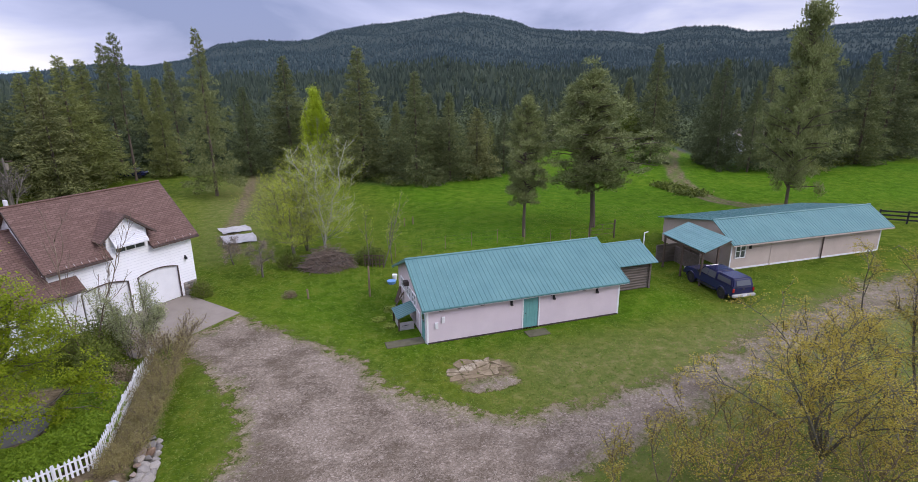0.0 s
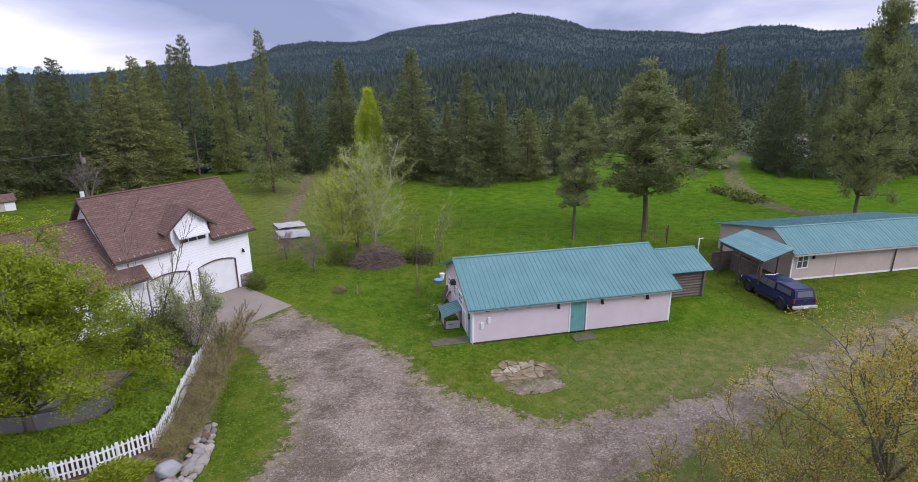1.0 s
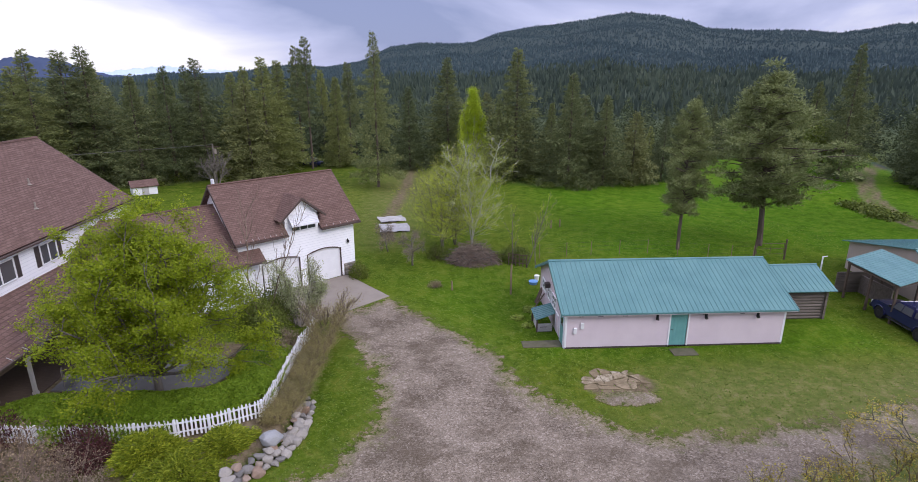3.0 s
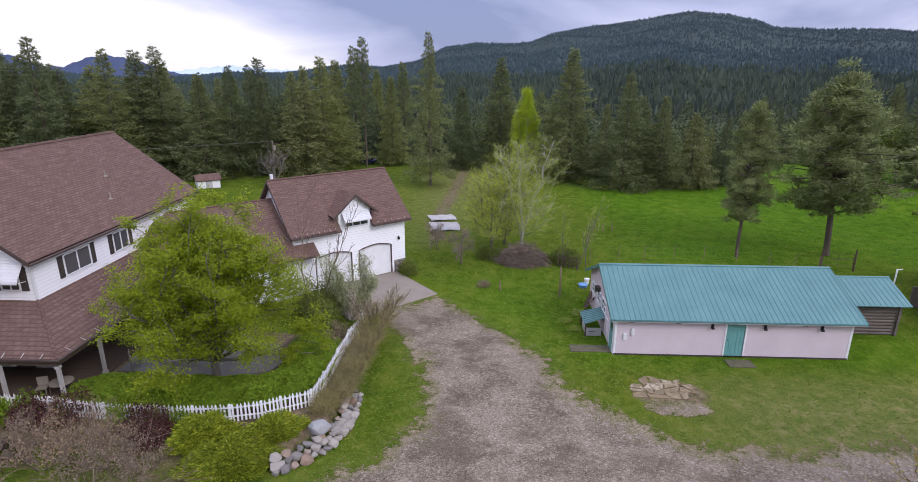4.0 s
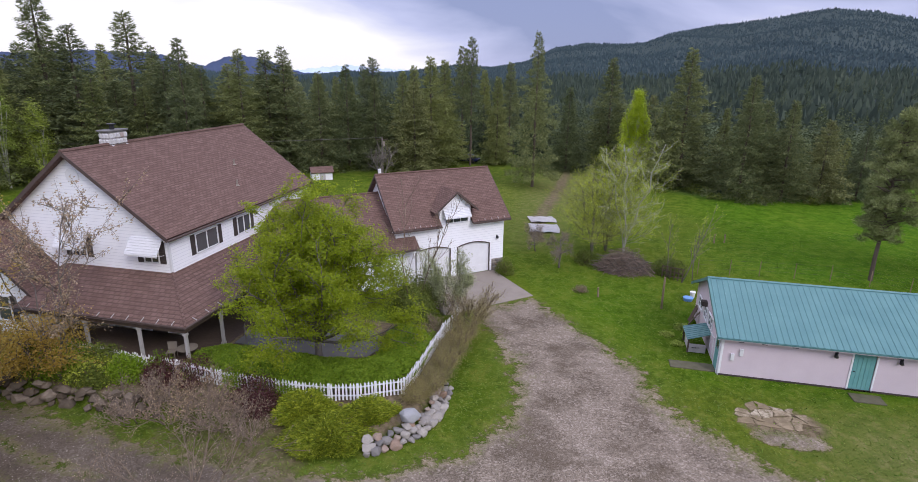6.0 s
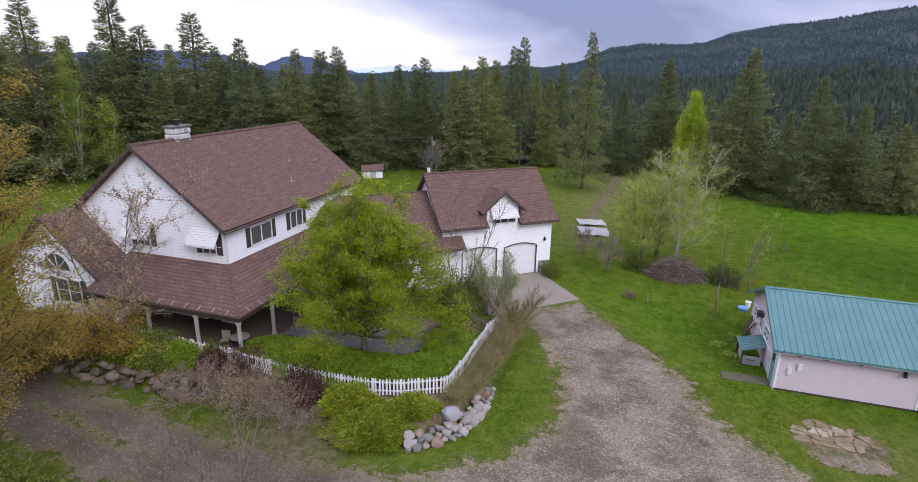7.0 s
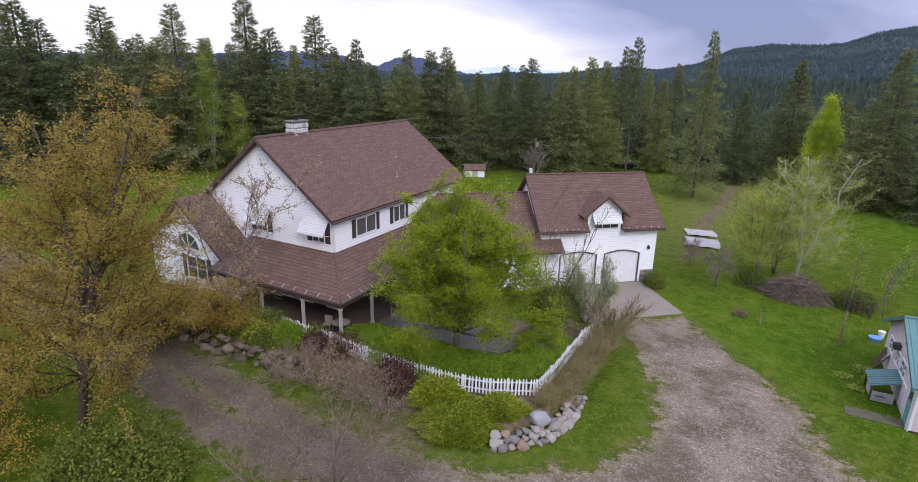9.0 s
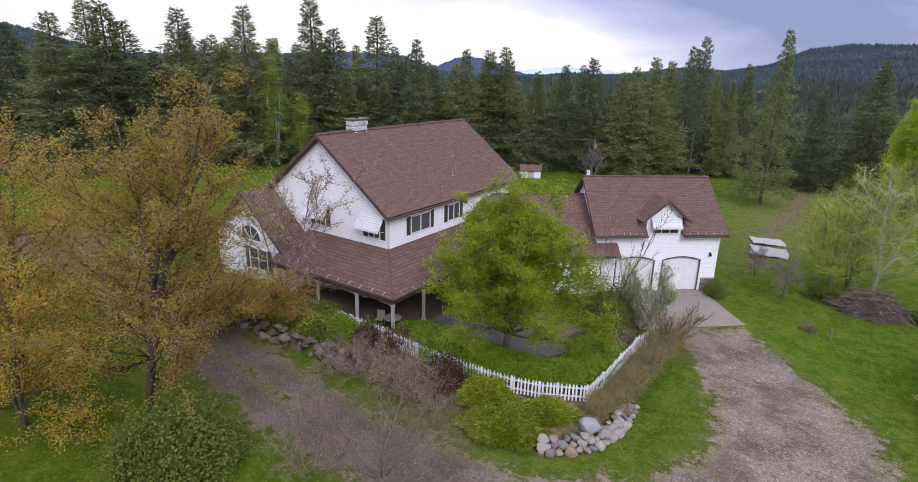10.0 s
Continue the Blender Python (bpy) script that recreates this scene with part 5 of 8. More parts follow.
def build_garage():
    """Garage turned 40 degrees; local x runs along the front from the right corner, local y into the building."""
    m = pose(-13.38, 13.32, 0.0, 0, 0, 40)

    g = thing("garage", m, "white two-door garage with brown shingle roof and dormer", "garage")

    def P(u, v, z):
        return (-u, v, z)
    W, D = 8.9, 6.7
    ez, rz, rv = 4.26, 7.62, 3.35
    sl = (rz - ez) / (rv + 0.45)
    doors = ((1.25, 4.0), (4.62, 7.4))
    H, rise = 2.32, 0.24

    def arch(u0, u1):
        return [(u0 + (u1 - u0) * k / 12, H + rise * math.sin(math.pi * k / 12)) for k in range(13)]
    # front wall in strips round the arched openings
    bm = bmesh.new()
    for u0, u1 in ((0, 1.25), (4.0, 4.62), (7.4, W)):
        solid(bm, [P(u0, 0, 0), P(u1, 0, 0), P(u1, 0, 4.25), P(u0, 0, 4.25)], (0, 0.2, 0))
    for u0, u1 in doors:
        top = arch(u0, u1)
        for (a, za), (b, zb) in zip(top, top[1:]):
            solid(bm, [P(a, 0, za), P(b, 0, zb), P(b, 0, 4.25), P(a, 0, 4.25)], (0, 0.2, 0))
    bmesh.ops.remove_doubles(bm, verts=bm.verts, dist=0.0005)
    part("wall", bm, "siding", g)
    for u in (0.0, W - 0.2):
        ring = [P(u, 0.2, 0), P(u, D, 0), P(u, D, ez + 0.1), P(u, rv, rz - 0.18), P(u, 0.2, ez + 0.1)]
        part("wall", solids(ring, (-0.2, 0, 0)), "siding", g)
    part("wall", solids([P(0.2, D, 0), P(W - 0.2, D, 0), P(W - 0.2, D, ez), P(0.2, D, ez)], (0, -0.2, 0)), "siding", g)
    for u0, u1 in doors:
        top = arch(u0, u1)
        d = part("garage_door", solids([P(u0, 0.1, 0.02), P(u1, 0.1, 0.02)] + [P(u, 0.1, z) for u, z in top[::-1]], (0, 0.05, 0)), "white", g, "white panelled overhead garage door")
        for k in range(4):
            z = 0.1 + 0.56 * k
            part("panel", solids([P(u0 + 0.05, 0.095, z), P(u1 - 0.05, 0.095, z), P(u1 - 0.05, 0.095, z + 0.5), P(u0 + 0.05, 0.095, z + 0.5)], (0, 0.02, 0)), "white", d)
        bm = bmesh.new()
        tube(bm, [P(u0, -0.01, 0.0), P(u0, -0.01, H)] + [P(u, -0.01, z) for u, z in top[1:-1]] + [P(u1, -0.01, H), P(u1, -0.01, 0.0)], 0.05, sides=4)
        part("door_trim", bm, "trim", g, "dark brown door trim")
    # stone facing beside the door
    gg = rng(9)
    bm = bmesh.new()
    solid(bm, [P(0.02, -0.03, 0), P(1.02, -0.03, 0), P(1.02, -0.03, 0.95), P(0.02, -0.03, 0.95)], (0, 0.02, 0))
    face = part("stone_facing", bm, "concrete", g, "grey field-stone facing")
    for r in range(5):
        for k in range(4):
            o = part("stone", boxed(-0.105, 0.105, -0.04, 0.04, -0.075, 0.075, 0.03), "stone", face)
            o.location = P(0.15 + 0.24 * k + (0.09 if r % 2 else 0) * (k < 3), -0.05 - gg.uniform(0, 0.02), 0.1 + 0.185 * r)
            o.rotation_euler = (0, gg.uniform(-0.15, 0.15), 0)
    lamp = part("wall_lamp", boxed(-0.68, -0.54, -0.2, -0.02, 2.60, 2.80, 0.02), "dark", g, "dark wall lantern")
    part("bracket", boxed(-0.64, -0.58, -0.1, 0.0, 2.80, 2.87), "dark", lamp)
    # roof with a gap at the wall dormer
    u0, u1, dl, dr = -0.32, 9.2, 5.5, 2.95
    top = []
    for a, b in ((u0, dr), (dl, u1)):
        part("roof", slab(P(a, -0.45, ez), P(b, -0.45, ez), P(b, rv, rz), P(a, rv, rz), 0.15), "shingle_x", g, "weathered brown asphalt shingle roof")
        part("gutter", solids([P(a, -0.47, ez - 0.16), P(b, -0.47, ez - 0.16), P(b, -0.47, ez - 0.03), P(a, -0.47, ez - 0.03)], (0, -0.1, 0)), "trim", g, "brown eave gutter")
        part("soffit", solids([P(a + 0.05, -0.44, ez - 0.2), P(b - 0.05, -0.44, ez - 0.2), P(b - 0.05, 0.02, ez - 0.2), P(a + 0.05, 0.02, ez - 0.2)], (0, 0, 0.03)), "white", g)
    part("roof", slab(P(dr, 0.12, ez + 0.57 * sl), P(dl, 0.12, ez + 0.57 * sl), P(dl, rv, rz), P(dr, rv, rz), 0.15), "shingle_x", g, "weathered brown asphalt shingle roof")
    part("roof", slab(P(u0, D + 0.45, ez), P(u1, D + 0.45, ez), P(u1, rv, rz), P(u0, rv, rz), 0.15), "shingle_x", g, "weathered brown asphalt shingle roof")
    part("ridge_cap", tubed([P(u0 - 0.01, rv, rz), P(u1, rv, rz)], 0.09, sides=6), "shingle_x", g)
    for u in (u0, u1):
        for v in (-0.45, D + 0.45):
            part("bargeboard", solids([P(u, v, ez + 0.01), P(u, rv, rz + 0.01), P(u, rv, rz - 0.22), P(u, v, ez - 0.2)], (0.03 if u == u0 else -0.03, 0, 0)), "trim", g, "dark brown bargeboard")
    guards(g, P(u0 + 0.2, -0.42, ez + 0.03), P(dr - 0.2, -0.42, ez + 0.03), (0, 0.8, 0.6), 5)
    guards(g, P(dl + 0.2, -0.42, ez + 0.03), P(u1 - 0.2, -0.42, ez + 0.03), (0, 0.8, 0.6), 8)
    part("vent_pipe", tubed([P(8.75, rv + 0.2, rz - 0.3), P(8.75, rv + 0.2, rz + 0.38)], 0.12, sides=10), "alu", g, "short white flue pipe")
    # dormer
    cu, az_, wz, de = 4.25, 6.68, 5.48, 5.22
    dm = part("dormer", solids([P(dr, -0.01, 4.2), P(dl, -0.01, 4.2), P(dl, -0.01, wz), P(cu, -0.01, az_ - 0.16), P(dr, -0.01, wz)], (0, 0.16, 0)), "siding", g, "white gabled wall dormer")
    for e in (2.5, 6.0):
        part("roof", slab(P(e, -0.4, de), P(e, 0.75, de), P(cu, 2.5, az_), P(cu, -0.4, az_), 0.12), "shingle_y", dm, "brown shingle dormer roof slope")
    for e in (dr, dl - 0.1):
        part("cheek", solids([P(e, 0.15, 4.3), P(e, 1.2, 5.35), P(e, 0.15, 5.5)], (-0.1, 0, 0)), "siding", dm)
    for e in (2.5, 6.0):
        part("bargeboard", solids([P(e, -0.41, de + 0.01), P(cu, -0.41, az_ + 0.01), P(cu, -0.41, az_ - 0.16), P(e, -0.41, de - 0.16)], (0, -0.03, 0)), "trim", dm, "dark brown bargeboard")
    window(g, P(5.0, -0.01, 4.3), (1, 0, 0), (0, -1, 0), 1.8, 0.95, 0.0, 2)
    awning(g, P(5.27, -0.02, 5.48), (1, 0, 0), (0, -1, 0), 2.1, 0.66, 0.62, 7)
    # lower link between garage and house
    lk = thing("link_wing", m, "low white link wing with brown shingle roof joining house and garage", "building")
    le, lr, lv = 2.95, 6.25, 3.56
    part("wall", solids([P(W + 0.01, -0.4, 0), P(18.0, -0.4, 0), P(18.0, -0.4, le), P(W + 0.01, -0.4, le)], (0, 0.2, 0)), "siding", lk)
    part("wall", solids([P(W + 0.01, 8.0, 0), P(18.0, 8.0, 0), P(18.0, 8.0, le), P(W + 0.01, 8.0, le)], (0, -0.2, 0)), "siding", lk)
    le1, ue, ur = le + 0.66, 18.6, 15.75
    part("roof", slab(P(W + 0.01, 0.0, le1), P(ue, 0.0, le1), P(ur, lv, lr), P(W + 0.01, lv, lr), 0.14), "shingle_x", lk, "brown asphalt shingle roof slope")
    part("roof", slab(P(7.45, -0.9, le), P(ue + 0.7, -0.9, le), P(ue, -0.003, le1 - 0.003), P(7.45, -0.003, le1 - 0.003), 0.14), "shingle_x", lk, "brown asphalt shingle roof slope")
    part("roof", slab(P(W + 0.01, 8.5, le), P(ue, 8.5, le), P(ur, lv, lr), P(W + 0.01, lv, lr), 0.14), "shingle_x", lk, "brown asphalt shingle roof slope")
    part("hip", solids([P(ur, lv, lr), P(ue, 0.0, le1), P(ue, 8.5, le)], (0, 0, -0.14)), "shingle_y", lk, "brown asphalt shingle hip end")
    part("hip_cap", tubed([P(ur, lv, lr), P(ue, 0.0, le1)], 0.07, sides=6), "shingle_x", lk)
    part("ridge_cap", tubed([P(W + 0.01, lv, lr), P(ur, lv, lr)], 0.08, sides=6), "shingle_x", lk)
    part("gutter", solids([P(7.45, -0.92, le - 0.14), P(16.6, -0.92, le - 0.14), P(16.6, -0.92, le - 0.02), P(7.45, -0.92, le - 0.02)], (0, -0.1, 0)), "trim", lk)
    part("post", boxed(-7.66, -7.54, -0.82, -0.7, 0, le - 0.14), "white", lk)
    ap = thing("driveway_slab", m, "pale concrete apron in front of the garage doors", "concrete slab", kind="structure")
    bm = bmesh.new()
    solid(bm, [P(0.85, 0.0, 0.03), P(8.2, 0.0, 0.03), P(7.9, -6.1, 0.03), P(1.0, -5.8, 0.03)], (0, 0, -0.15))
    part("slab", bm, "concrete", ap)
    return g


def ribbed(parent, a, b, c, d, ribs, name="roof", label="teal ribbed metal roof slope", t=0.05, rib=0.024, material="teal"):
    """A metal roof sheet, a-b along the eave, d-c along the ridge, with ribs pressed into it from eave to ridge."""
    a, b, c, d = (Vector(p) for p in (a, b, c, d))
    nrm = (b - a).cross(d - a).normalized()
    if nrm.z < 0:
        nrm = -nrm
    bm = bmesh.new()
    steps = []
    for k in range(ribs):
        steps += [((k + 0.0) / ribs, 0), ((k + 0.40) / ribs, 0), ((k + 0.44) / ribs, 1), ((k + 0.56) / ribs, 1), ((k + 0.60) / ribs, 0)]
    steps.append((1.0, 0))
    rows = []
    for f, up in steps:
        rows.append([bm.verts.new(p + nrm * h) for p, h in ((a.lerp(b, f), up * rib), (d.lerp(c, f), up * rib), (d.lerp(c, f), -t), (a.lerp(b, f), -t))])
    for p, q in zip(rows, rows[1:]):
        for i in range(4):
            bm.faces.new((p[i], q[i], q[(i + 1) % 4], p[(i + 1) % 4]))
    bm.faces.new(rows[0])
    bm.faces.new(rows[-1][::-1])
    return part(name, bm, material, parent, label)


def build_shed():
    s = thing("shed", pose(0, 0, 0), "long pale pink shed with teal ribbed metal roof", "shed")
    L, W, ez, rz, ry = 12.65, 7.3, 2.28, 4.02, 3.7
    x0, x1, ya, yb = -0.32, 13.1, -0.38, 7.75
    sl = (rz - ez) / (ry - ya)

    def under(y):
        return rz - sl * abs(y - ry) - 0.08
    du0, du1 = 6.0, 7.0
    bm = bmesh.new()
    for a, b, c, d in ((0, du0, 0.0, under(0)), (du1, L, 0.0, under(0)), (du0, du1, 2.12, under(0))):
        solid(bm, [(a, 0, c), (b, 0, c), (b, 0, d), (a, 0, d)], (0, 0.15, 0))
    part("wall", bm, "pink", s)
    part("wall", boxed(0, L, W - 0.15, W, 0, under(W)), "pink", s)
    for x in (0.0, L - 0.15):
        part("wall", solids([(x, 0.15, 0), (x, W - 0.15, 0), (x, W - 0.15, under(W - 0.15)), (x, ry, under(ry)), (x, 0.15, under(0.15))], (0.15, 0, 0)), "pink", s)
    ribbed(s, (x0, ya, ez), (x1, ya, ez), (x1, ry, rz), (x0, ry, rz), 46)
    ribbed(s, (x0, yb, ez - 0.05), (x1, yb, ez - 0.05), (x1, ry, rz), (x0, ry, rz), 46)
    part("ridge_cap", tubed([(x0 - 0.02, ry, rz - 0.01), (x1 + 0.02, ry, rz - 0.01)], 0.09, sides=6), "teal", s)
    for x, d in ((x0, -0.03), (x1, 0.03)):
        part("bargeboard", solids([(x, ya, ez + 0.03), (x, ry, rz + 0.03), (x, ry, rz - 0.16), (x, ya, ez - 0.16)], (d, 0, 0)), "teal", s, "teal metal bargeboard")
        part("bargeboard", solids([(x, yb, ez - 0.02), (x, ry, rz + 0.03), (x, ry, rz - 0.16), (x, yb, ez - 0.2)], (d, 0, 0)), "teal", s, "teal metal bargeboard")
    part("fascia", boxed(x0 + 0.001, x1 - 0.001, ya + 0.02, ya + 0.06, ez - 0.14, ez - 0.05), "pink", s, "pale eave fascia")
    # thin dark strip where the front wall meets the ground
    part("foundation", boxed(0.01, L - 0.01, -0.03, -0.001, 0.0, 0.09), "soil", s, "dark strip along the foot of the front wall")
    part("drip_edge", boxed(x0 + 0.001, x1 - 0.001, ya - 0.015, ya + 0.019, ez - 0.085, ez - 0.03), "teal", s, "thin teal metal drip edge")
    for cx, cy in ((-0.02, -0.02), (L - 0.09, -0.02)):
        part("corner_board", boxed(cx, cx + 0.11, cy, cy + 0.1, 0, 2.28), "white", s, "white corner board")
    d = part("door", boxed(du0 + 0.02, du1 - 0.02, 0.03, 0.08, 0.06, 2.1), "tealdoor", s, "teal painted wooden door")
    for k in range(5):
        part("board", boxed(du0 + 0.03 + 0.188 * k, du0 + 0.205 + 0.188 * k, 0.015, 0.031, 0.08, 2.08), "tealdoor", d)
    part("handle", tubed([(du0 + 0.12, 0.0, 1.05), (du0 + 0.12, -0.05, 1.05)], 0.03), "dark", d)
    bm = bmesh.new()
    for a, b, c, e in ((du0 - 0.08, du0, 0, 2.2), (du1, du1 + 0.08, 0, 2.2), (du0 - 0.08, du1 + 0.08, 0.0, 0.06)):
        box(bm, a, b, -0.03, -0.002, c, e)
    part("door_frame", bm, "white", s)
    for x in (0.85, 1.95, 3.35, 7.9, 10.05):
        part("eave_vent", boxed(x - 0.14, x + 0.14, -0.10, -0.001, 1.98, 2.10, 0.01), "dark", s)
    for x in (5.2, 8.0, 11.0):
        lm = part("wall_lamp", boxed(x - 0.07, x + 0.07, -0.06, -0.001, 1.72, 2.06, 0.01), "dark", s, "dark floodlight under the eave")
        bm = bmesh.new()
        tube(bm, [(x, -0.05, 1.9), (x - 0.04, -0.2, 1.76)], 0.05, 0.09, sides=8)
        part("head", bm, "dark", lm)
    for x, z in ((0.55, 1.15), (0.95, 1.45)):
        part("meter_box", boxed(x - 0.09, x + 0.09, -0.09, -0.001, z - 0.22, z + 0.15, 0.01), "alu", s, "small grey meter box")
    # west gable end
    for y, w, z, hh in ((5.3, 1.05, 1.30, 0.60), (3.85, 0.85, 1.30, 0.66), (2.4, 1.0, 1.34, 0.66)):
        window(s, (0, y + w, z), (0, -1, 0), (-1, 0, 0), w, hh, 0, 1)
    ac = part("air_conditioner", boxed(-0.30, -0.001, 4.16, 4.58, 2.04, 2.32, 0.02), "shutter", s, "dark air conditioner above the middle window")
    for k in range(4):
        part("grille", boxed(-0.315, -0.30, 4.19, 4.55, 2.07 + 0.06 * k, 2.10 + 0.06 * k), "dark", ac)
    dd = part("side_door", boxed(-0.05, 0.02, 0.22, 0.98, 0.05, 1.95), "tealdoor", s, "teal side door")
    part("window_light", boxed(-0.06, -0.05, 0.40, 0.80, 1.2, 1.7), "glass", dd)
    bm = bmesh.new()
    for a, b in ((0.14, 0.22), (0.98, 1.06)):
        box(bm, -0.07, -0.001, a, b, 0, 2.0)
    box(bm, -0.07, -0.001, 0.14, 1.06, 2.001, 2.08)
    part("door_frame", bm, "white", s)
    for y, z in ((3.75, 2.72), (3.95, 2.86)):
        part("wall_vent", boxed(-0.06, -0.001, y - 0.07, y + 0.07, z - 0.07, z + 0.07, 0.01), "alu", s, "small grey wall vent")
    bm = bmesh.new()
    for y in (1.55, 2.25):
        box(bm, -0.05, -0.001, y, y + 0.07, 0.1, 1.25)
    box(bm, -0.05, -0.001, 1.55, 2.32, 1.251, 1.32)
    part("hatch_frame", bm, "white", s)
    part("hatch", boxed(-0.03, -0.001, 1.621, 2.249, 0.1, 1.25), "pink", s)
    # low lean-to awning over a plank bin
    ribbed(s, (-1.27, 2.1, 0.84), (-1.27, 3.85, 0.84), (-0.02, 3.85, 1.18), (-0.02, 2.3, 1.18), 7, "awning_roof", "small teal metal awning roof", 0.04, 0.03)
    for y in (2.2, 3.75):
        part("awning_post", boxed(-1.2, -1.12, y - 0.04, y + 0.04, 0, 0.84), "shade", s)
    # log lean-to at the east end
    e = thing("log_shed", pose(0, 0, 0), "small weathered log shed with teal metal roof", "shed")
    ex0, ex1, ey0, ey1 = L + 0.02, 17.25, 3.25, 7.0
    for k in range(10):
        z = 0.1 + 0.2 * k
        part("log", tubed([(ex0, ey0, z), (ex1, ey0, z)], 0.105, sides=8), "log", e)
        part("log", tubed([(ex1, ey0 - 0.1, z + 0.1), (ex1, ey1 + 0.1, z + 0.1)], 0.105, sides=8), "log", e)
        part("log", tubed([(ex0, ey1, z), (ex1, ey1, z)], 0.105, sides=8), "log", e)
    part("door", boxed(13.5, 14.3, ey0 - 0.16, ey0 - 0.105, 0.05, 1.85), "shade", e, "dark plank door")
    part("corner_post", boxed(ex1 - 0.02, ex1 + 0.12, ey0 - 0.2, ey0 - 0.1, 0, 2.0), "log", e)
    part("gable", solids([(ex1, ey0, 2.1), (ex1, ey1, 2.1), (ex1, 5.1, 2.92)], (-0.06, 0, 0)), "log", e)
    ribbed(e, (ex0 + 0.3, 2.75, 2.02), (17.7, 2.75, 2.02), (17.7, 5.1, 2.98), (ex0 + 0.3, 5.1, 2.98), 15)
    ribbed(e, (ex0 + 0.3, 7.45, 2.02), (17.7, 7.45, 2.02), (17.7, 5.1, 2.98), (ex0 + 0.3, 5.1, 2.98), 15)
    part("ridge_cap", tubed([(ex0 + 0.3, 5.1, 2.98), (17.72, 5.1, 2.98)], 0.07, sides=6), "teal", e)
    for name, a, b, c, d, lab in (("side_pad", -2.3, -0.05, 0.2, 1.0, "low grey concrete entrance pad"), ("door_pad", 5.9, 7.3, -1.15, -0.35, "worn concrete door pad overgrown with grass")):
        t = thing(name, pose(0, 0, 0), lab, "concrete pad", kind="structure")
        part("pad", boxed(a, b, c, d, -0.1, 0.05, 0.02), "oldpad", t)
    tp = thing("wash_tub", pose(0.05, 10.1, 0.0), "shallow bright blue plastic tub behind the shed", "tub")
    part("tub", tubed([(0, 0, 0), (0, 0, 0.20)], 0.28, 0.33, sides=18), "tarp", tp)
    part("rim", tubed([(0, 0, 0.201), (0, 0, 0.23)], 0.35, sides=18), "tarp", tp)
    bk = thing("bucket", pose(0.45, 10.85, 0.0), "white plastic bucket on the grass behind the shed", "bucket")
    part("pail", tubed([(0, 0, 0), (0, 0, 0.36)], 0.15, 0.19, sides=14), "white", bk)
    part("rim", tubed([(0, 0, 0.361), (0, 0, 0.39)], 0.20, sides=14), "white", bk)
    bn = thing("plank_bin", pose(-0.62, 2.75, 0.0), "pale plank bin beneath the small awning", "bin")
    for k in range(4):
        part("plank", boxed(-0.46, 0.40, -0.55, -0.51, 0.02 + 0.13 * k, 0.14 + 0.13 * k, 0.006), "post", bn)
        part("plank", boxed(-0.50, -0.461, -0.55, 0.75, 0.02 + 0.13 * k, 0.14 + 0.13 * k, 0.006), "post", bn)
    part("handle", tubed([(-0.35, -0.58, 0.32), (0.05, -0.58, 0.34)], 0.018, sides=6), "dark", bn)
    for x, y, r, lean, lab in ((-0.42, 6.55, 20, 24, "dark weathered board leaning on the shed"), (-0.55, 6.0, -15, 30, "dark weathered board leaning on the shed")):
        bd = thing("board", pose(x, y, 0.0, 0, lean, r), lab, "board")
        part("plank", boxed(-0.02, 0.02, -0.16, 0.16, 0, 1.15, 0.006), "shade", bd)


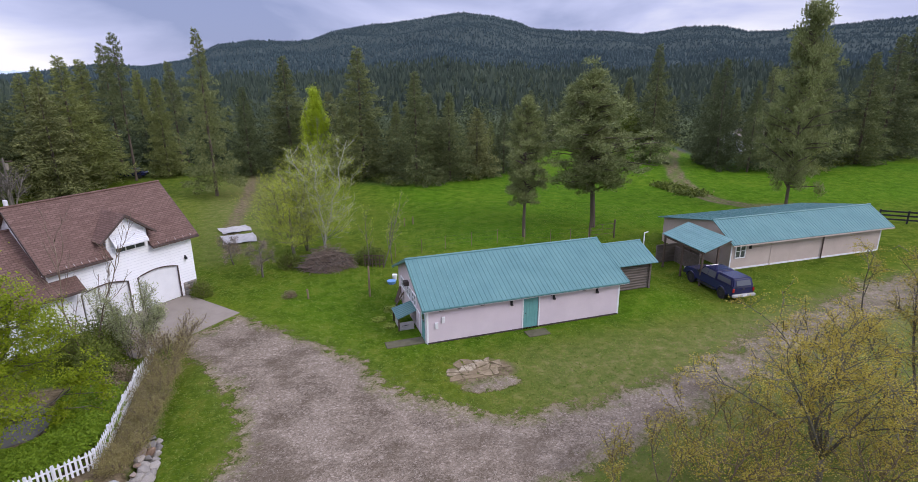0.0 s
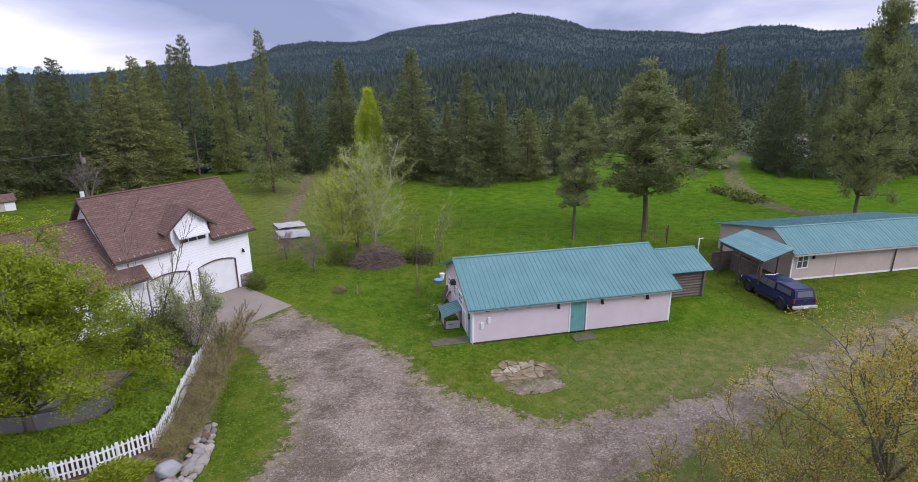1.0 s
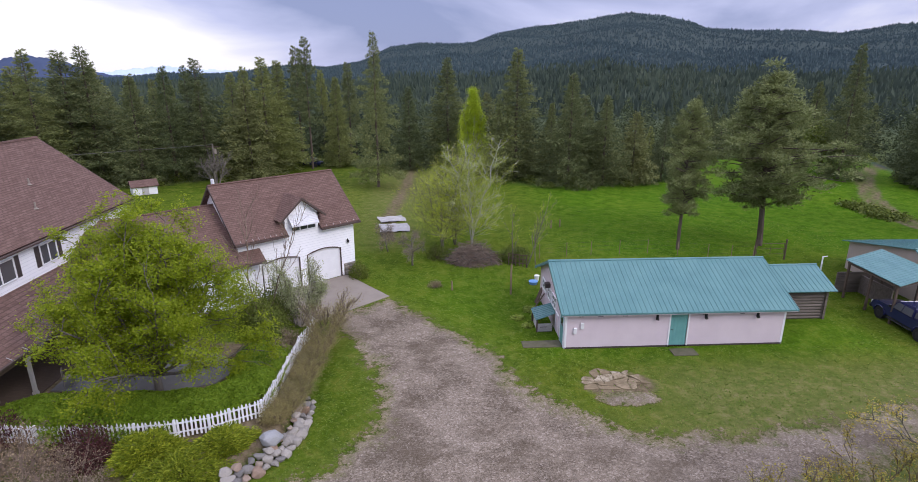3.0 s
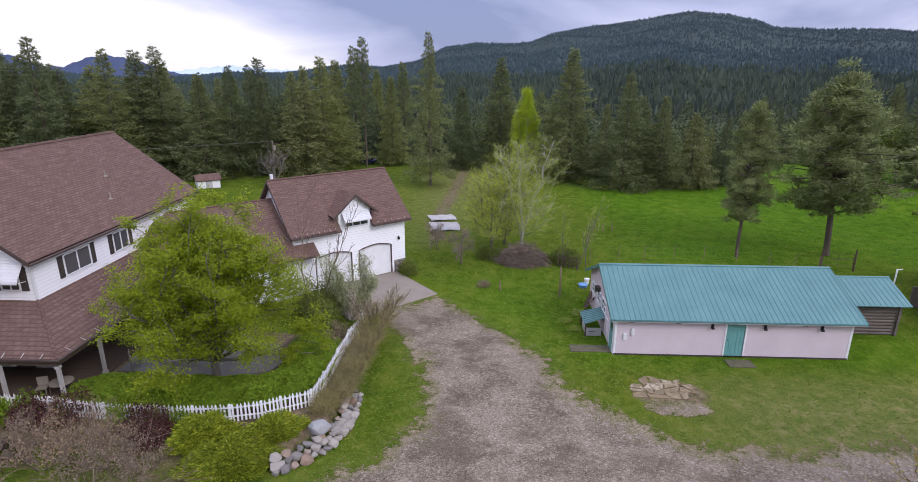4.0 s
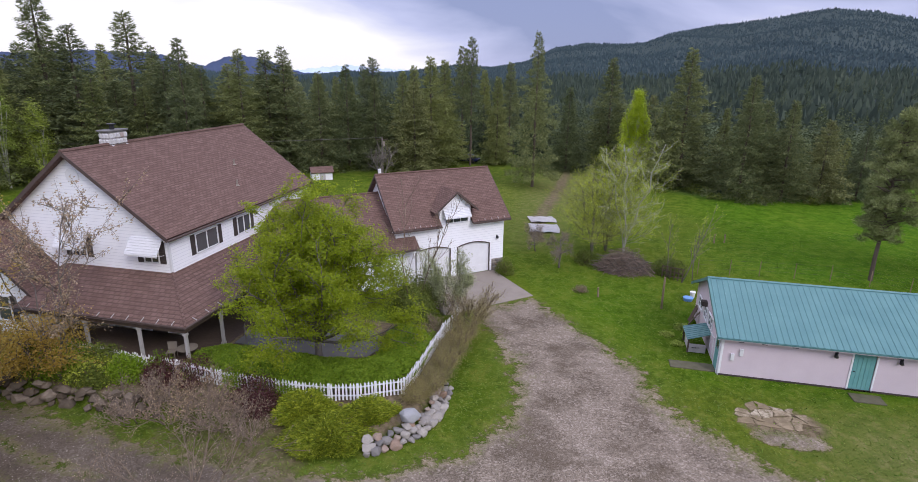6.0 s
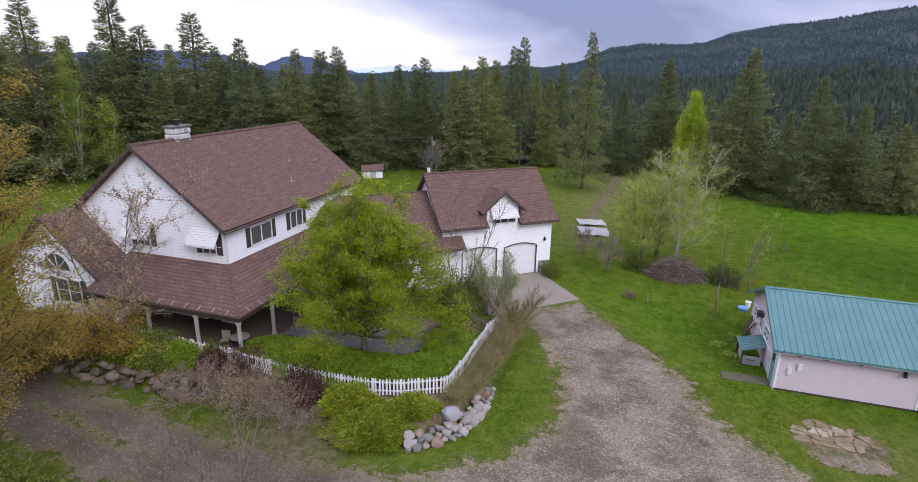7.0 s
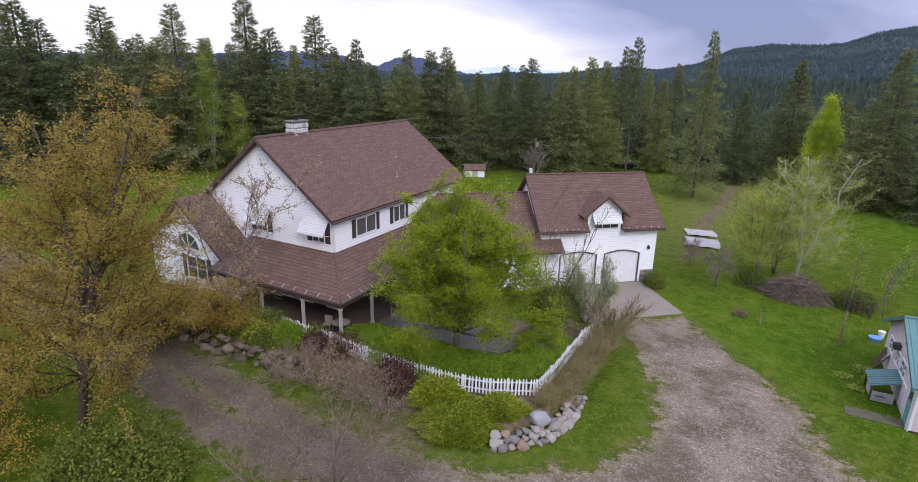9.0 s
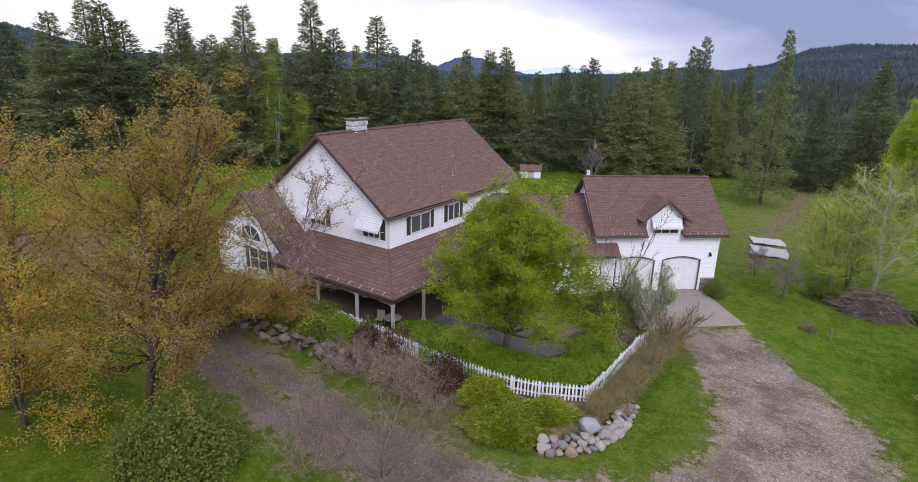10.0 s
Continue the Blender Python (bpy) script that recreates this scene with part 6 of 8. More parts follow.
def build_barn():
    b = thing("barn", pose(25.4, 4.1, 0, 0, 0, -1.2), "long low tan barn with teal metal roof and lean-to", "barn")
    L, W = 15.6, 8.2
    ez, rz, ry = 2.2, 3.6, 1.9
    fy, by = -0.55, W + 0.45

    def under(y):
        return (rz - (rz - ez) * (ry - y) / (ry - fy) if y < ry else rz - (rz - ez) * (y - ry) / (by - ry)) - 0.08
    bm = bmesh.new()
    for a, c, z0, z1 in ((0, 0.45, 0, under(0)), (1.35, L, 0, under(0)), (0.45, 1.35, 0, 0.95), (0.45, 1.35, 2.0, under(0))):
        if z1 > z0:
            solid(bm, [(a, 0, z0), (c, 0, z0), (c, 0, z1), (a, 0, z1)], (0, 0.15, 0))
    part("wall", bm, "tan", b)
    part("wall", boxed(0, L, W - 0.15, W, 0, under(W)), "tan", b)
    for x in (0, L - 0.15):
        part("wall", solids([(x, 0.15, 0), (x, W - 0.15, 0), (x, W - 0.15, under(W - 0.15)), (x, ry, under(ry)), (x, 0.15, under(0.15))], (0.15, 0, 0)), "tan", b)
    window(b, (0.47, 0, 0.97), (1, 0, 0), (0, -1, 0), 0.86, 1.0, 0, 1)
    ribbed(b, (-0.35, fy, ez), (16.3, fy, ez), (16.3, ry, rz), (-0.35, ry, rz), 56)
    ribbed(b, (-0.35, by, ez), (16.3, by, ez), (16.3, ry, rz), (-0.35, ry, rz), 56)
    part("ridge_cap", tubed([(-0.37, ry, rz), (16.32, ry, rz)], 0.08, sides=6), "teal", b)
    part("fascia", boxed(-0.34, 16.29, fy - 0.02, fy + 0.02, ez - 0.14, ez - 0.05), "tan", b)
    for x in (-0.02, L - 0.1, 3.9):
        part("corner_board", boxed(x, x + 0.12, -0.025, 0.0, 0, under(0) - 0.02), "white" if x != 3.9 else "tan", b)
    part("downpipe", tubed([(9.2, -0.08, 0), (9.2, -0.08, 2.0)], 0.05, sides=8), "trim", b, "brown downpipe")
    part("wall_lamp", boxed(1.72, 1.86, -0.14, -0.001, 1.6, 1.9, 0.01), "dark", b)
    part("base_board", boxed(0.12, L - 0.12, -0.02, -0.001, 0, 0.14), "white", b)
    # open lean-to on posts
    A, B, C, D = (-4.5, 2.5, 2.72), (-4.5, -2.3, 2.62), (-0.9, -1.0, 2.88), (-1.2, 3.6, 3.08)
    ribbed(b, A, B, C, D, 18, "lean_to_roof", "teal metal lean-to roof", 0.04, 0.02)
    for x, y, z in ((-4.38, 2.2, 2.66), (-4.38, -2.0, 2.58), (-4.4, 0.1, 2.62), (-2.6, -1.5, 2.7), (-1.0, 3.2, 2.98)):
        part("post", boxed(x - 0.06, x + 0.06, y - 0.06, y + 0.06, 0, z), "shade", b, "dark timber post")
    part("beam", tubed([(-4.4, 2.3, 2.55), (-4.4, -2.1, 2.46)], 0.08, sides=4), "shade", b)
    part("beam", tubed([(-4.4, -2.1, 2.5), (-1.0, -0.9, 2.72)], 0.08, sides=4), "shade", b)
    part("pen_wall", boxed(-4.3, -0.05, 3.2, 3.3, 0, 1.5), "log", b, "weathered plank pen wall")
    part("pen_wall", boxed(-2.6, -2.5, 0.3, 3.19, 0, 1.3), "log", b, "weathered plank pen wall")
    return b


build_house()
build_garage()
build_shed()
build_barn()

# ---- broad-leaved trees and shrubs ----
def grow(g, p, d, L, r, depth, last, limbs, tips, kids, angle, lift, shrink):
    """One limb and its side limbs; fills limbs with (points, r0, r1) and tips with twig points."""
    pts = [p]
    steps = 4 if depth < 2 else 3
    for k in range(steps):
        d = d + g.normal(0, 0.13, 3) + np.array([0, 0, lift])
        d = d / np.linalg.norm(d)
        p = p + d * L / steps
        pts.append(p)
    r1 = r * (0.45 if depth < last else 0.3)
    limbs.append((pts, r, r1))
    if depth >= last - 1:
        for q, q1 in zip(pts, pts[1:]):
            tips.append((q, q1, depth))
    if depth == last:
        return
    n = kids[depth]
    for k in range(n):
        f = 0.28 + 0.72 * (k + g.random()) / n
        i = min(int(f * steps), steps - 1)
        q = pts[i] + (pts[i + 1] - pts[i]) * (f * steps - i)
        a = k * 2.4 + g.uniform(-0.5, 0.5)
        o = np.cross(d, [math.cos(a), math.sin(a), 0.3])
        o = o / (np.linalg.norm(o) + 1e-6)
        t = angle * g.uniform(0.7, 1.25)
        nd = d * math.cos(t) + o * math.sin(t)
        grow(g, q, nd, L * shrink * g.uniform(0.75, 1.15) * (1.15 - 0.45 * f), r * 0.55 * (1.1 - 0.4 * f), depth + 1, last, limbs, tips, kids, angle, lift, shrink)


def leafy(name, x, y, seed, H, label, category, bark, leaf, stems=1, kids=(8, 6, 5), trunk=0.5, angle=0.85, lift=0.05, shrink=0.55, leaves=12000, size=0.06, r0=0.16, spray=0.12, lean=0.0, splay=0.0, group=""):
    """A tree or shrub with real limbs and leaves along its twigs."""
    g = rng(seed)
    z = float(land(x, y))
    ob = thing(name, pose(x, y, z), label, category, group)
    limbs, tips = [], []
    last = len(kids)
    for s in range(stems):
        a = 2 * math.pi * s / stems + g.uniform(-0.5, 0.5)
        d = np.array([math.cos(a) * splay + lean, math.sin(a) * splay, 1.0])
        d /= np.linalg.norm(d)
        p = np.array([math.cos(a), math.sin(a), 0]) * (0.15 if stems > 1 else 0) + np.array([0, 0, -0.1])
        grow(g, p, d, H * trunk * g.uniform(0.85, 1.1), r0 * g.uniform(0.8, 1.1), 0, last, limbs, tips, kids, angle, lift, shrink)
    top = max(max(q[2] for q in pts) for pts, a, b in limbs)
    k = H / top
    bm = bmesh.new()
    big = [l for l in limbs if l[1] > 0.05 * r0]
    for pts, a, b in big:
        tube(bm, [tuple(np.array(q) * k) for q in pts], max(a, 0.011), max(b, 0.007), 6 if a > 0.4 * r0 else 3)
    part("trunk" if stems == 1 else "branchwork", bm, bark, ob, "", True)
    if leaves:
        A = np.array([t[0] for t in tips]) * k
        B = np.array([t[1] for t in tips]) * k
        i = g.integers(len(A), size=leaves)
        f = g.random((leaves, 1))
        c = A[i] + (B[i] - A[i]) * f + g.normal(0, spray, (leaves, 3))
        cr = new("crown" if H > 3.5 else "foliage", leaf_mesh("crown", c, size, g, leaf))
        cr.parent = ob
    return ob


def feather(name, x, y, seed, H, R, bare, label, bark, leaf, leaders=1, splay=0.0, limbs=46, twigs=7, leaves=40000, size=0.06, spray=0.2, r0=0.2, asc=0.6, low=0.35, group="", category="tree", wob=0.012, lean=(0.0, 0.0), fork=0.0):
    """A light, twiggy tree: leaders with many rising limbs, fine twigs, and leaves all along them."""
    g = rng(seed)
    ob = thing(name, pose(x, y, float(land(x, y))), label, category, group)
    bm = bmesh.new()
    A, B = [], []
    for s in range(leaders):
        a0 = 2 * math.pi * s / leaders + g.uniform(-0.4, 0.4)
        out = np.array([math.cos(a0), math.sin(a0), 0.0]) * splay
        h = H * (1.0 if s == 0 else g.uniform(0.78, 0.96))
        line = []
        for k in range(9):
            f = k / 8
            line.append(np.array([lean[0], lean[1], 0.0]) * h * f + out * h * 0.5 * max(0.0, (f - fork) / (1 - fork)) ** 1.25 + np.array([g.normal(0, wob * H), g.normal(0, wob * H), 0]) * (f > 0) + np.array([0, 0, h * f - (0.2 if k == 0 else 0)]))
        rr = r0 * (1.0 if leaders == 1 else 0.7)
        tube(bm, [tuple(q) for q in line], rr, 0.02, 7)
        n = limbs // leaders
        for i in range(n):
            fp = (i + g.random()) / n
            f = bare + (0.98 - bare) * fp
            k = min(int(f * 8), 7)
            p = line[k] + (line[k + 1] - line[k]) * (f * 8 - k)
            rad = R * (1 - fp) ** 0.55 * (low + (1 - low) * min(1.0, fp * 3.2)) * g.uniform(0.55, 1.1) + 0.25
            a = i * 2.4 + g.uniform(-0.5, 0.5)
            d = np.array([math.cos(a), math.sin(a), asc * g.uniform(0.5, 1.4)])
            m = p + d * rad * 0.5 + g.normal(0, 0.07 * rad, 3) + np.array([0, 0, -0.06 * rad])
            e = p + d * rad + g.normal(0, 0.10 * rad, 3) + np.array([0, 0, 0.12 * rad * asc])
            tube(bm, [tuple(p), tuple(m), tuple(e)], max(0.018, rr * 0.30 * (1 - 0.7 * fp)), 0.010, 4)
            A += [m, p * 0.4 + m * 0.6]
            B += [e, m]
            for j in range(twigs):
                t = g.uniform(0.3, 1.0)
                q = p + (m - p) * (t * 2) if t < 0.5 else m + (e - m) * (t * 2 - 1)
                v = d * 0.5 + g.normal(0, 0.55, 3) + np.array([0, 0, 0.35 * asc])
                w = q + v * rad * g.uniform(0.22, 0.5) * (1.2 - 0.4 * t)
                tube(bm, [tuple(q), tuple((q + w) / 2 + g.normal(0, 0.03 * rad, 3)), tuple(w)], 0.016, 0.007, 3)
                A.append(q)
                B.append(w)
    part("trunk", bm, bark, ob, "", True)
    A, B = np.array(A), np.array(B)
    ln = np.linalg.norm(B - A, axis=1)
    i = g.choice(len(A), size=leaves, p=ln / ln.sum())
    c = A[i] + (B[i] - A[i]) * g.random((leaves, 1)) ** 0.8 + g.normal(0, spray, (leaves, 3))
    cr = new("crown", leaf_mesh("crown", c, size, g, leaf))
    cr.parent = ob
    return ob


def crown_tree(name, x, y, seed, H, base, rx, rz, label, bark, leaf, clumps=240, per=100, size=0.08, clump_r=0.5, r0=0.16, cone=0.0, category="tree"):
    """A full crown: limbs reach out to clumps of leaves that fill an uneven ovoid."""
    g = rng(seed)
    z = float(land(x, y))
    ob = thing(name, pose(x, y, z), label, category)
    cz = base + rz
    bm = bmesh.new()
    fork = max(0.6, base * 0.75)
    tube(bm, [(0, 0, -0.15), (0.05, 0.02, fork * 0.6), (0.0, 0.0, fork)], r0, r0 * 0.75, 8)
    limb_ends = []
    for k in range(7):
        a = k * 2.4
        e = np.array([math.cos(a) * rx * 0.45, math.sin(a) * rx * 0.45, cz + rz * g.uniform(-0.25, 0.45)])
        mid = np.array([e[0] * 0.4, e[1] * 0.4, fork + (e[2] - fork) * 0.55])
        tube(bm, [(0, 0, fork - 0.05), tuple(mid), tuple(e)], r0 * 0.55, r0 * 0.2, 6)
        limb_ends.append((mid, e))
    pts = []
    lobes = g.normal(size=(9, 3))
    lobes /= np.linalg.norm(lobes, axis=1)[:, None]
    for k in range(clumps):
        v = g.normal(size=3)
        v /= np.linalg.norm(v)
        bulge = 0.86 + 0.24 * max(0, float(np.max(lobes @ v)) - 0.5) * 2
        rad = (g.random() ** 0.42) * bulge
        slim = 1 - cone * (0.5 + 0.5 * v[2] * rad)
        c = np.array([v[0] * rx * slim, v[1] * rx * slim, v[2] * rz]) * rad + np.array([0, 0, cz])
        mid, e = limb_ends[int(np.argmin([np.linalg.norm(c - q[1]) for q in limb_ends]))]
        if k % 2 == 0:
            tube(bm, [tuple(e * 0.7 + mid * 0.3), tuple((e + c) / 2 + g.normal(0, 0.15, 3)), tuple(c)], r0 * 0.12, 0.012, 3)
        pts.append(c + g.normal(0, 1.0, (per, 3)) * np.array([clump_r, clump_r, clump_r * 0.9]) * g.uniform(0.6, 1.2))
    part("trunk", bm, bark, ob, "", True)
    cr = new("crown", leaf_mesh("crown", np.concatenate(pts), size, g, leaf, up=1.3))
    cr.parent = ob
    return ob


def limb_tree(name, x, y, seed, H, R, label, bark, leaf, fork=1.0, limbs=9, subs=9, twigs=5, per=120, size=0.075, sig=0.24, r0=0.2, low=0.15, lean=(0.0, 0.0), droop=0.0, rise=12, category="tree", group=""):
    """A spreading tree: limbs curve out of a low fork, branch twice and carry leaves in loose sprays at the twigs."""
    g = rng(seed)
    ob = thing(name, pose(x, y, float(land(x, y))), label, category, group)
    bm = bmesh.new()
    lx, ly = lean
    tube(bm, [(0, 0, -0.2), (0.3 * lx * fork, 0.3 * ly * fork, fork * 0.5), (lx * fork, ly * fork, fork)], r0 * 1.15, r0 * 0.85, 8)
    foot = np.array([lx * fork, ly * fork, fork - 0.05])
    leaf_at = []

    def curve(p, q, sag, n=5):
        side = g.normal(0, 0.075, 3) * np.linalg.norm(q - p)
        return [p + (q - p) * t + (side + np.array([0, 0, sag])) * (4 * t * (1 - t)) for t in np.linspace(0, 1, n)]

    def along(pts, t):
        k = min(int(t * (len(pts) - 1)), len(pts) - 2)
        return pts[k] + (pts[k + 1] - pts[k]) * (t * (len(pts) - 1) - k)
    for i in range(limbs):
        u = (i + 0.5) / limbs
        a = i * 2.39996 + g.uniform(-0.35, 0.35)
        el = radians(rise + (88 - rise) * u ** 0.8)
        reach = g.uniform(0.80, 1.06)
        e = foot + np.array([math.cos(a) * math.cos(el) * R * reach, math.sin(a) * math.cos(el) * R * reach, low * H * (1 - u) + (H - fork) * math.sin(el) * 0.95 * reach])
        main = curve(foot, e, -0.10 * R * (0.4 - u), 7)
        rl = r0 * g.uniform(0.42, 0.62)
        tube(bm, [tuple(q) for q in main], rl, rl * 0.16, 6)
        for j in range(subs):
            t = 0.26 + 0.74 * (j + g.random()) / subs
            p = along(main, min(t, 0.999))
            d = (e - foot) / np.linalg.norm(e - foot)
            o = np.cross(d, [math.cos(j * 2.4 + a), math.sin(j * 2.4 + a), 0.5])
            o /= np.linalg.norm(o) + 1e-6
            v = d * g.uniform(0.35, 0.9) + o * g.uniform(0.5, 1.0) + np.array([0, 0, 0.12 - droop])
            ls = R * 0.33 * g.uniform(0.6, 1.15) * (1.25 - 0.6 * t)
            q = p + v * ls
            sub = curve(p, q, 0.04 * ls, 4)
            tube(bm, [tuple(k) for k in sub], rl * 0.30 * (1.2 - 0.6 * t), 0.012, 4)
            for k in range(twigs):
                b = along(sub, g.uniform(0.25, 0.999))
                w = b + (v * 0.5 + g.normal(0, 0.55, 3) + np.array([0, 0, 0.10 - droop])) * ls * g.uniform(0.30, 0.55)
                tube(bm, [tuple(b), tuple((b + w) / 2 + g.normal(0, 0.03, 3)), tuple(w)], 0.014, 0.006, 3)
                leaf_at.append((b, w))
    part("trunk", bm, bark, ob, "", True)
    pts = []
    for b, w in leaf_at:
        n = max(1, int(per * g.uniform(0.45, 1.45)))
        t = g.random((n, 1)) ** 0.6
        pts.append(b + (w - b) * t * 1.08 + g.normal(0, 1.0, (n, 3)) * np.array([sig, sig, sig * 0.45]) * g.uniform(0.6, 1.25))
    cr = new("crown", leaf_mesh("crown", np.concatenate(pts), size, g, leaf, up=0.8))
    cr.parent = ob
    return ob


def mound(name, x, y, seed, rx, ry, H, label, leaf, n=3500, size=0.06, turn=0.0, twigs="twig", category="shrub", sprays=0, group=""):
    """A low shrub: stems fan out from the ground, leaves fill an uneven dome."""
    g = rng(seed)
    z = float(land(x, y))
    ob = thing(name, pose(x, y, z, 0, 0, turn), label, category, group)
    bm = bmesh.new()
    for k in range(26):
        a, f = g.uniform(0, 6.28), g.uniform(0.25, 0.95)
        e = (math.cos(a) * rx * f, math.sin(a) * ry * f, H * (1 - 0.6 * f * f) * g.uniform(0.7, 1.05))
        tube(bm, [(g.normal(0, 0.08), g.normal(0, 0.08), -0.1), (e[0] * 0.5, e[1] * 0.5, e[2] * 0.6), e], 0.022, 0.006, 3)
    part("branchwork", bm, twigs, ob)
    bumps = g.uniform(0, 6.28, 6)
    v = g.normal(size=(n, 3))
    v /= np.linalg.norm(v, axis=1)[:, None]
    v[:, 2] = np.abs(v[:, 2])
    az = np.arctan2(v[:, 1], v[:, 0])
    lump = 1 + 0.14 * np.sin(3 * az + bumps[0]) * np.sin(5 * v[:, 2] + bumps[1]) + 0.10 * np.sin(7 * az + bumps[2])
    rad = (g.random(n) ** 0.3) * lump
    c = v * rad[:, None] * np.array([rx, ry, H])
    c += g.normal(0, 0.05, (n, 3))
    if sprays:
        # feathery fronds in flat layers, reaching outwards
        tier = np.round(c[:, 2] / (H * 0.2) + 0.35 * np.sin(4 * az + bumps[3])) * H * 0.2
        c[:, 2] = np.clip(0.35 * c[:, 2] + 0.65 * tier - 0.10 * np.hypot(c[:, 0], c[:, 1]), 0.03, H * 1.1)
        d = c * np.array([1, 1, 0.1]) / max(rx, ry) + np.array([0, 0, 0.12]) + g.normal(0, 0.28, (n, 3)) * np.array([1, 1, 0.55])
        d /= np.linalg.norm(d, axis=1)[:, None]
        s = np.cross(d, g.normal(size=(n, 3)))
        s /= np.linalg.norm(s, axis=1)[:, None]
        L = sprays * g.uniform(0.6, 1.3, (n, 1))
        me = tri_mesh("foliage", np.stack([c - s * L * 0.22, c + s * L * 0.22, c + d * L * 1.25], 1), leaf)
    else:
        me = leaf_mesh("foliage", c, size, g, leaf, up=0.3)
    f = new("foliage", me)
    f.parent = ob
    return ob


def build_trees():
    limb_tree("maple_tree", -20.3, -4.4, 41, 8.9, 5.15, "spreading bright green maple in the front garden", "greybark", "maple", 1.1, 27, 12, 5, 98, 0.056, 0.22, 0.19, 0.03, droop=0.05, rise=6)
    feather("golden_tree", -30.9, -17.9, 42, 14.4, 4.6, 0.10, "tall tree with sparse young golden leaves beside the lane", "bark", "gold", 4, 0.30, 104, 11, 76000, 0.054, 0.13, 0.25, 0.70, 0.9, wob=0.004, lean=(0.085, 0.16), fork=0.34)
    feather("golden_tree", -38.6, -19.8, 43, 12.2, 5.6, 0.03, "broad tree with young golden-green leaves by the lane", "bark", "gold", 3, 0.36, 84, 10, 62000, 0.054, 0.16, 0.19, 0.60, 0.8, fork=0.12)
    feather("golden_tree", -35.6, -11.0, 44, 3.5, 2.4, 0.10, "small tree with golden buds in front of the house wing", "greybark", "gold", 3, 0.5, 42, 8, 12000, 0.050, 0.18, 0.11, 0.5, 0.8)
    feather("golden_tree", -32.6, -9.3, 48, 3.2, 2.4, 0.05, "low shrubby tree with golden and green leaves near the porch", "greybark", "gold", 4, 0.6, 36, 7, 12000, 0.055, 0.2, 0.08, 0.4, 0.9)
    feather("blossom_tree", -31.5, -9.2, 45, 8.9, 3.9, 0.26, "slender tree with pale blossom twigs near the porch", "greybark", "blossom", 4, 0.50, 34, 7, 9000, 0.052, 0.09, 0.045, 0.8, 0.7)
    limb_tree("golden_tree", 10.9, -15.7, 46, 6.6, 5.6, "spreading tree with sparse golden leaves and lichened limbs", "lichenbark", "olive", 1.2, 12, 11, 6, 42, 0.036, 0.15, 0.125, 0.02, rise=26, group="lane trees")
    limb_tree("golden_tree", 16.9, -15.0, 47, 9.4, 4.6, "upright tree with sparse golden leaves and lichened limbs", "lichenbark", "olive", 1.6, 12, 11, 6, 48, 0.036, 0.15, 0.15, 0.02, rise=48, group="lane trees")
    for k, (x, y, H) in enumerate(((8.4, -15.6, 2.9), (13.6, -16.2, 2.6), (15.4, -16.8, 3.0), (11.6, -17.2, 2.6), (6.9, -15.2, 2.2))):
        feather("golden_shrub", x, y, 320 + k, H, 2.3, 0.04, "loose shrub with young golden leaves beside the lane trees", "twig", "olive", 4, 0.7, 24, 4, 3600, 0.038, 0.16, 0.03, 0.9, 0.85, "golden shrubs", "shrub")
    feather("golden_tree", -33.6, -21.6, 49, 7.6, 3.9, 0.03, "young golden-leaved tree at the edge of the lawn", "bark", "gold", 3, 0.35, 56, 9, 30000, 0.048, 0.17, 0.12, 0.45, 0.9)
    for k, (x, y, H) in enumerate(((3.6, -13.6, 2.6), (5.4, -13.9, 3.2), (7.4, -13.2, 3.4), (9.2, -13.6, 3.8))):
        leafy("sapling", x, y, 50 + k, H, "thin sapling with young golden leaves", "sapling", "twig", "olive", 3, (5, 4), 0.75, 0.5, 0.08, 0.5, 1100, 0.045, 0.03, 0.08, 0, 0.35, "golden saplings")
    for k, (x, y, H, bk) in enumerate(((-6.5, 17.9, 8.4, "greybark"), (-3.9, 18.2, 9.7, "palebark"), (-5.3, 20.2, 9.2, "greybark"))):
        feather("aspen_tree", x, y, 60 + k, H, 3.0, 0.14, "young aspen with pale bark and fresh green buds", bk, "bud", 4, 0.46, 92, 8, 25000, 0.036, 0.16, 0.10, 0.62, 0.8, "aspen clump", wob=0.012)
    for k, (x, y, H) in enumerate(((0.1, 13.6, 6.0), (-0.7, 14.6, 5.2), (1.0, 14.4, 4.6))):
        leafy("aspen_tree", x, y, 65 + k, H, "thin pale aspen sapling with sparse green buds", "tree", "greybark", "bud", 1, (9, 4), 0.9, 0.6, 0.08, 0.32, 420, 0.04, 0.045, 0.08, group="aspen clump")
    leafy("lilac_shrub", -15.7, 3.7, 70, 4.4, "tall grey-green lilac shrub beside the fence", "shrub", "greybark", "paleleaf", 9, (7, 5), 0.78, 0.30, 0.12, 0.36, 14000, 0.042, 0.022, 0.16, 0, 0.46)
    leafy("apple_tree", -9.0, 14.7, 71, 3.0, "small apple tree with pinkish-brown buds on the lawn", "tree", "greybark", "catkin", 1, (8, 7, 5), 0.55, 1.0, 0.0, 0.55, 3600, 0.028, 0.09, 0.10)
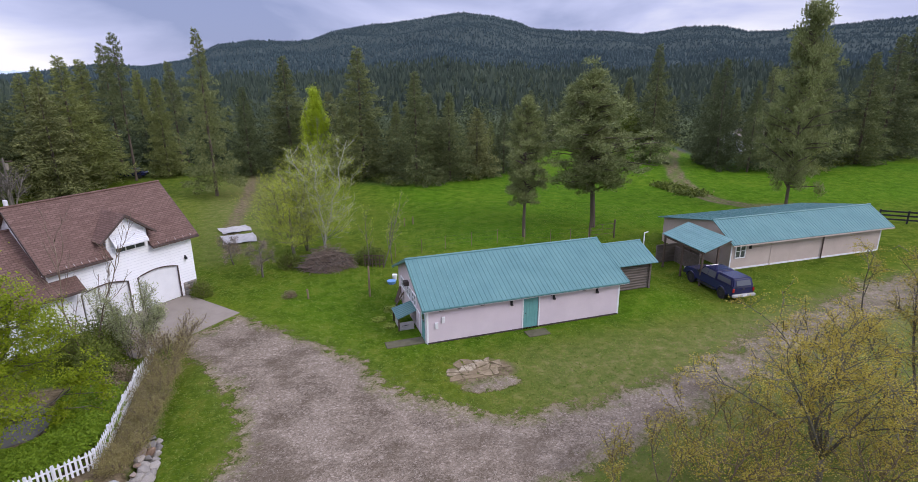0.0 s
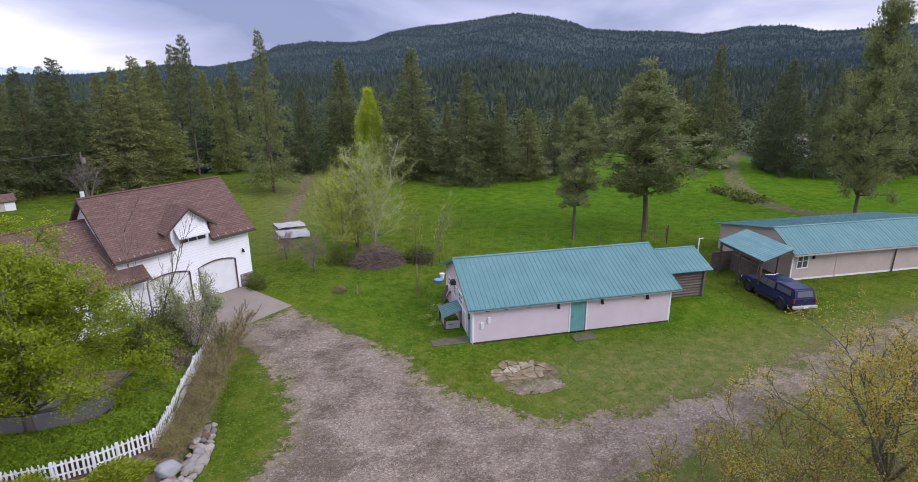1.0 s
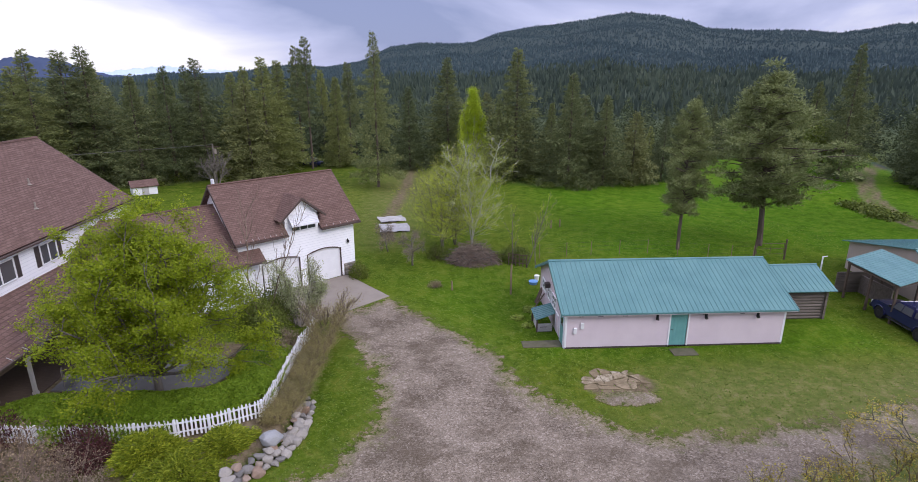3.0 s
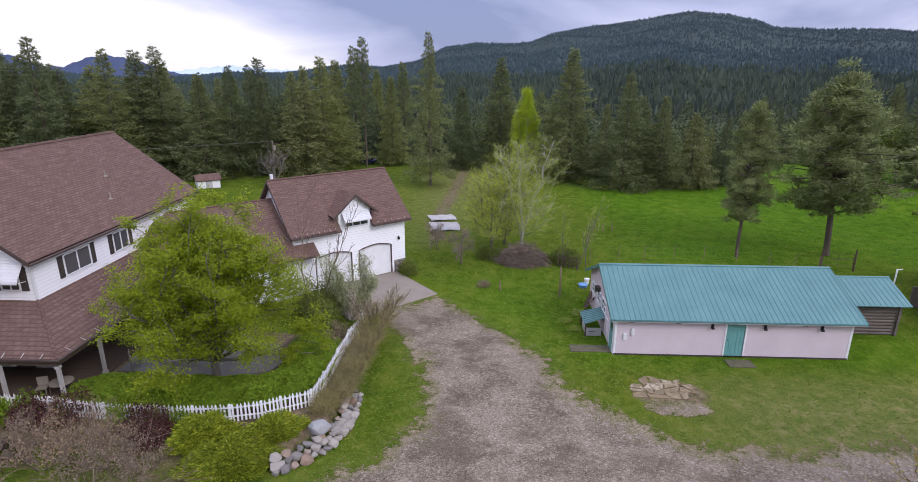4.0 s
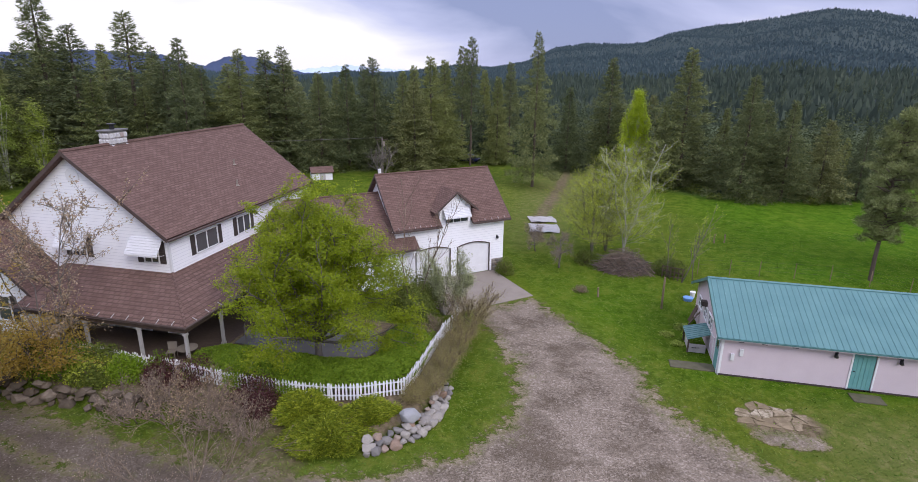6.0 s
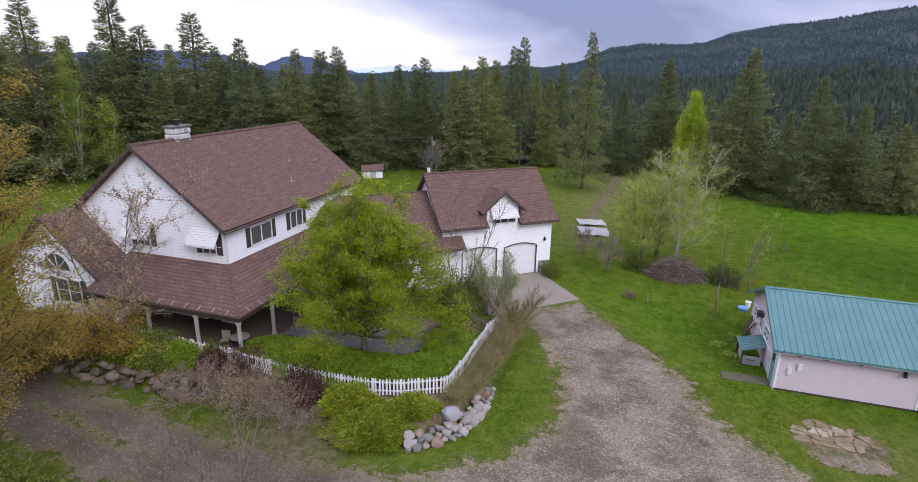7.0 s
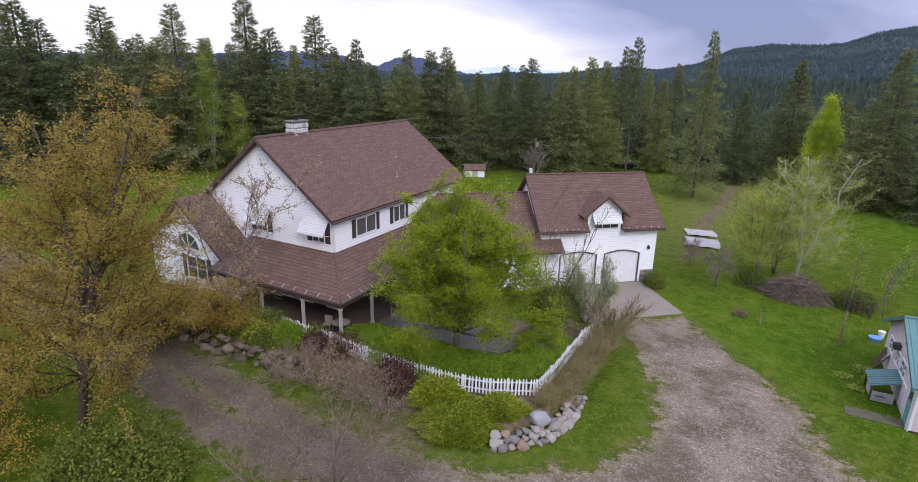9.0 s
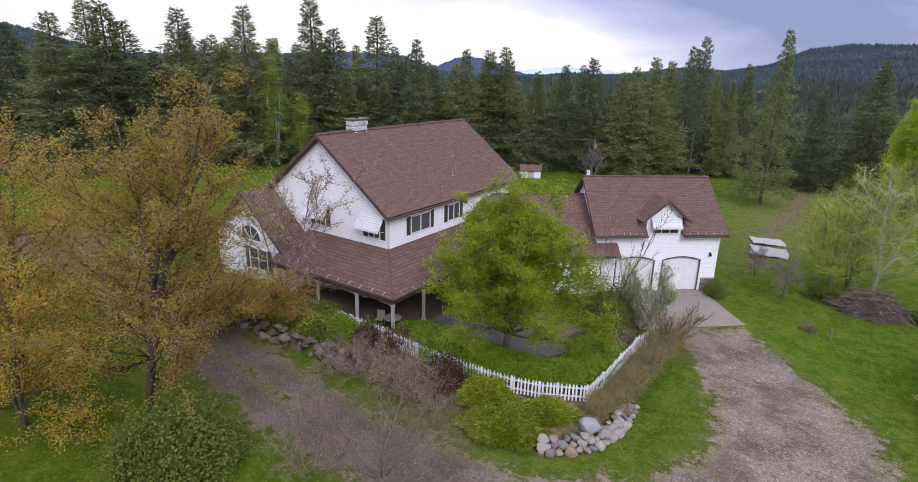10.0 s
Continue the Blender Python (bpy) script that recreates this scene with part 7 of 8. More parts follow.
    leafy("apple_tree", -11.2, 18.5, 72, 2.6, "small apple tree with pinkish-brown buds on the lawn", "tree", "greybark", "catkin", 1, (8, 6, 5), 0.55, 1.0, 0.0, 0.55, 3200, 0.028, 0.07, 0.10)
    leafy("bare_tree", -17.6, 3.4, 73, 9.0, "slim bare tree in front of the link wing", "tree", "twig", "straw", 2, (8, 5), 0.8, 0.45, 0.10, 0.4, 0, 0.03, 0.05, 0.05, 0, 0.15)
    leafy("bare_tree", -36.5, 48.0, 74, 5.2, "grey leafless tree behind the garage", "tree", "greybark", "straw", 4, (8, 6, 4), 0.6, 0.6, 0.05, 0.5, 0, 0.03, 0.12, 0.05, 0, 0.4)
    crown_tree("lime_aspen", -1.0, 57.0, 75, 13.0, 1.0, 3.7, 6.2, "narrow lime green aspen at the forest edge", "palebark", "lime", 420, 80, 0.085, 0.32, 0.14, 0.86)
    crown_tree("lime_aspen", -79.0, 27.2, 76, 16.0, 1.0, 3.2, 7.6, "tall fresh green aspen at the forest edge", "palebark", "fresh", 230, 90, 0.095, 0.42, 0.16, 0.75)
    crown_tree("lime_aspen", -77.5, 31.0, 77, 11.0, 0.8, 2.4, 5.0, "fresh green aspen at the forest edge", "palebark", "fresh", 150, 80, 0.095, 0.40, 0.14, 0.65)
    crown_tree("oak_tree", 47.4, 47.5, 78, 8.0, 1.0, 2.8, 3.2, "dark green broadleaf tree beside the field lane", "greybark", "shrub", 120, 50, 0.16, 0.5, 0.16)


def build_shrubs():
    mound("leafy_bush", -26.4, -19.0, 80, 2.9, 2.6, 2.5, "large dark green leafy bush beside the lane", "shrub", 16000, 0.066)
    mound("juniper", -17.3, -9.9, 81, 2.0, 1.35, 0.85, "low spreading yellow-green juniper", "juniper", 26000, 0.06, 10, sprays=0.105)
    mound("juniper", -18.7, -9.0, 82, 1.45, 1.1, 0.95, "low spreading yellow-green juniper", "juniper", 20000, 0.06, 0, sprays=0.105)
    mound("juniper", -16.0, -8.5, 83, 1.3, 0.9, 0.75, "low olive green juniper by the boulders", "juniper", 13000, 0.06, 40, sprays=0.10)
    for k, (x, y, r, h) in enumerate(((-21.3, -8.6, 1.2, 1.25), (-20.6, -9.3, 0.8, 0.9), (-25.2, -7.9, 1.3, 1.3), (-26.8, -8.1, 1.0, 1.1))):
        mound("barberry", x, y, 85 + k, r, r * 0.8, h, "burgundy barberry shrub outside the fence", "wine", 2400, 0.05, 30 * k, "redtwig", group="barberry shrubs")
    for k, (x, y, h) in enumerate(((-21.9, -10.2, 2.0), (-23.2, -9.9, 2.2), (-24.6, -10.3, 2.3), (-26.0, -10.6, 2.1), (-20.5, -10.3, 1.6))):
        leafy("twiggy_shrub", x, y, 90 + k, h, "twiggy pinkish-brown shrub just coming into leaf", "shrub", "redtwig", "catkin", 9, (6, 4), 0.7, 0.55, 0.04, 0.5, 1900, 0.034, 0.030, 0.10, 0, 0.8, "twiggy shrubs")
    leafy("bare_shrub", -19.7, -15.0, 100, 4.6, "bare pinkish-brown shrub with tiny buds beside the lane", "shrub", "twig", "catkin", 7, (6, 4), 0.72, 0.6, 0.02, 0.52, 1500, 0.026, 0.035, 0.08, 0, 0.7)
    leafy("bare_shrub", -21.6, -16.6, 101, 2.8, "bare pinkish-brown shrub with tiny buds beside the lane", "shrub", "twig", "catkin", 6, (6, 5), 0.72, 0.55, 0.03, 0.5, 1600, 0.022, 0.03, 0.08, 0, 0.7)
    for k, (x, y, h) in enumerate(((-13.8, -2.2, 1.15), (-13.7, -0.9, 1.3), (-13.6, 0.5, 1.5), (-13.6, 1.9, 2.0), (-13.8, 3.2, 2.4), (-13.8, -3.5, 1.0), (-13.8, -4.7, 0.95), (-13.9, -5.8, 0.85), (-14.3, -6.7, 0.6))):
        leafy("twiggy_shrub", x, y, 404 + k, h, "brown twiggy shrub hugging the picket fence", "shrub", "twig", "brownleaf", 13, (8, 5), 0.80, 0.35, 0.09, 0.36, 6200, 0.026, 0.011, 0.16, 0, 0.72, "fence shrubs")
    for k, (x, y, r, h) in enumerate(((-17.2, 3.2, 1.3, 2.3), (-18.6, 4.4, 1.4, 2.6), (-16.7, 1.5, 1.15, 2.1), (-17.0, 5.0, 1.2, 2.6), (-16.4, 0.1, 0.8, 1.3))):
        mound("leafy_bush", x, y, 112 + k, r, r, h, "dark green garden bush behind the fence", "shrub", 4200, 0.06, group="garden bushes")
    for k, (x, y, r, h) in enumerate(((-15.7, -0.9, 0.8, 0.9), (-15.5, -2.4, 0.6, 0.8), (-15.6, 0.6, 0.8, 1.0))):
        mound("dry_shrub", x, y, 118 + k, r, r, h, "dry rust-brown shrub inside the fence", "straw", 1500, 0.05, group="dry shrubs")
    for k, (x, y, r, h) in enumerate(((-1.05, 5.3, 0.45, 0.30), (-0.75, 4.6, 0.35, 0.28), (-1.6, 3.0, 0.35, 0.14), (-2.0, 4.2, 0.4, 0.12))):
        mound("weed_patch", x, y, 170 + k, r, r * 0.8, h, "broad-leaved green weeds beside the shed", "fresh", 500, 0.075, group="shed weeds")
    mound("dry_shrub", -7.2, 9.9, 176, 0.55, 0.5, 0.5, "small dry brown shrub on the lawn", "straw", 700, 0.04)
    mound("conical_bush", -13.0, 12.2, 122, 0.75, 0.75, 1.25, "small dense dark green bush beside the garage", "shrub", 2600, 0.05)
    for k, (x, y, r, h) in enumerate(((-30.0, -8.9, 1.2, 1.2), (-32.3, -8.8, 1.3, 1.5), (-35.0, -8.4, 1.4, 1.6), (-37.6, -8.3, 1.3, 1.4), (-40.5, -8.2, 1.4, 1.5), (-36.3, -10.2, 1.4, 1.3), (-39.5, -10.4, 1.5, 1.6))):
        mound("leafy_bush", x, y, 124 + k, r, r * 0.9, h, "mixed green shrub in front of the house wing", "vine" if k % 2 else "bud", 2600, 0.06, group="front shrubs")
    mound("leafy_bush", -27.2, -7.6, 132, 0.7, 0.6, 1.1, "green climbing shrub on the porch side of the fence", "vine", 1500, 0.06)
    mound("leafy_bush", -22.9, -7.7, 133, 0.75, 0.7, 1.3, "green shrub growing through the picket fence", "vine", 2200, 0.06)
    mound("leafy_bush", -23.6, -6.0, 134, 1.2, 0.9, 1.1, "green shrub inside the picket fence", "vine", 2600, 0.06)
    mound("leafy_bush", -6.9, 16.3, 135, 1.0, 0.9, 1.3, "low dark green bush beneath the aspens", "shrub", 1800, 0.07)
    mound("leafy_bush", -0.6, 15.4, 136, 1.5, 1.0, 1.4, "low dark green bush beneath the aspens", "shrub", 2400, 0.07)
    for k, (x, y, r) in enumerate(((-20.2, -7.9, 0.7), (-18.7, -7.75, 0.55), (-21.3, -7.85, 0.5), (-25.6, -7.5, 0.7))):
        mound("leafy_bush", x, y, 150 + k, r, 0.45, 0.85, "green creeper spilling over the picket fence", "vine", 1500, 0.05, group="fence creepers")
    for k, (x, y, r, h, lf) in enumerate(((-31.6, -8.6, 1.3, 1.7, "vine"), (-30.2, -8.1, 1.1, 1.5, "shrub"), (-28.6, -8.3, 1.0, 1.2, "vine"), (-29.6, -9.3, 0.9, 1.0, "shrub"), (-33.4, -8.5, 1.3, 1.6, "shrub"))):
        mound("leafy_bush", x, y, 160 + k, r, r * 0.85, h, "lush green bush in front of the porch fence", lf, 3600, 0.06, group="porch bushes")
    # ground cover inside the fence
    g = rng(140)
    path = [(-25.2, -6.2), (-22.4, -6.2), (-20.2, -6.2), (-17.7, -6.0), (-16.1, -5.0), (-15.9, -3.2), (-16.4, -1.2)]
    n = 64000
    k = g.integers(len(path) - 1, size=n)
    A, B = np.array(path)[k], np.array(path)[k + 1]
    c = A + (B - A) * g.random((n, 1)) + np.clip(g.normal(0, 0.75, (n, 2)), -1.2, 1.2)
    off = seg_dist(c[:, 0], c[:, 1], path)
    h = 0.78 * np.sqrt(np.clip(1.05 - (off / 1.6) ** 2, 0.02, 1)) * (1 + 0.12 * np.sin(c[:, 0] * 3.1) * np.sin(c[:, 1] * 2.7))
    z = land(c[:, 0], c[:, 1]) + h * g.uniform(0.75, 1.0, n)
    me = leaf_mesh("ground_cover", np.stack([c[:, 0], c[:, 1], z], -1), 0.072, g, "vine", up=1.0)
    tagged(new("ground_cover", me), "thick bright green ground cover along the fence", "ground cover", kind="stuff")
    # undergrowth along the forest edge and the field lane
    cs = []
    for j in range(230):
        az = g.uniform(-62, 76)
        r = np.interp(az, WOOD_AZ, WOOD_R) + g.uniform(-3, 6)
        x, y = EYE[0] - r * math.sin(radians(az)), EYE[1] + r * math.cos(radians(az))
        if abs(x + 10.5) < 4 and 20 < y < 80:
            continue
        s = g.uniform(0.6, 1.8)
        v = g.normal(size=(130, 3))
        v /= np.linalg.norm(v, axis=1)[:, None]
        v[:, 2] = np.abs(v[:, 2])
        cs.append(v * g.random((130, 1)) ** 0.35 * np.array([s * 1.3, s * 1.3, s]) + np.array([x, y, float(land(x, y))]))
    for j in range(26):
        f = 0.2 + 0.6 * j / 26
        x, y = 41.3 + 1.0 * f + g.normal(0, 0.5), 34.5 - 10 * f + g.normal(0, 0.6)
        v = g.normal(size=(130, 3)) * np.array([0.6, 0.7, 0.25])
        v[:, 2] = np.abs(v[:, 2])
        cs.append(v + np.array([x, y, float(land(x, y))]))
    me = leaf_mesh("undergrowth", np.concatenate(cs), 0.17, g, "shrub")
    tagged(new("undergrowth", me), "low green undergrowth along the forest edge", "undergrowth", kind="stuff")


def build_turf():
    """Grass tufts on the yard and loose stones on the gravel."""
    g = rng(150)
    n = 150000
    az = np.radians(g.uniform(-56, 76, n))
    r = 15 + 50 * g.random(n) ** 0.8
    x, y = EYE[0] - r * np.sin(az), EYE[1] + r * np.cos(az)
    d = seg_dist(x, y, DRIVE + DRIVE[:1]) * np.where(inside(x, y, DRIVE), 1, -1)
    garden = (x < -14.2) & (y > -8.5) & (y < 8) & (x > -41)
    inbuild = ((x > -0.1) & (x < 17.4) & (y > -0.1) & (y < 7.4)) | ((x > 25.4) & (x < 41) & (y > 3.9) & (y < 12.5)) | ((x < -28) & (x > -41) & (y > -6) & (y < 12.5))
    uu, vv = -(x + 13.38) * 0.766 - (y - 13.32) * 0.643, -(x + 13.38) * 0.643 + (y - 13.32) * 0.766
    inbuild |= (uu > -0.1) & (uu < 18) & (vv > -6.2) & (vv < 8.2)
    keep = (d < g.uniform(-0.6, 0.5, n)) & ~garden & ~inbuild
    x, y = x[keep], y[keep]
    n = len(x)
    z = land(x, y)
    h = g.uniform(0.02, 0.055, n) * np.where(g.random(n) < 0.05, 1.7, 1.0)
    a = g.uniform(0, 6.28, n)
    w = g.uniform(0.025, 0.06, n)
    p1 = np.stack([x + w * np.cos(a), y + w * np.sin(a), z - 0.01], -1)
    p2 = np.stack([x - w * np.cos(a), y - w * np.sin(a), z - 0.01], -1)
    tip = np.stack([x + g.normal(0, 0.09, n), y + g.normal(0, 0.09, n), z + h], -1)
    me = tri_mesh("grass_tufts", np.stack([p1, p2, tip], 1), "tuft")
    tagged(new("grass_tufts", me), "short green lawn grass tufts", "grass", kind="stuff")
    n = 52000
    x, y = g.uniform(-40, 40, n), g.uniform(-16.5, 7.5, n)
    d = seg_dist(x, y, DRIVE + DRIVE[:1]) * np.where(inside(x, y, DRIVE), 1, -1)
    k = d > g.uniform(-0.3, 0.7, n)
    x, y = x[k], y[k]
    n = len(x)
    z = land(x, y) + 0.03
    s = g.uniform(0.012, 0.04, n)
    a = g.uniform(0, 6.28, n)
    c = [np.stack([x + s * np.cos(a + t), y + s * np.sin(a + t), z], -1) for t in (0, 2.1, 4.2)]
    top = np.stack([x + 0.2 * s, y, z + s * 0.9], -1)
    tr = np.stack([np.stack([c[0], c[1], top], 1), np.stack([c[1], c[2], top], 1), np.stack([c[2], c[0], top], 1)], 1).reshape(-1, 3, 3)
    me = tri_mesh("gravel_stones", tr, "pebble")
    tagged(new("gravel_stones", me), "loose grey and pale gravel stones", "gravel", kind="stuff")


M["tuft"] = foliage("grass_blades", (0.094, 0.164, 0.017), (0.148, 0.226, 0.026), (0.240, 0.270, 0.060), translucent=0.4)
M["pebble"] = foliage("pebbles", (0.12, 0.10, 0.085), (0.21, 0.18, 0.155), (0.36, 0.315, 0.28), rough=0.9, translucent=0)
build_trees()
build_shrubs()
build_turf()

# ---- yard things ----
def on(x, y):
    return float(land(x, y))


def build_fence():
    f = thing("picket_fence", pose(0, 0, 0), "white picket fence round the raised front garden", "fence")
    path = [(-33.2, -7.25), (-28.75, -7.5), (-26.25, -7.62), (-23.6, -7.95), (-21.9, -8.0), (-19.65, -8.0), (-18.1, -7.85), (-16.83, -7.52), (-16.1, -7.12), (-14.93, -6.5), (-14.75, -4.9), (-14.68, -2.6), (-14.6, -0.4), (-14.55, 1.6), (-14.65, 3.6)]
    bm = bmesh.new()
    w, H = 0.041, 0.86
    ring = [(-w, 0, 0), (w, 0, 0), (w, 0, H - 0.10), (0, 0, H), (-w, 0, H - 0.10)]
    solid(bm, ring, (0, 0.02, 0))
    first = part("picket", bm, "white", f)
    pk = first.data
    carry = 0.0
    used = False
    gg = rng(200)
    for (ax, ay), (bx, by) in zip(path, path[1:]):
        L = math.hypot(bx - ax, by - ay)
        ang = math.degrees(math.atan2(by - ay, bx - ax))
        s = carry
        while s < L:
            x, y = ax + (bx - ax) * s / L, ay + (by - ay) * s / L
            ob = first if not used else new("picket", pk)
            used = True
            ob.parent = f
            ob.matrix_basis = pose(x, y, on(x, y) + 0.05 + gg.normal(0, 0.012), gg.normal(0, 1.2), gg.normal(0, 1.2), ang)
            s += 0.168
        carry = s - L
        nx, ny = -(by - ay) / L, (bx - ax) / L
        for zz in (0.28, 0.70):
            a, b = Vector((ax + nx * 0.03, ay + ny * 0.03, on(ax, ay) + zz)), Vector((bx + nx * 0.03, by + ny * 0.03, on(bx, by) + zz))
            part("rail", tubed([a, b], 0.035, sides=4), "white", f)
        part("post", boxed(bx + nx * 0.07 - 0.05, bx + nx * 0.07 + 0.05, by + ny * 0.07 - 0.05, by + ny * 0.07 + 0.05, on(bx, by) - 0.1, on(bx, by) + 0.86, 0.01), "white", f)


def rock_mesh(seed, material="stone", points=17, blunt=0.11):
    """A field stone: the hull of a few scattered points, its edges worn round."""
    g = rng(seed)
    bm = bmesh.new()
    for p in g.normal(size=(points, 3)):
        bm.verts.new(p / np.linalg.norm(p) * g.uniform(0.88, 1.05))
    bmesh.ops.convex_hull(bm, input=bm.verts[:])
    bmesh.ops.dissolve_limit(bm, angle_limit=radians(14), verts=bm.verts[:], edges=bm.edges[:])
    bmesh.ops.bevel(bm, geom=bm.edges[:], offset=blunt, segments=2, profile=0.55, affect='EDGES', clamp_overlap=True)
    bmesh.ops.triangulate(bm, faces=bm.faces[:])
    bmesh.ops.recalc_face_normals(bm, faces=bm.faces[:])
    me = bpy.data.meshes.new("rock")
    for f in bm.faces:
        f.smooth = True
    bm.to_mesh(me)
    bm.free()
    me.materials.append(M[material])
    return me


def build_rocks():
    meshes = [rock_mesh(s, "stone", 15 + s % 5) for s in range(210, 216)]
    dark = [rock_mesh(s, "mossy") for s in (230, 231, 232)]
    g = rng(220)
    path = [(-15.35, -10.45), (-14.4, -9.65), (-13.65, -8.85), (-13.3, -7.9), (-13.1, -6.7), (-13.1, -5.5), (-13.15, -4.4)]
    rows = ((0.0, 0.09, 0.245, 17), (0.22, 0.26, 0.235, 16), (0.44, 0.41, 0.19, 14))
    n = 0
    for off, z, size, count in rows:
        for k in range(count):
            f = (k + 0.35 * (off > 0.1) + g.uniform(-0.15, 0.15) + 0.2) / (count + 0.6) * (len(path) - 1)
            i = min(int(f), len(path) - 2)
            (ax, ay), (bx, by) = path[i], path[i + 1]
            x, y = ax + (bx - ax) * (f - i), ay + (by - ay) * (f - i)
            L = math.hypot(bx - ax, by - ay)
            x, y = x - (by - ay) / L * off, y + (bx - ax) / L * off
            s = size * g.uniform(0.62, 1.38)
            ob = new("boulder", meshes[n % 6])
            n += 1
            ob.matrix_basis = pose(x, y, z, g.uniform(-20, 20), g.uniform(-20, 20), g.uniform(0, 360)) @ Matrix.Diagonal((s * 1.25, s * 1.0, s * 0.82, 1))
            tagged(ob, "rounded pale field boulder in a low retaining wall", "boulder", "retaining boulders")
    ob = new("boulder", rock_mesh(219, "greystone", 40, 0.2))
    ob.matrix_basis = pose(-14.1, -8.25, 0.66, 5, 8, 40) @ Matrix.Diagonal((0.52, 0.40, 0.33, 1))
    tagged(ob, "large smooth grey boulder on top of the retaining wall", "boulder", "retaining boulders")
    for k in range(78):
        f = k / 78
        x = -38.5 + 13.2 * f + g.normal(0, 0.22)
        row = k % 3
        s = g.uniform(0.15, 0.40)
        y = -10.35 + 0.10 * math.sin(f * 9) + 0.22 * row + g.normal(0, 0.09)
        ob = new("wall_stone", dark[k % 3])
        ob.matrix_basis = pose(x, y, 0.10 + 0.24 * row + g.uniform(-0.05, 0.05), g.uniform(-30, 30), g.uniform(-20, 20), g.uniform(0, 360)) @ Matrix.Diagonal((s * 1.2, s, s * 0.75, 1))
        tagged(ob, "dark mossy stone in the old dry wall", "stone", "dry wall stones")
    # flagstones in the grass: neighbours share wobbling corners, with earth joints between
    nx, ny = 6, 4
    cx = [[0.15 + 3.25 * i / nx + 0.44 * (g.random() - 0.5) + 0.16 * math.sin(j * 2.1 + i) for i in range(nx + 1)] for j in range(ny + 1)]
    cy = [[-4.35 + 1.85 * j / ny + 0.36 * (g.random() - 0.5) + 0.14 * math.sin(i * 1.7 + j) for i in range(nx + 1)] for j in range(ny + 1)]
    for j in range(ny):
        for i in range(nx):
            if (i, j) in ((0, 3), (5, 3), (5, 0)):
                continue
            c4 = [(cx[b][a], cy[b][a]) for a, b in ((i, j), (i + 1, j), (i + 1, j + 1), (i, j + 1))]
            mx, my = sum(p[0] for p in c4) / 4, sum(p[1] for p in c4) / 4
            ring = []
            for (ax, ay), (bx, by) in zip(c4, c4[1:] + c4[:1]):
                for f in (0.12, 0.5, 0.88):
                    px, py = ax + (bx - ax) * f + g.normal(0, 0.035), ay + (by - ay) * f + g.normal(0, 0.035)
                    ring.append(((px - mx) * 0.93, (py - my) * 0.93, 0.014))
            ob = part("flagstone", solids(ring, (0, 0, -0.08)), "flag", None)
            ob.location = (mx, my, 0.006 + g.uniform(0, 0.012))
            tagged(ob, "flat buff flagstone set in bare earth", "paving stone", "flagstone patch")


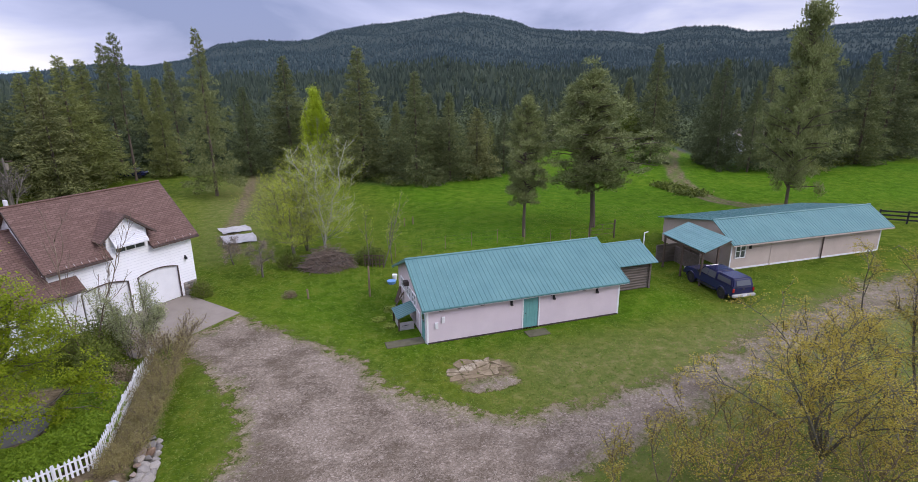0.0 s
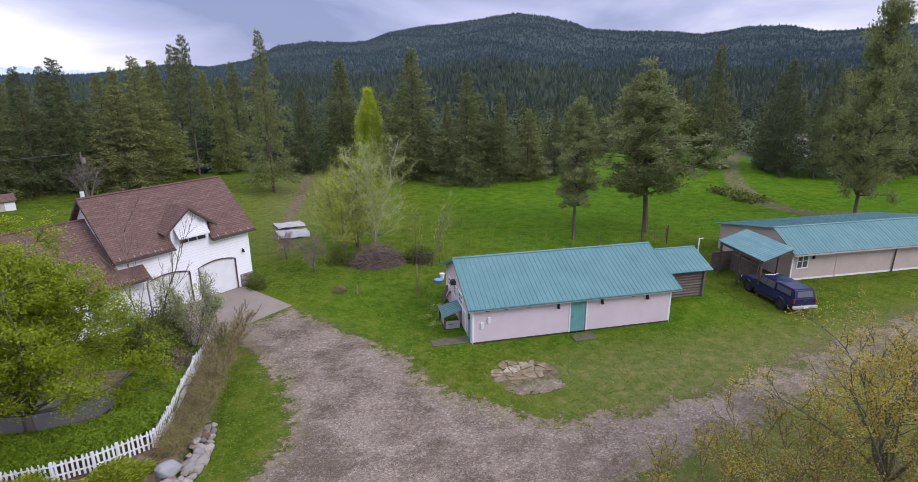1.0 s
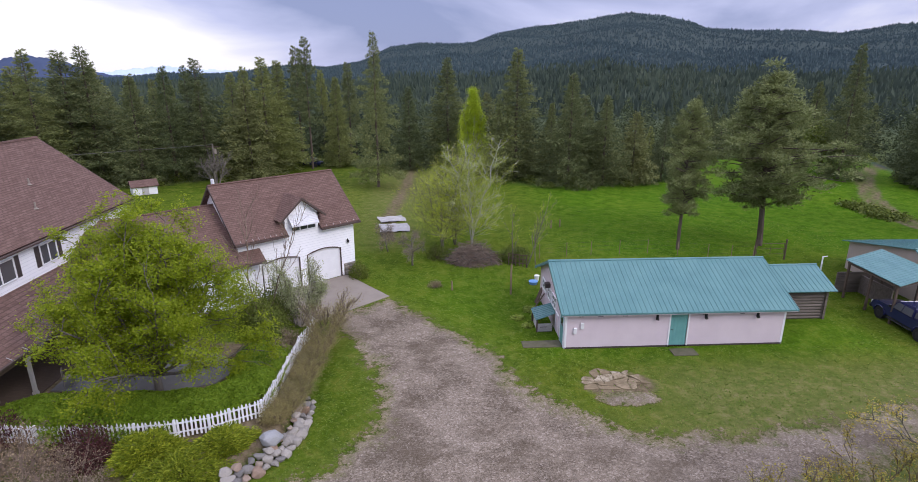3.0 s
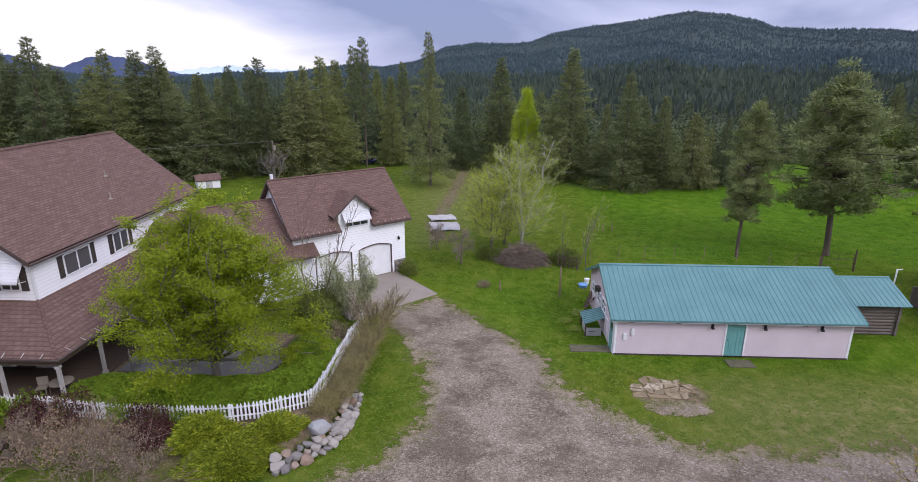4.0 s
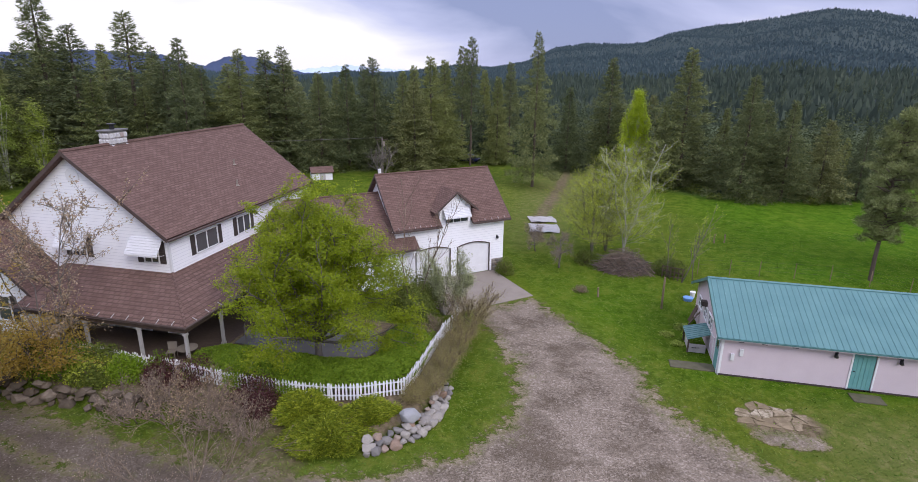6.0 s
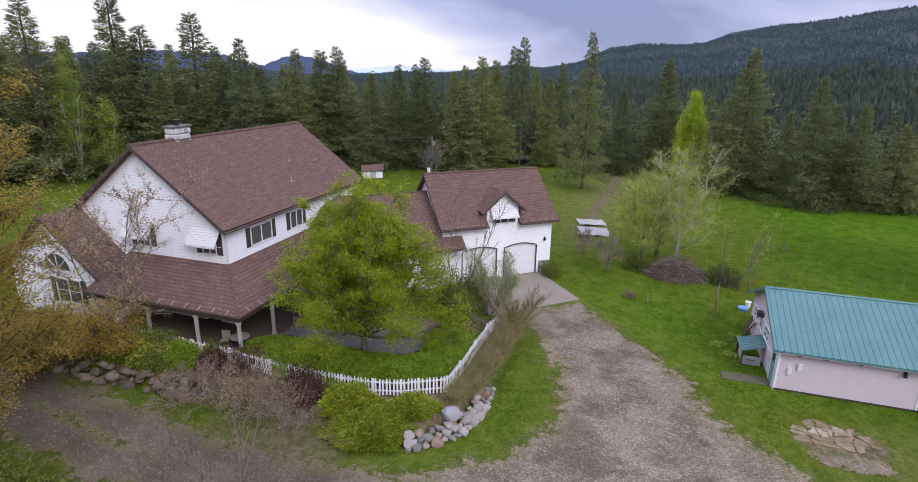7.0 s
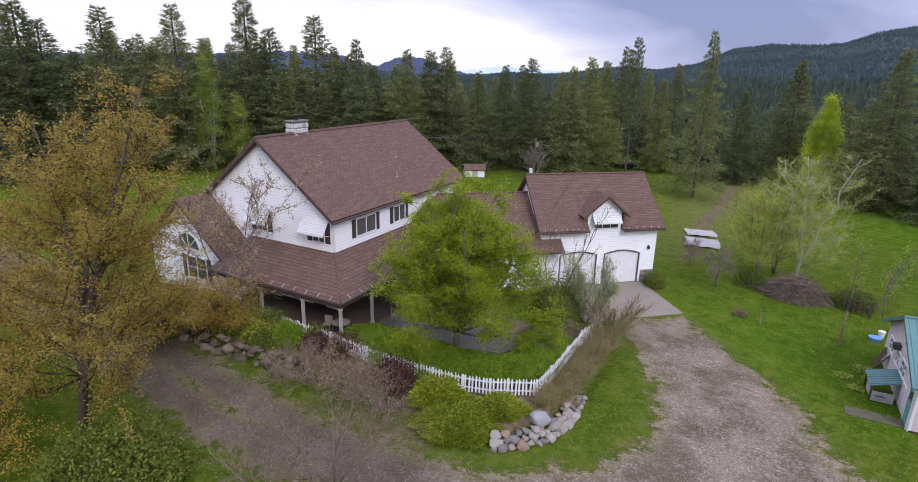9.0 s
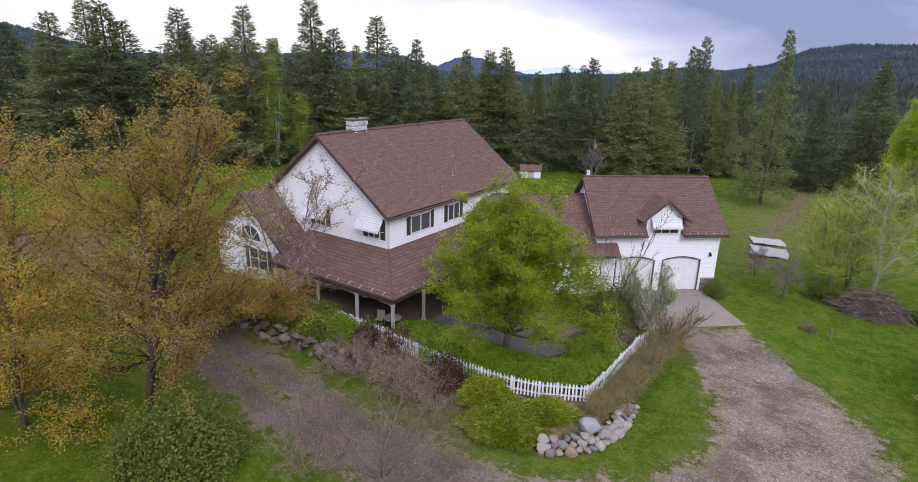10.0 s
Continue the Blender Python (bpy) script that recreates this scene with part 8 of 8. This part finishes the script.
def build_truck():
    t = thing("pickup_truck", pose(21.72, 1.35, 0.0, 0, 0, -4) @ Matrix.Scale(0.95, 4), "dark navy pickup truck with matching bed canopy", "pickup truck")
    W = 0.93

    def hull(profile, w0, w1, bev=0.05):
        """Side profile in y-z, narrower at the top."""
        bm = bmesh.new()
        zs = [p[1] for p in profile]
        lo, hi = min(zs), max(zs)
        a, b = [], []
        for y, z in profile:
            w = w0 + (w1 - w0) * (z - lo) / (hi - lo)
            a.append(bm.verts.new((-w, y, z)))
            b.append(bm.verts.new((w, y, z)))
        bm.faces.new(a)
        bm.faces.new(b[::-1])
        for i in range(len(a)):
            j = (i + 1) % len(a)
            bm.faces.new((a[i], b[i], b[j], a[j]))
        bmesh.ops.bevel(bm, geom=bm.edges[:], offset=bev, segments=2, affect='EDGES', clamp_overlap=True)
        return bm
    part("body", hull([(-2.65, 0.50), (2.55, 0.50), (2.70, 0.70), (2.66, 0.98), (2.3, 1.10), (1.05, 1.16), (-2.62, 1.16), (-2.68, 0.8)], W, W - 0.05), "navy", t)
    part("cab", hull([(1.25, 1.12), (0.55, 1.72), (-0.75, 1.76), (-0.98, 1.12)], W - 0.06, W - 0.22, 0.07), "navy", t)
    part("canopy", hull([(-0.86, 1.12), (-0.90, 1.74), (-2.45, 1.76), (-2.66, 1.14)], W - 0.05, W - 0.17, 0.08), "navy", t, "navy fibreglass bed canopy")
    bm = bmesh.new()
    solid(bm, [(-0.66, 1.19, 1.20), (0.66, 1.19, 1.20), (0.56, 0.66, 1.66), (-0.56, 0.66, 1.66)], (0, 0.03, 0.03))
    part("windscreen", bm, "glass", t)
    for s in (-1, 1):
        for y0, y1 in ((0.08, 0.85), (-0.78, 0.02)):
            top0, top1 = (0.55, 0.08) if y0 > 0 else (0.02, -0.7)
            ring = [(s * (W - 0.055), y0, 1.20), (s * (W - 0.055), y1, 1.20), (s * (W - 0.19), min(top0, y1), 1.64), (s * (W - 0.19), max(top1, y0), 1.64)]
            part("side_window", solids(ring, (s * 0.02, 0, 0.006)), "glass", t)
        part("canopy_window", solids([(s * (W - 0.07), -1.0, 1.28), (s * (W - 0.07), -2.35, 1.28), (s * (W - 0.14), -2.25, 1.62), (s * (W - 0.14), -1.0, 1.62)], (s * 0.02, 0, 0.006)), "glass", t)
        part("running_board", boxed(s * 0.95 - 0.09, s * 0.95 + 0.09, -1.0, 1.0, 0.40, 0.46, 0.01), "dark", t)
        part("mirror", boxed(s * 1.04 - 0.09, s * 1.04 + 0.09, 0.80, 0.92, 1.18, 1.38, 0.03), "dark", t)
        part("tail_light", boxed(s * 0.82 - 0.07, s * 0.82 + 0.07, -2.72, -2.64, 0.82, 1.1, 0.02), "red", t, "red tail light")
        part("head_light", boxed(s * 0.72 - 0.16, s * 0.72 + 0.16, 2.62, 2.72, 0.78, 0.95, 0.02), "alu", t, "clear headlight")
        for y in (1.75, -1.65):
            bm = bmesh.new()
            tube(bm, [(s * 0.68, y, 0.41), (s * 0.97, y, 0.41)], 0.41, sides=22)
            bmesh.ops.bevel(bm, geom=[e for e in bm.edges if len(e.link_faces) == 2 and e.calc_face_angle(0) > 1.0], offset=0.05, segments=2, affect='EDGES')
            wh = part("wheel", bm, "rubber", t, "black off-road tyre")
            part("rim", tubed([(s * 0.95, y, 0.41), (s * 0.985, y, 0.41)], 0.24, 0.20, sides=14), "dark", wh, "dark alloy rim")
            bm = bmesh.new()
            pts = [(s * 0.955, y + 0.50 * math.cos(q), 0.41 + 0.50 * math.sin(q)) for q in np.linspace(0.05, math.pi - 0.05, 11)]
            tube(bm, pts, 0.055, sides=6)
            part("fender_flare", bm, "navy", t)
    part("rear_window", solids([(-0.6, -2.63, 1.26), (0.6, -2.63, 1.26), (0.55, -2.51, 1.62), (-0.55, -2.51, 1.62)], (0, -0.03, 0.01)), "glass", t)
    part("rear_bumper", boxed(-0.92, 0.92, -2.86, -2.66, 0.50, 0.68, 0.03), "post", t, "grey rear bumper")
    part("front_bumper", boxed(-0.92, 0.92, 2.66, 2.84, 0.46, 0.70, 0.04), "dark", t)
    part("grille", boxed(-0.5, 0.5, 2.68, 2.73, 0.74, 0.98, 0.02), "dark", t)
    part("number_plate", boxed(-0.16, 0.16, -2.88, -2.86, 0.53, 0.67), "white", t, "plain pale number plate")
    part("tailgate_handle", boxed(-0.1, 0.1, -2.71, -2.67, 0.98, 1.06, 0.01), "dark", t)


def build_clutter():
    g = rng(240)
    # brush pile
    bp = thing("brush_pile", pose(-4.05, 15.6, 0), "heap of cut grey-brown branches under the aspens", "brush pile")
    for k in range(300):
        a, f = g.uniform(0, 6.28), g.random() ** 0.5
        c = np.array([math.cos(a) * 1.9 * f, math.sin(a) * 1.6 * f, 0.1 + 1.55 * (1 - f * f) * g.uniform(0.35, 1.0)])
        d = g.normal(size=3) * np.array([1, 1, 0.28])
        d = d / np.linalg.norm(d) * g.uniform(0.7, 1.9)
        mid = c + g.normal(0, 0.08, 3) + np.array([0, 0, 0.16])
        q0, q1 = c - d * 0.6, c + d * 0.6
        q0[2], q1[2] = max(q0[2], 0.02), max(q1[2], 0.02)
        part("branch", tubed([tuple(q0), tuple(mid), tuple(q1)], g.uniform(0.016, 0.046), 0.010, 4), ("redtwig", "bark", "greybark", "twig")[k % 4], bp)
    bm = bmesh.new()
    for k in range(1100):
        a, f = g.uniform(0, 6.28), g.random() ** 0.5
        c = np.array([math.cos(a) * 2.0 * f, math.sin(a) * 1.7 * f, 0.04 + 1.35 * (1 - f * f) * g.random()])
        d = g.normal(size=3) * np.array([0.32, 0.32, 0.12])
        q0, q1 = c - d, c + d
        q0[2], q1[2] = max(q0[2], 0.01), max(q1[2], 0.01)
        tube(bm, [tuple(q0), tuple(q1)], 0.014, 0.008, 3)
    part("brushwood", bm, "redtwig", bp, "fine brown twigs inside the heap")
    # fence posts and wire in the pasture
    wf = thing("pasture_fence", pose(0, 0, 0), "wire pasture fence on thin weathered posts", "fence")
    line = [(1.6, 15.9), (4.0, 16.3), (6.2, 16.6), (8.7, 16.7), (11.2, 16.8), (13.6, 16.2), (15.8, 15.3), (17.6, 14.9), (19.3, 14.6)]
    for x, y in line:
        part("post", tubed([(x, y, on(x, y) - 0.2), (x, y, on(x, y) + 1.25)], 0.032, 0.028, 6), "stake", wf)
    for z in (0.45, 0.8, 1.15):
        part("wire", tubed([(x, y, on(x, y) + z) for x, y in line], 0.005, sides=3), "dark", wf)
    gt = thing("pasture_gate", pose(19.4, 14.6, 0), "dark tubular field gate between tall posts", "gate")
    for x in (0.0, 2.6):
        part("post", tubed([(x, 0, -0.2), (x, 0, 1.75)], 0.08, 0.07, 8), "shade", gt)
    for z in (0.5, 0.95, 1.4):
        part("rail", tubed([(0.1, 0, z), (2.5, 0, z)], 0.02, sides=6), "shade", gt)
    for x in (0.15, 1.3, 2.45):
        part("upright", tubed([(x, 0.0, 0.48), (x, 0.0, 1.42)], 0.02, sides=6), "shade", gt)
    for x, y, h, lab in ((-1.9, 8.2, 2.2, "tall weathered wooden post on the lawn"), (4.6, 25.4, 0.85, "short dark post in the pasture"), (5.6, 25.9, 0.8, "short dark post in the pasture"), (-6.0, 9.2, 0.7, "short dark garden stake on the lawn")):
        p = thing("post", pose(x, y, on(x, y), g.uniform(-2, 2), g.uniform(-2, 2)), lab, "post")
        part("shaft", tubed([(0, 0, -0.2), (0, 0, h)], 0.075, 0.065, 7), "stake", p)
    fp = thing("hydrant_pole", pose(21.0, 8.9, 0), "white pole with short arm behind the log shed", "pole")
    part("shaft", tubed([(0, 0, 0), (0, 0, 2.2)], 0.05, sides=8), "white", fp)
    part("arm", tubed([(0, 0, 2.15), (0.35, 0, 2.2)], 0.04, sides=6), "white", fp)
    # tall posts beyond the shed
    rf = thing("rail_fence", pose(50.2, 10.3, 0, 0, 0, -38), "dark stained three-rail wooden fence", "fence")
    for k in range(5):
        part("post", boxed(2.4 * k - 0.07, 2.4 * k + 0.07, -0.07, 0.07, -0.1, 1.35), "dark", rf)
    for z in (0.4, 0.8, 1.2):
        part("rail", boxed(-0.1, 9.8, -0.11, -0.071, z - 0.08, z + 0.08), "dark", rf)
    # white sheets lying on the grass
    for x, y, w, d, r, lab in ((-11.6, 29.0, 2.7, 2.2, 15, "crumpled white sheet lying on the grass"), (-11.1, 25.6, 2.9, 2.9, 8, "white corrugated panels lying on low blocks")):
        s = thing("white_sheet", pose(x, y, on(x, y), 0, 0, r), lab, "sheet")
        nx, ny = 12, 8
        vs, fs = [], []
        for j in range(ny + 1):
            for i in range(nx + 1):
                u, v = i / nx - 0.5, j / ny - 0.5
                vs.append((u * w + 0.06 * math.sin(v * 5 + r), v * d + 0.05 * math.sin(u * 6), 0.14 + 0.02 * math.sin(u * 13 + v * 3) + 0.03 * math.sin(v * 7 + u * 5) + g.normal(0, 0.015)))
        k = len(vs)
        vs += [(a, b, c - 0.03) for a, b, c in vs]
        for j in range(ny):
            for i in range(nx):
                q = (j * (nx + 1) + i, j * (nx + 1) + i + 1, (j + 1) * (nx + 1) + i + 1, (j + 1) * (nx + 1) + i)
                fs += [q, tuple(k + e for e in q[::-1])]
        raw_part("panel", vs, fs, "post", s)
        for i, j in ((-0.4, -0.4), (0.4, -0.4), (0.4, 0.4), (-0.4, 0.4)):
            part("block", boxed(i * w - 0.15, i * w + 0.15, j * d - 0.15, j * d + 0.15, 0, 0.08), "concrete", s)
    # timber frame beneath the aspens
    lt = thing("lattice_panel", pose(-0.5, 14.1, 0, 0, 0, -25), "weathered timber lattice panel leaning by the bushes", "lattice")
    for k in range(6):
        part("slat", boxed(-0.8 + 0.3 * k, -0.74 + 0.3 * k, -0.03, 0.03, 0, 1.0), "shade", lt)
    for z in (0.2, 0.55, 0.9):
        part("slat", boxed(-0.85, 0.8, 0.031, 0.07, z, z + 0.07), "shade", lt)
    # far buildings and vehicles
    for x, y, w, d, h, rot, wallm, roofm, lab in ((-44.4, 44.5, 2.8, 2.1, 1.15, 35, "white", "shingle_x", "small white garden shed with reddish roof"), (88.0, 66.0, 10, 7, 3.0, 10, "white", "concrete", "pale house half hidden behind the trees"),
                                                   (52.0, 88.0, 9, 6, 2.8, -10, "white", "concrete", "pale house half hidden behind the trees"), (-128.0, -4.0, 9, 6, 3.0, 60, "white", "concrete", "pale house half hidden behind the trees")):
        hs = thing("far_house" if w > 5 else "garden_shed", pose(x, y, on(x, y), 0, 0, rot), lab, "house" if w > 5 else "shed")
        part("wall", boxed(-w / 2, w / 2, -d / 2, d / 2, -0.2, h), wallm, hs)
        for s in (-1, 1):
            part("roof", slab((-w / 2 - 0.2, s * (d / 2 + 0.25), h - 0.05), (w / 2 + 0.2, s * (d / 2 + 0.25), h - 0.05), (w / 2 + 0.2, 0, h + d * 0.3), (-w / 2 - 0.2, 0, h + d * 0.3), 0.1), roofm, hs)
        part("door", boxed(-0.4, 0.4, -d / 2 - 0.04, -d / 2, 0, min(2.0, h - 0.1)), "shade" if w > 5 else "post", hs)
        for s in (-1, 1):
            part("gable", solids([(s * (w / 2 - 0.02), -d / 2, h), (s * (w / 2 - 0.02), d / 2, h), (s * (w / 2 - 0.02), 0, h + d * 0.28)], (-0.02 * s, 0, 0)), wallm, hs)
    for x, y, r, lab in ((-27.6, 65.5, 80, "dark parked car at the edge of the woods"), (-38.5, 58.5, 70, "dark parked car at the edge of the woods")):
        c = thing("parked_car", pose(x, y, on(x, y), 0, 0, r), lab, "car")
        part("body", boxed(-0.85, 0.85, -2.2, 2.2, 0.35, 0.85, 0.12), "navy", c)
        part("cabin", boxed(-0.72, 0.72, -1.4, 0.9, 0.85, 1.4, 0.2), "glass", c)
        for s in (-1, 1):
            for yy in (-1.35, 1.35):
                part("wheel", tubed([(s * 0.7, yy, 0.32), (s * 0.88, yy, 0.32)], 0.32, sides=14), "rubber", c)
    up = thing("utility_pole", pose(-37.5, 51.0, on(-37.5, 51)), "weathered utility pole with transformer and cross arm", "utility pole")
    part("pole", tubed([(0, 0, -0.3), (0, 0, 5.6)], 0.14, 0.11, 8), "greybark", up)
    part("cross_arm", boxed(-0.9, 0.9, -0.06, 0.06, 5.1, 5.22), "shade", up)
    part("transformer", tubed([(0.25, 0, 4.2), (0.25, 0, 4.9)], 0.2, sides=10), "concrete", up)
    cb = thing("power_line", pose(0, 0, 0), "thin grey overhead cable strung past the house", "cable")
    pts = []
    for k in range(19):
        f = k / 24
        pts.append((-37.5 - 72 * f, 51 - 36 * f, 5.4 + 1.8 * f - 2.2 * math.sin(math.pi * f) * 0.5))
    part("cable", tubed(pts, 0.026, sides=4), "slate", cb)
    # porch furniture and stone paving in the garden
    pv = thing("garden_paving", pose(0, 0, 0), "dark grey paved garden patio beneath the maple", "patio", kind="structure")
    ring = [(-25.6, -3.9), (-22.5, -4.1), (-19.6, -4.2), (-18.0, -3.6), (-17.5, -2.6), (-18.3, -1.0), (-20.5, 0.2), (-25.6, 1.5)]
    part("paving", solids([(x, y, 0.56) for x, y in ring], (0, 0, -0.2)), "slate", pv)
    for x, y, lab in ((-26.7, -6.2, "pale round table on the porch"),):
        tb = thing("porch_table", pose(x, y, 0.55), lab, "table")
        part("tabletop", tubed([(0, 0, 0.70), (0, 0, 0.74)], 0.5, sides=18), "concrete", tb)
        part("leg", tubed([(0, 0, 0), (0, 0, 0.7)], 0.06, sides=8), "dark", tb)
    for x, y, r in ((-27.6, -6.3, 20), (-25.0, -3.4, 120)):
        cz = 0.55 if x < -25.7 else 0.56
        ch = thing("patio_chair", pose(x, y, cz, 0, 0, r), "pale metal patio chair", "chair", "patio chairs")
        part("seat", boxed(-0.23, 0.23, -0.22, 0.22, 0.42, 0.46, 0.01), "concrete", ch)
        part("backrest", boxed(-0.23, 0.23, 0.19, 0.23, 0.47, 0.9, 0.01), "concrete", ch)
        for lx in (-0.2, 0.2):
            for ly in (-0.19, 0.19):
                part("leg", tubed([(lx, ly, 0), (lx, ly, 0.42)], 0.018, sides=5), "concrete", ch)


build_fence()
build_rocks()
build_truck()
build_clutter()
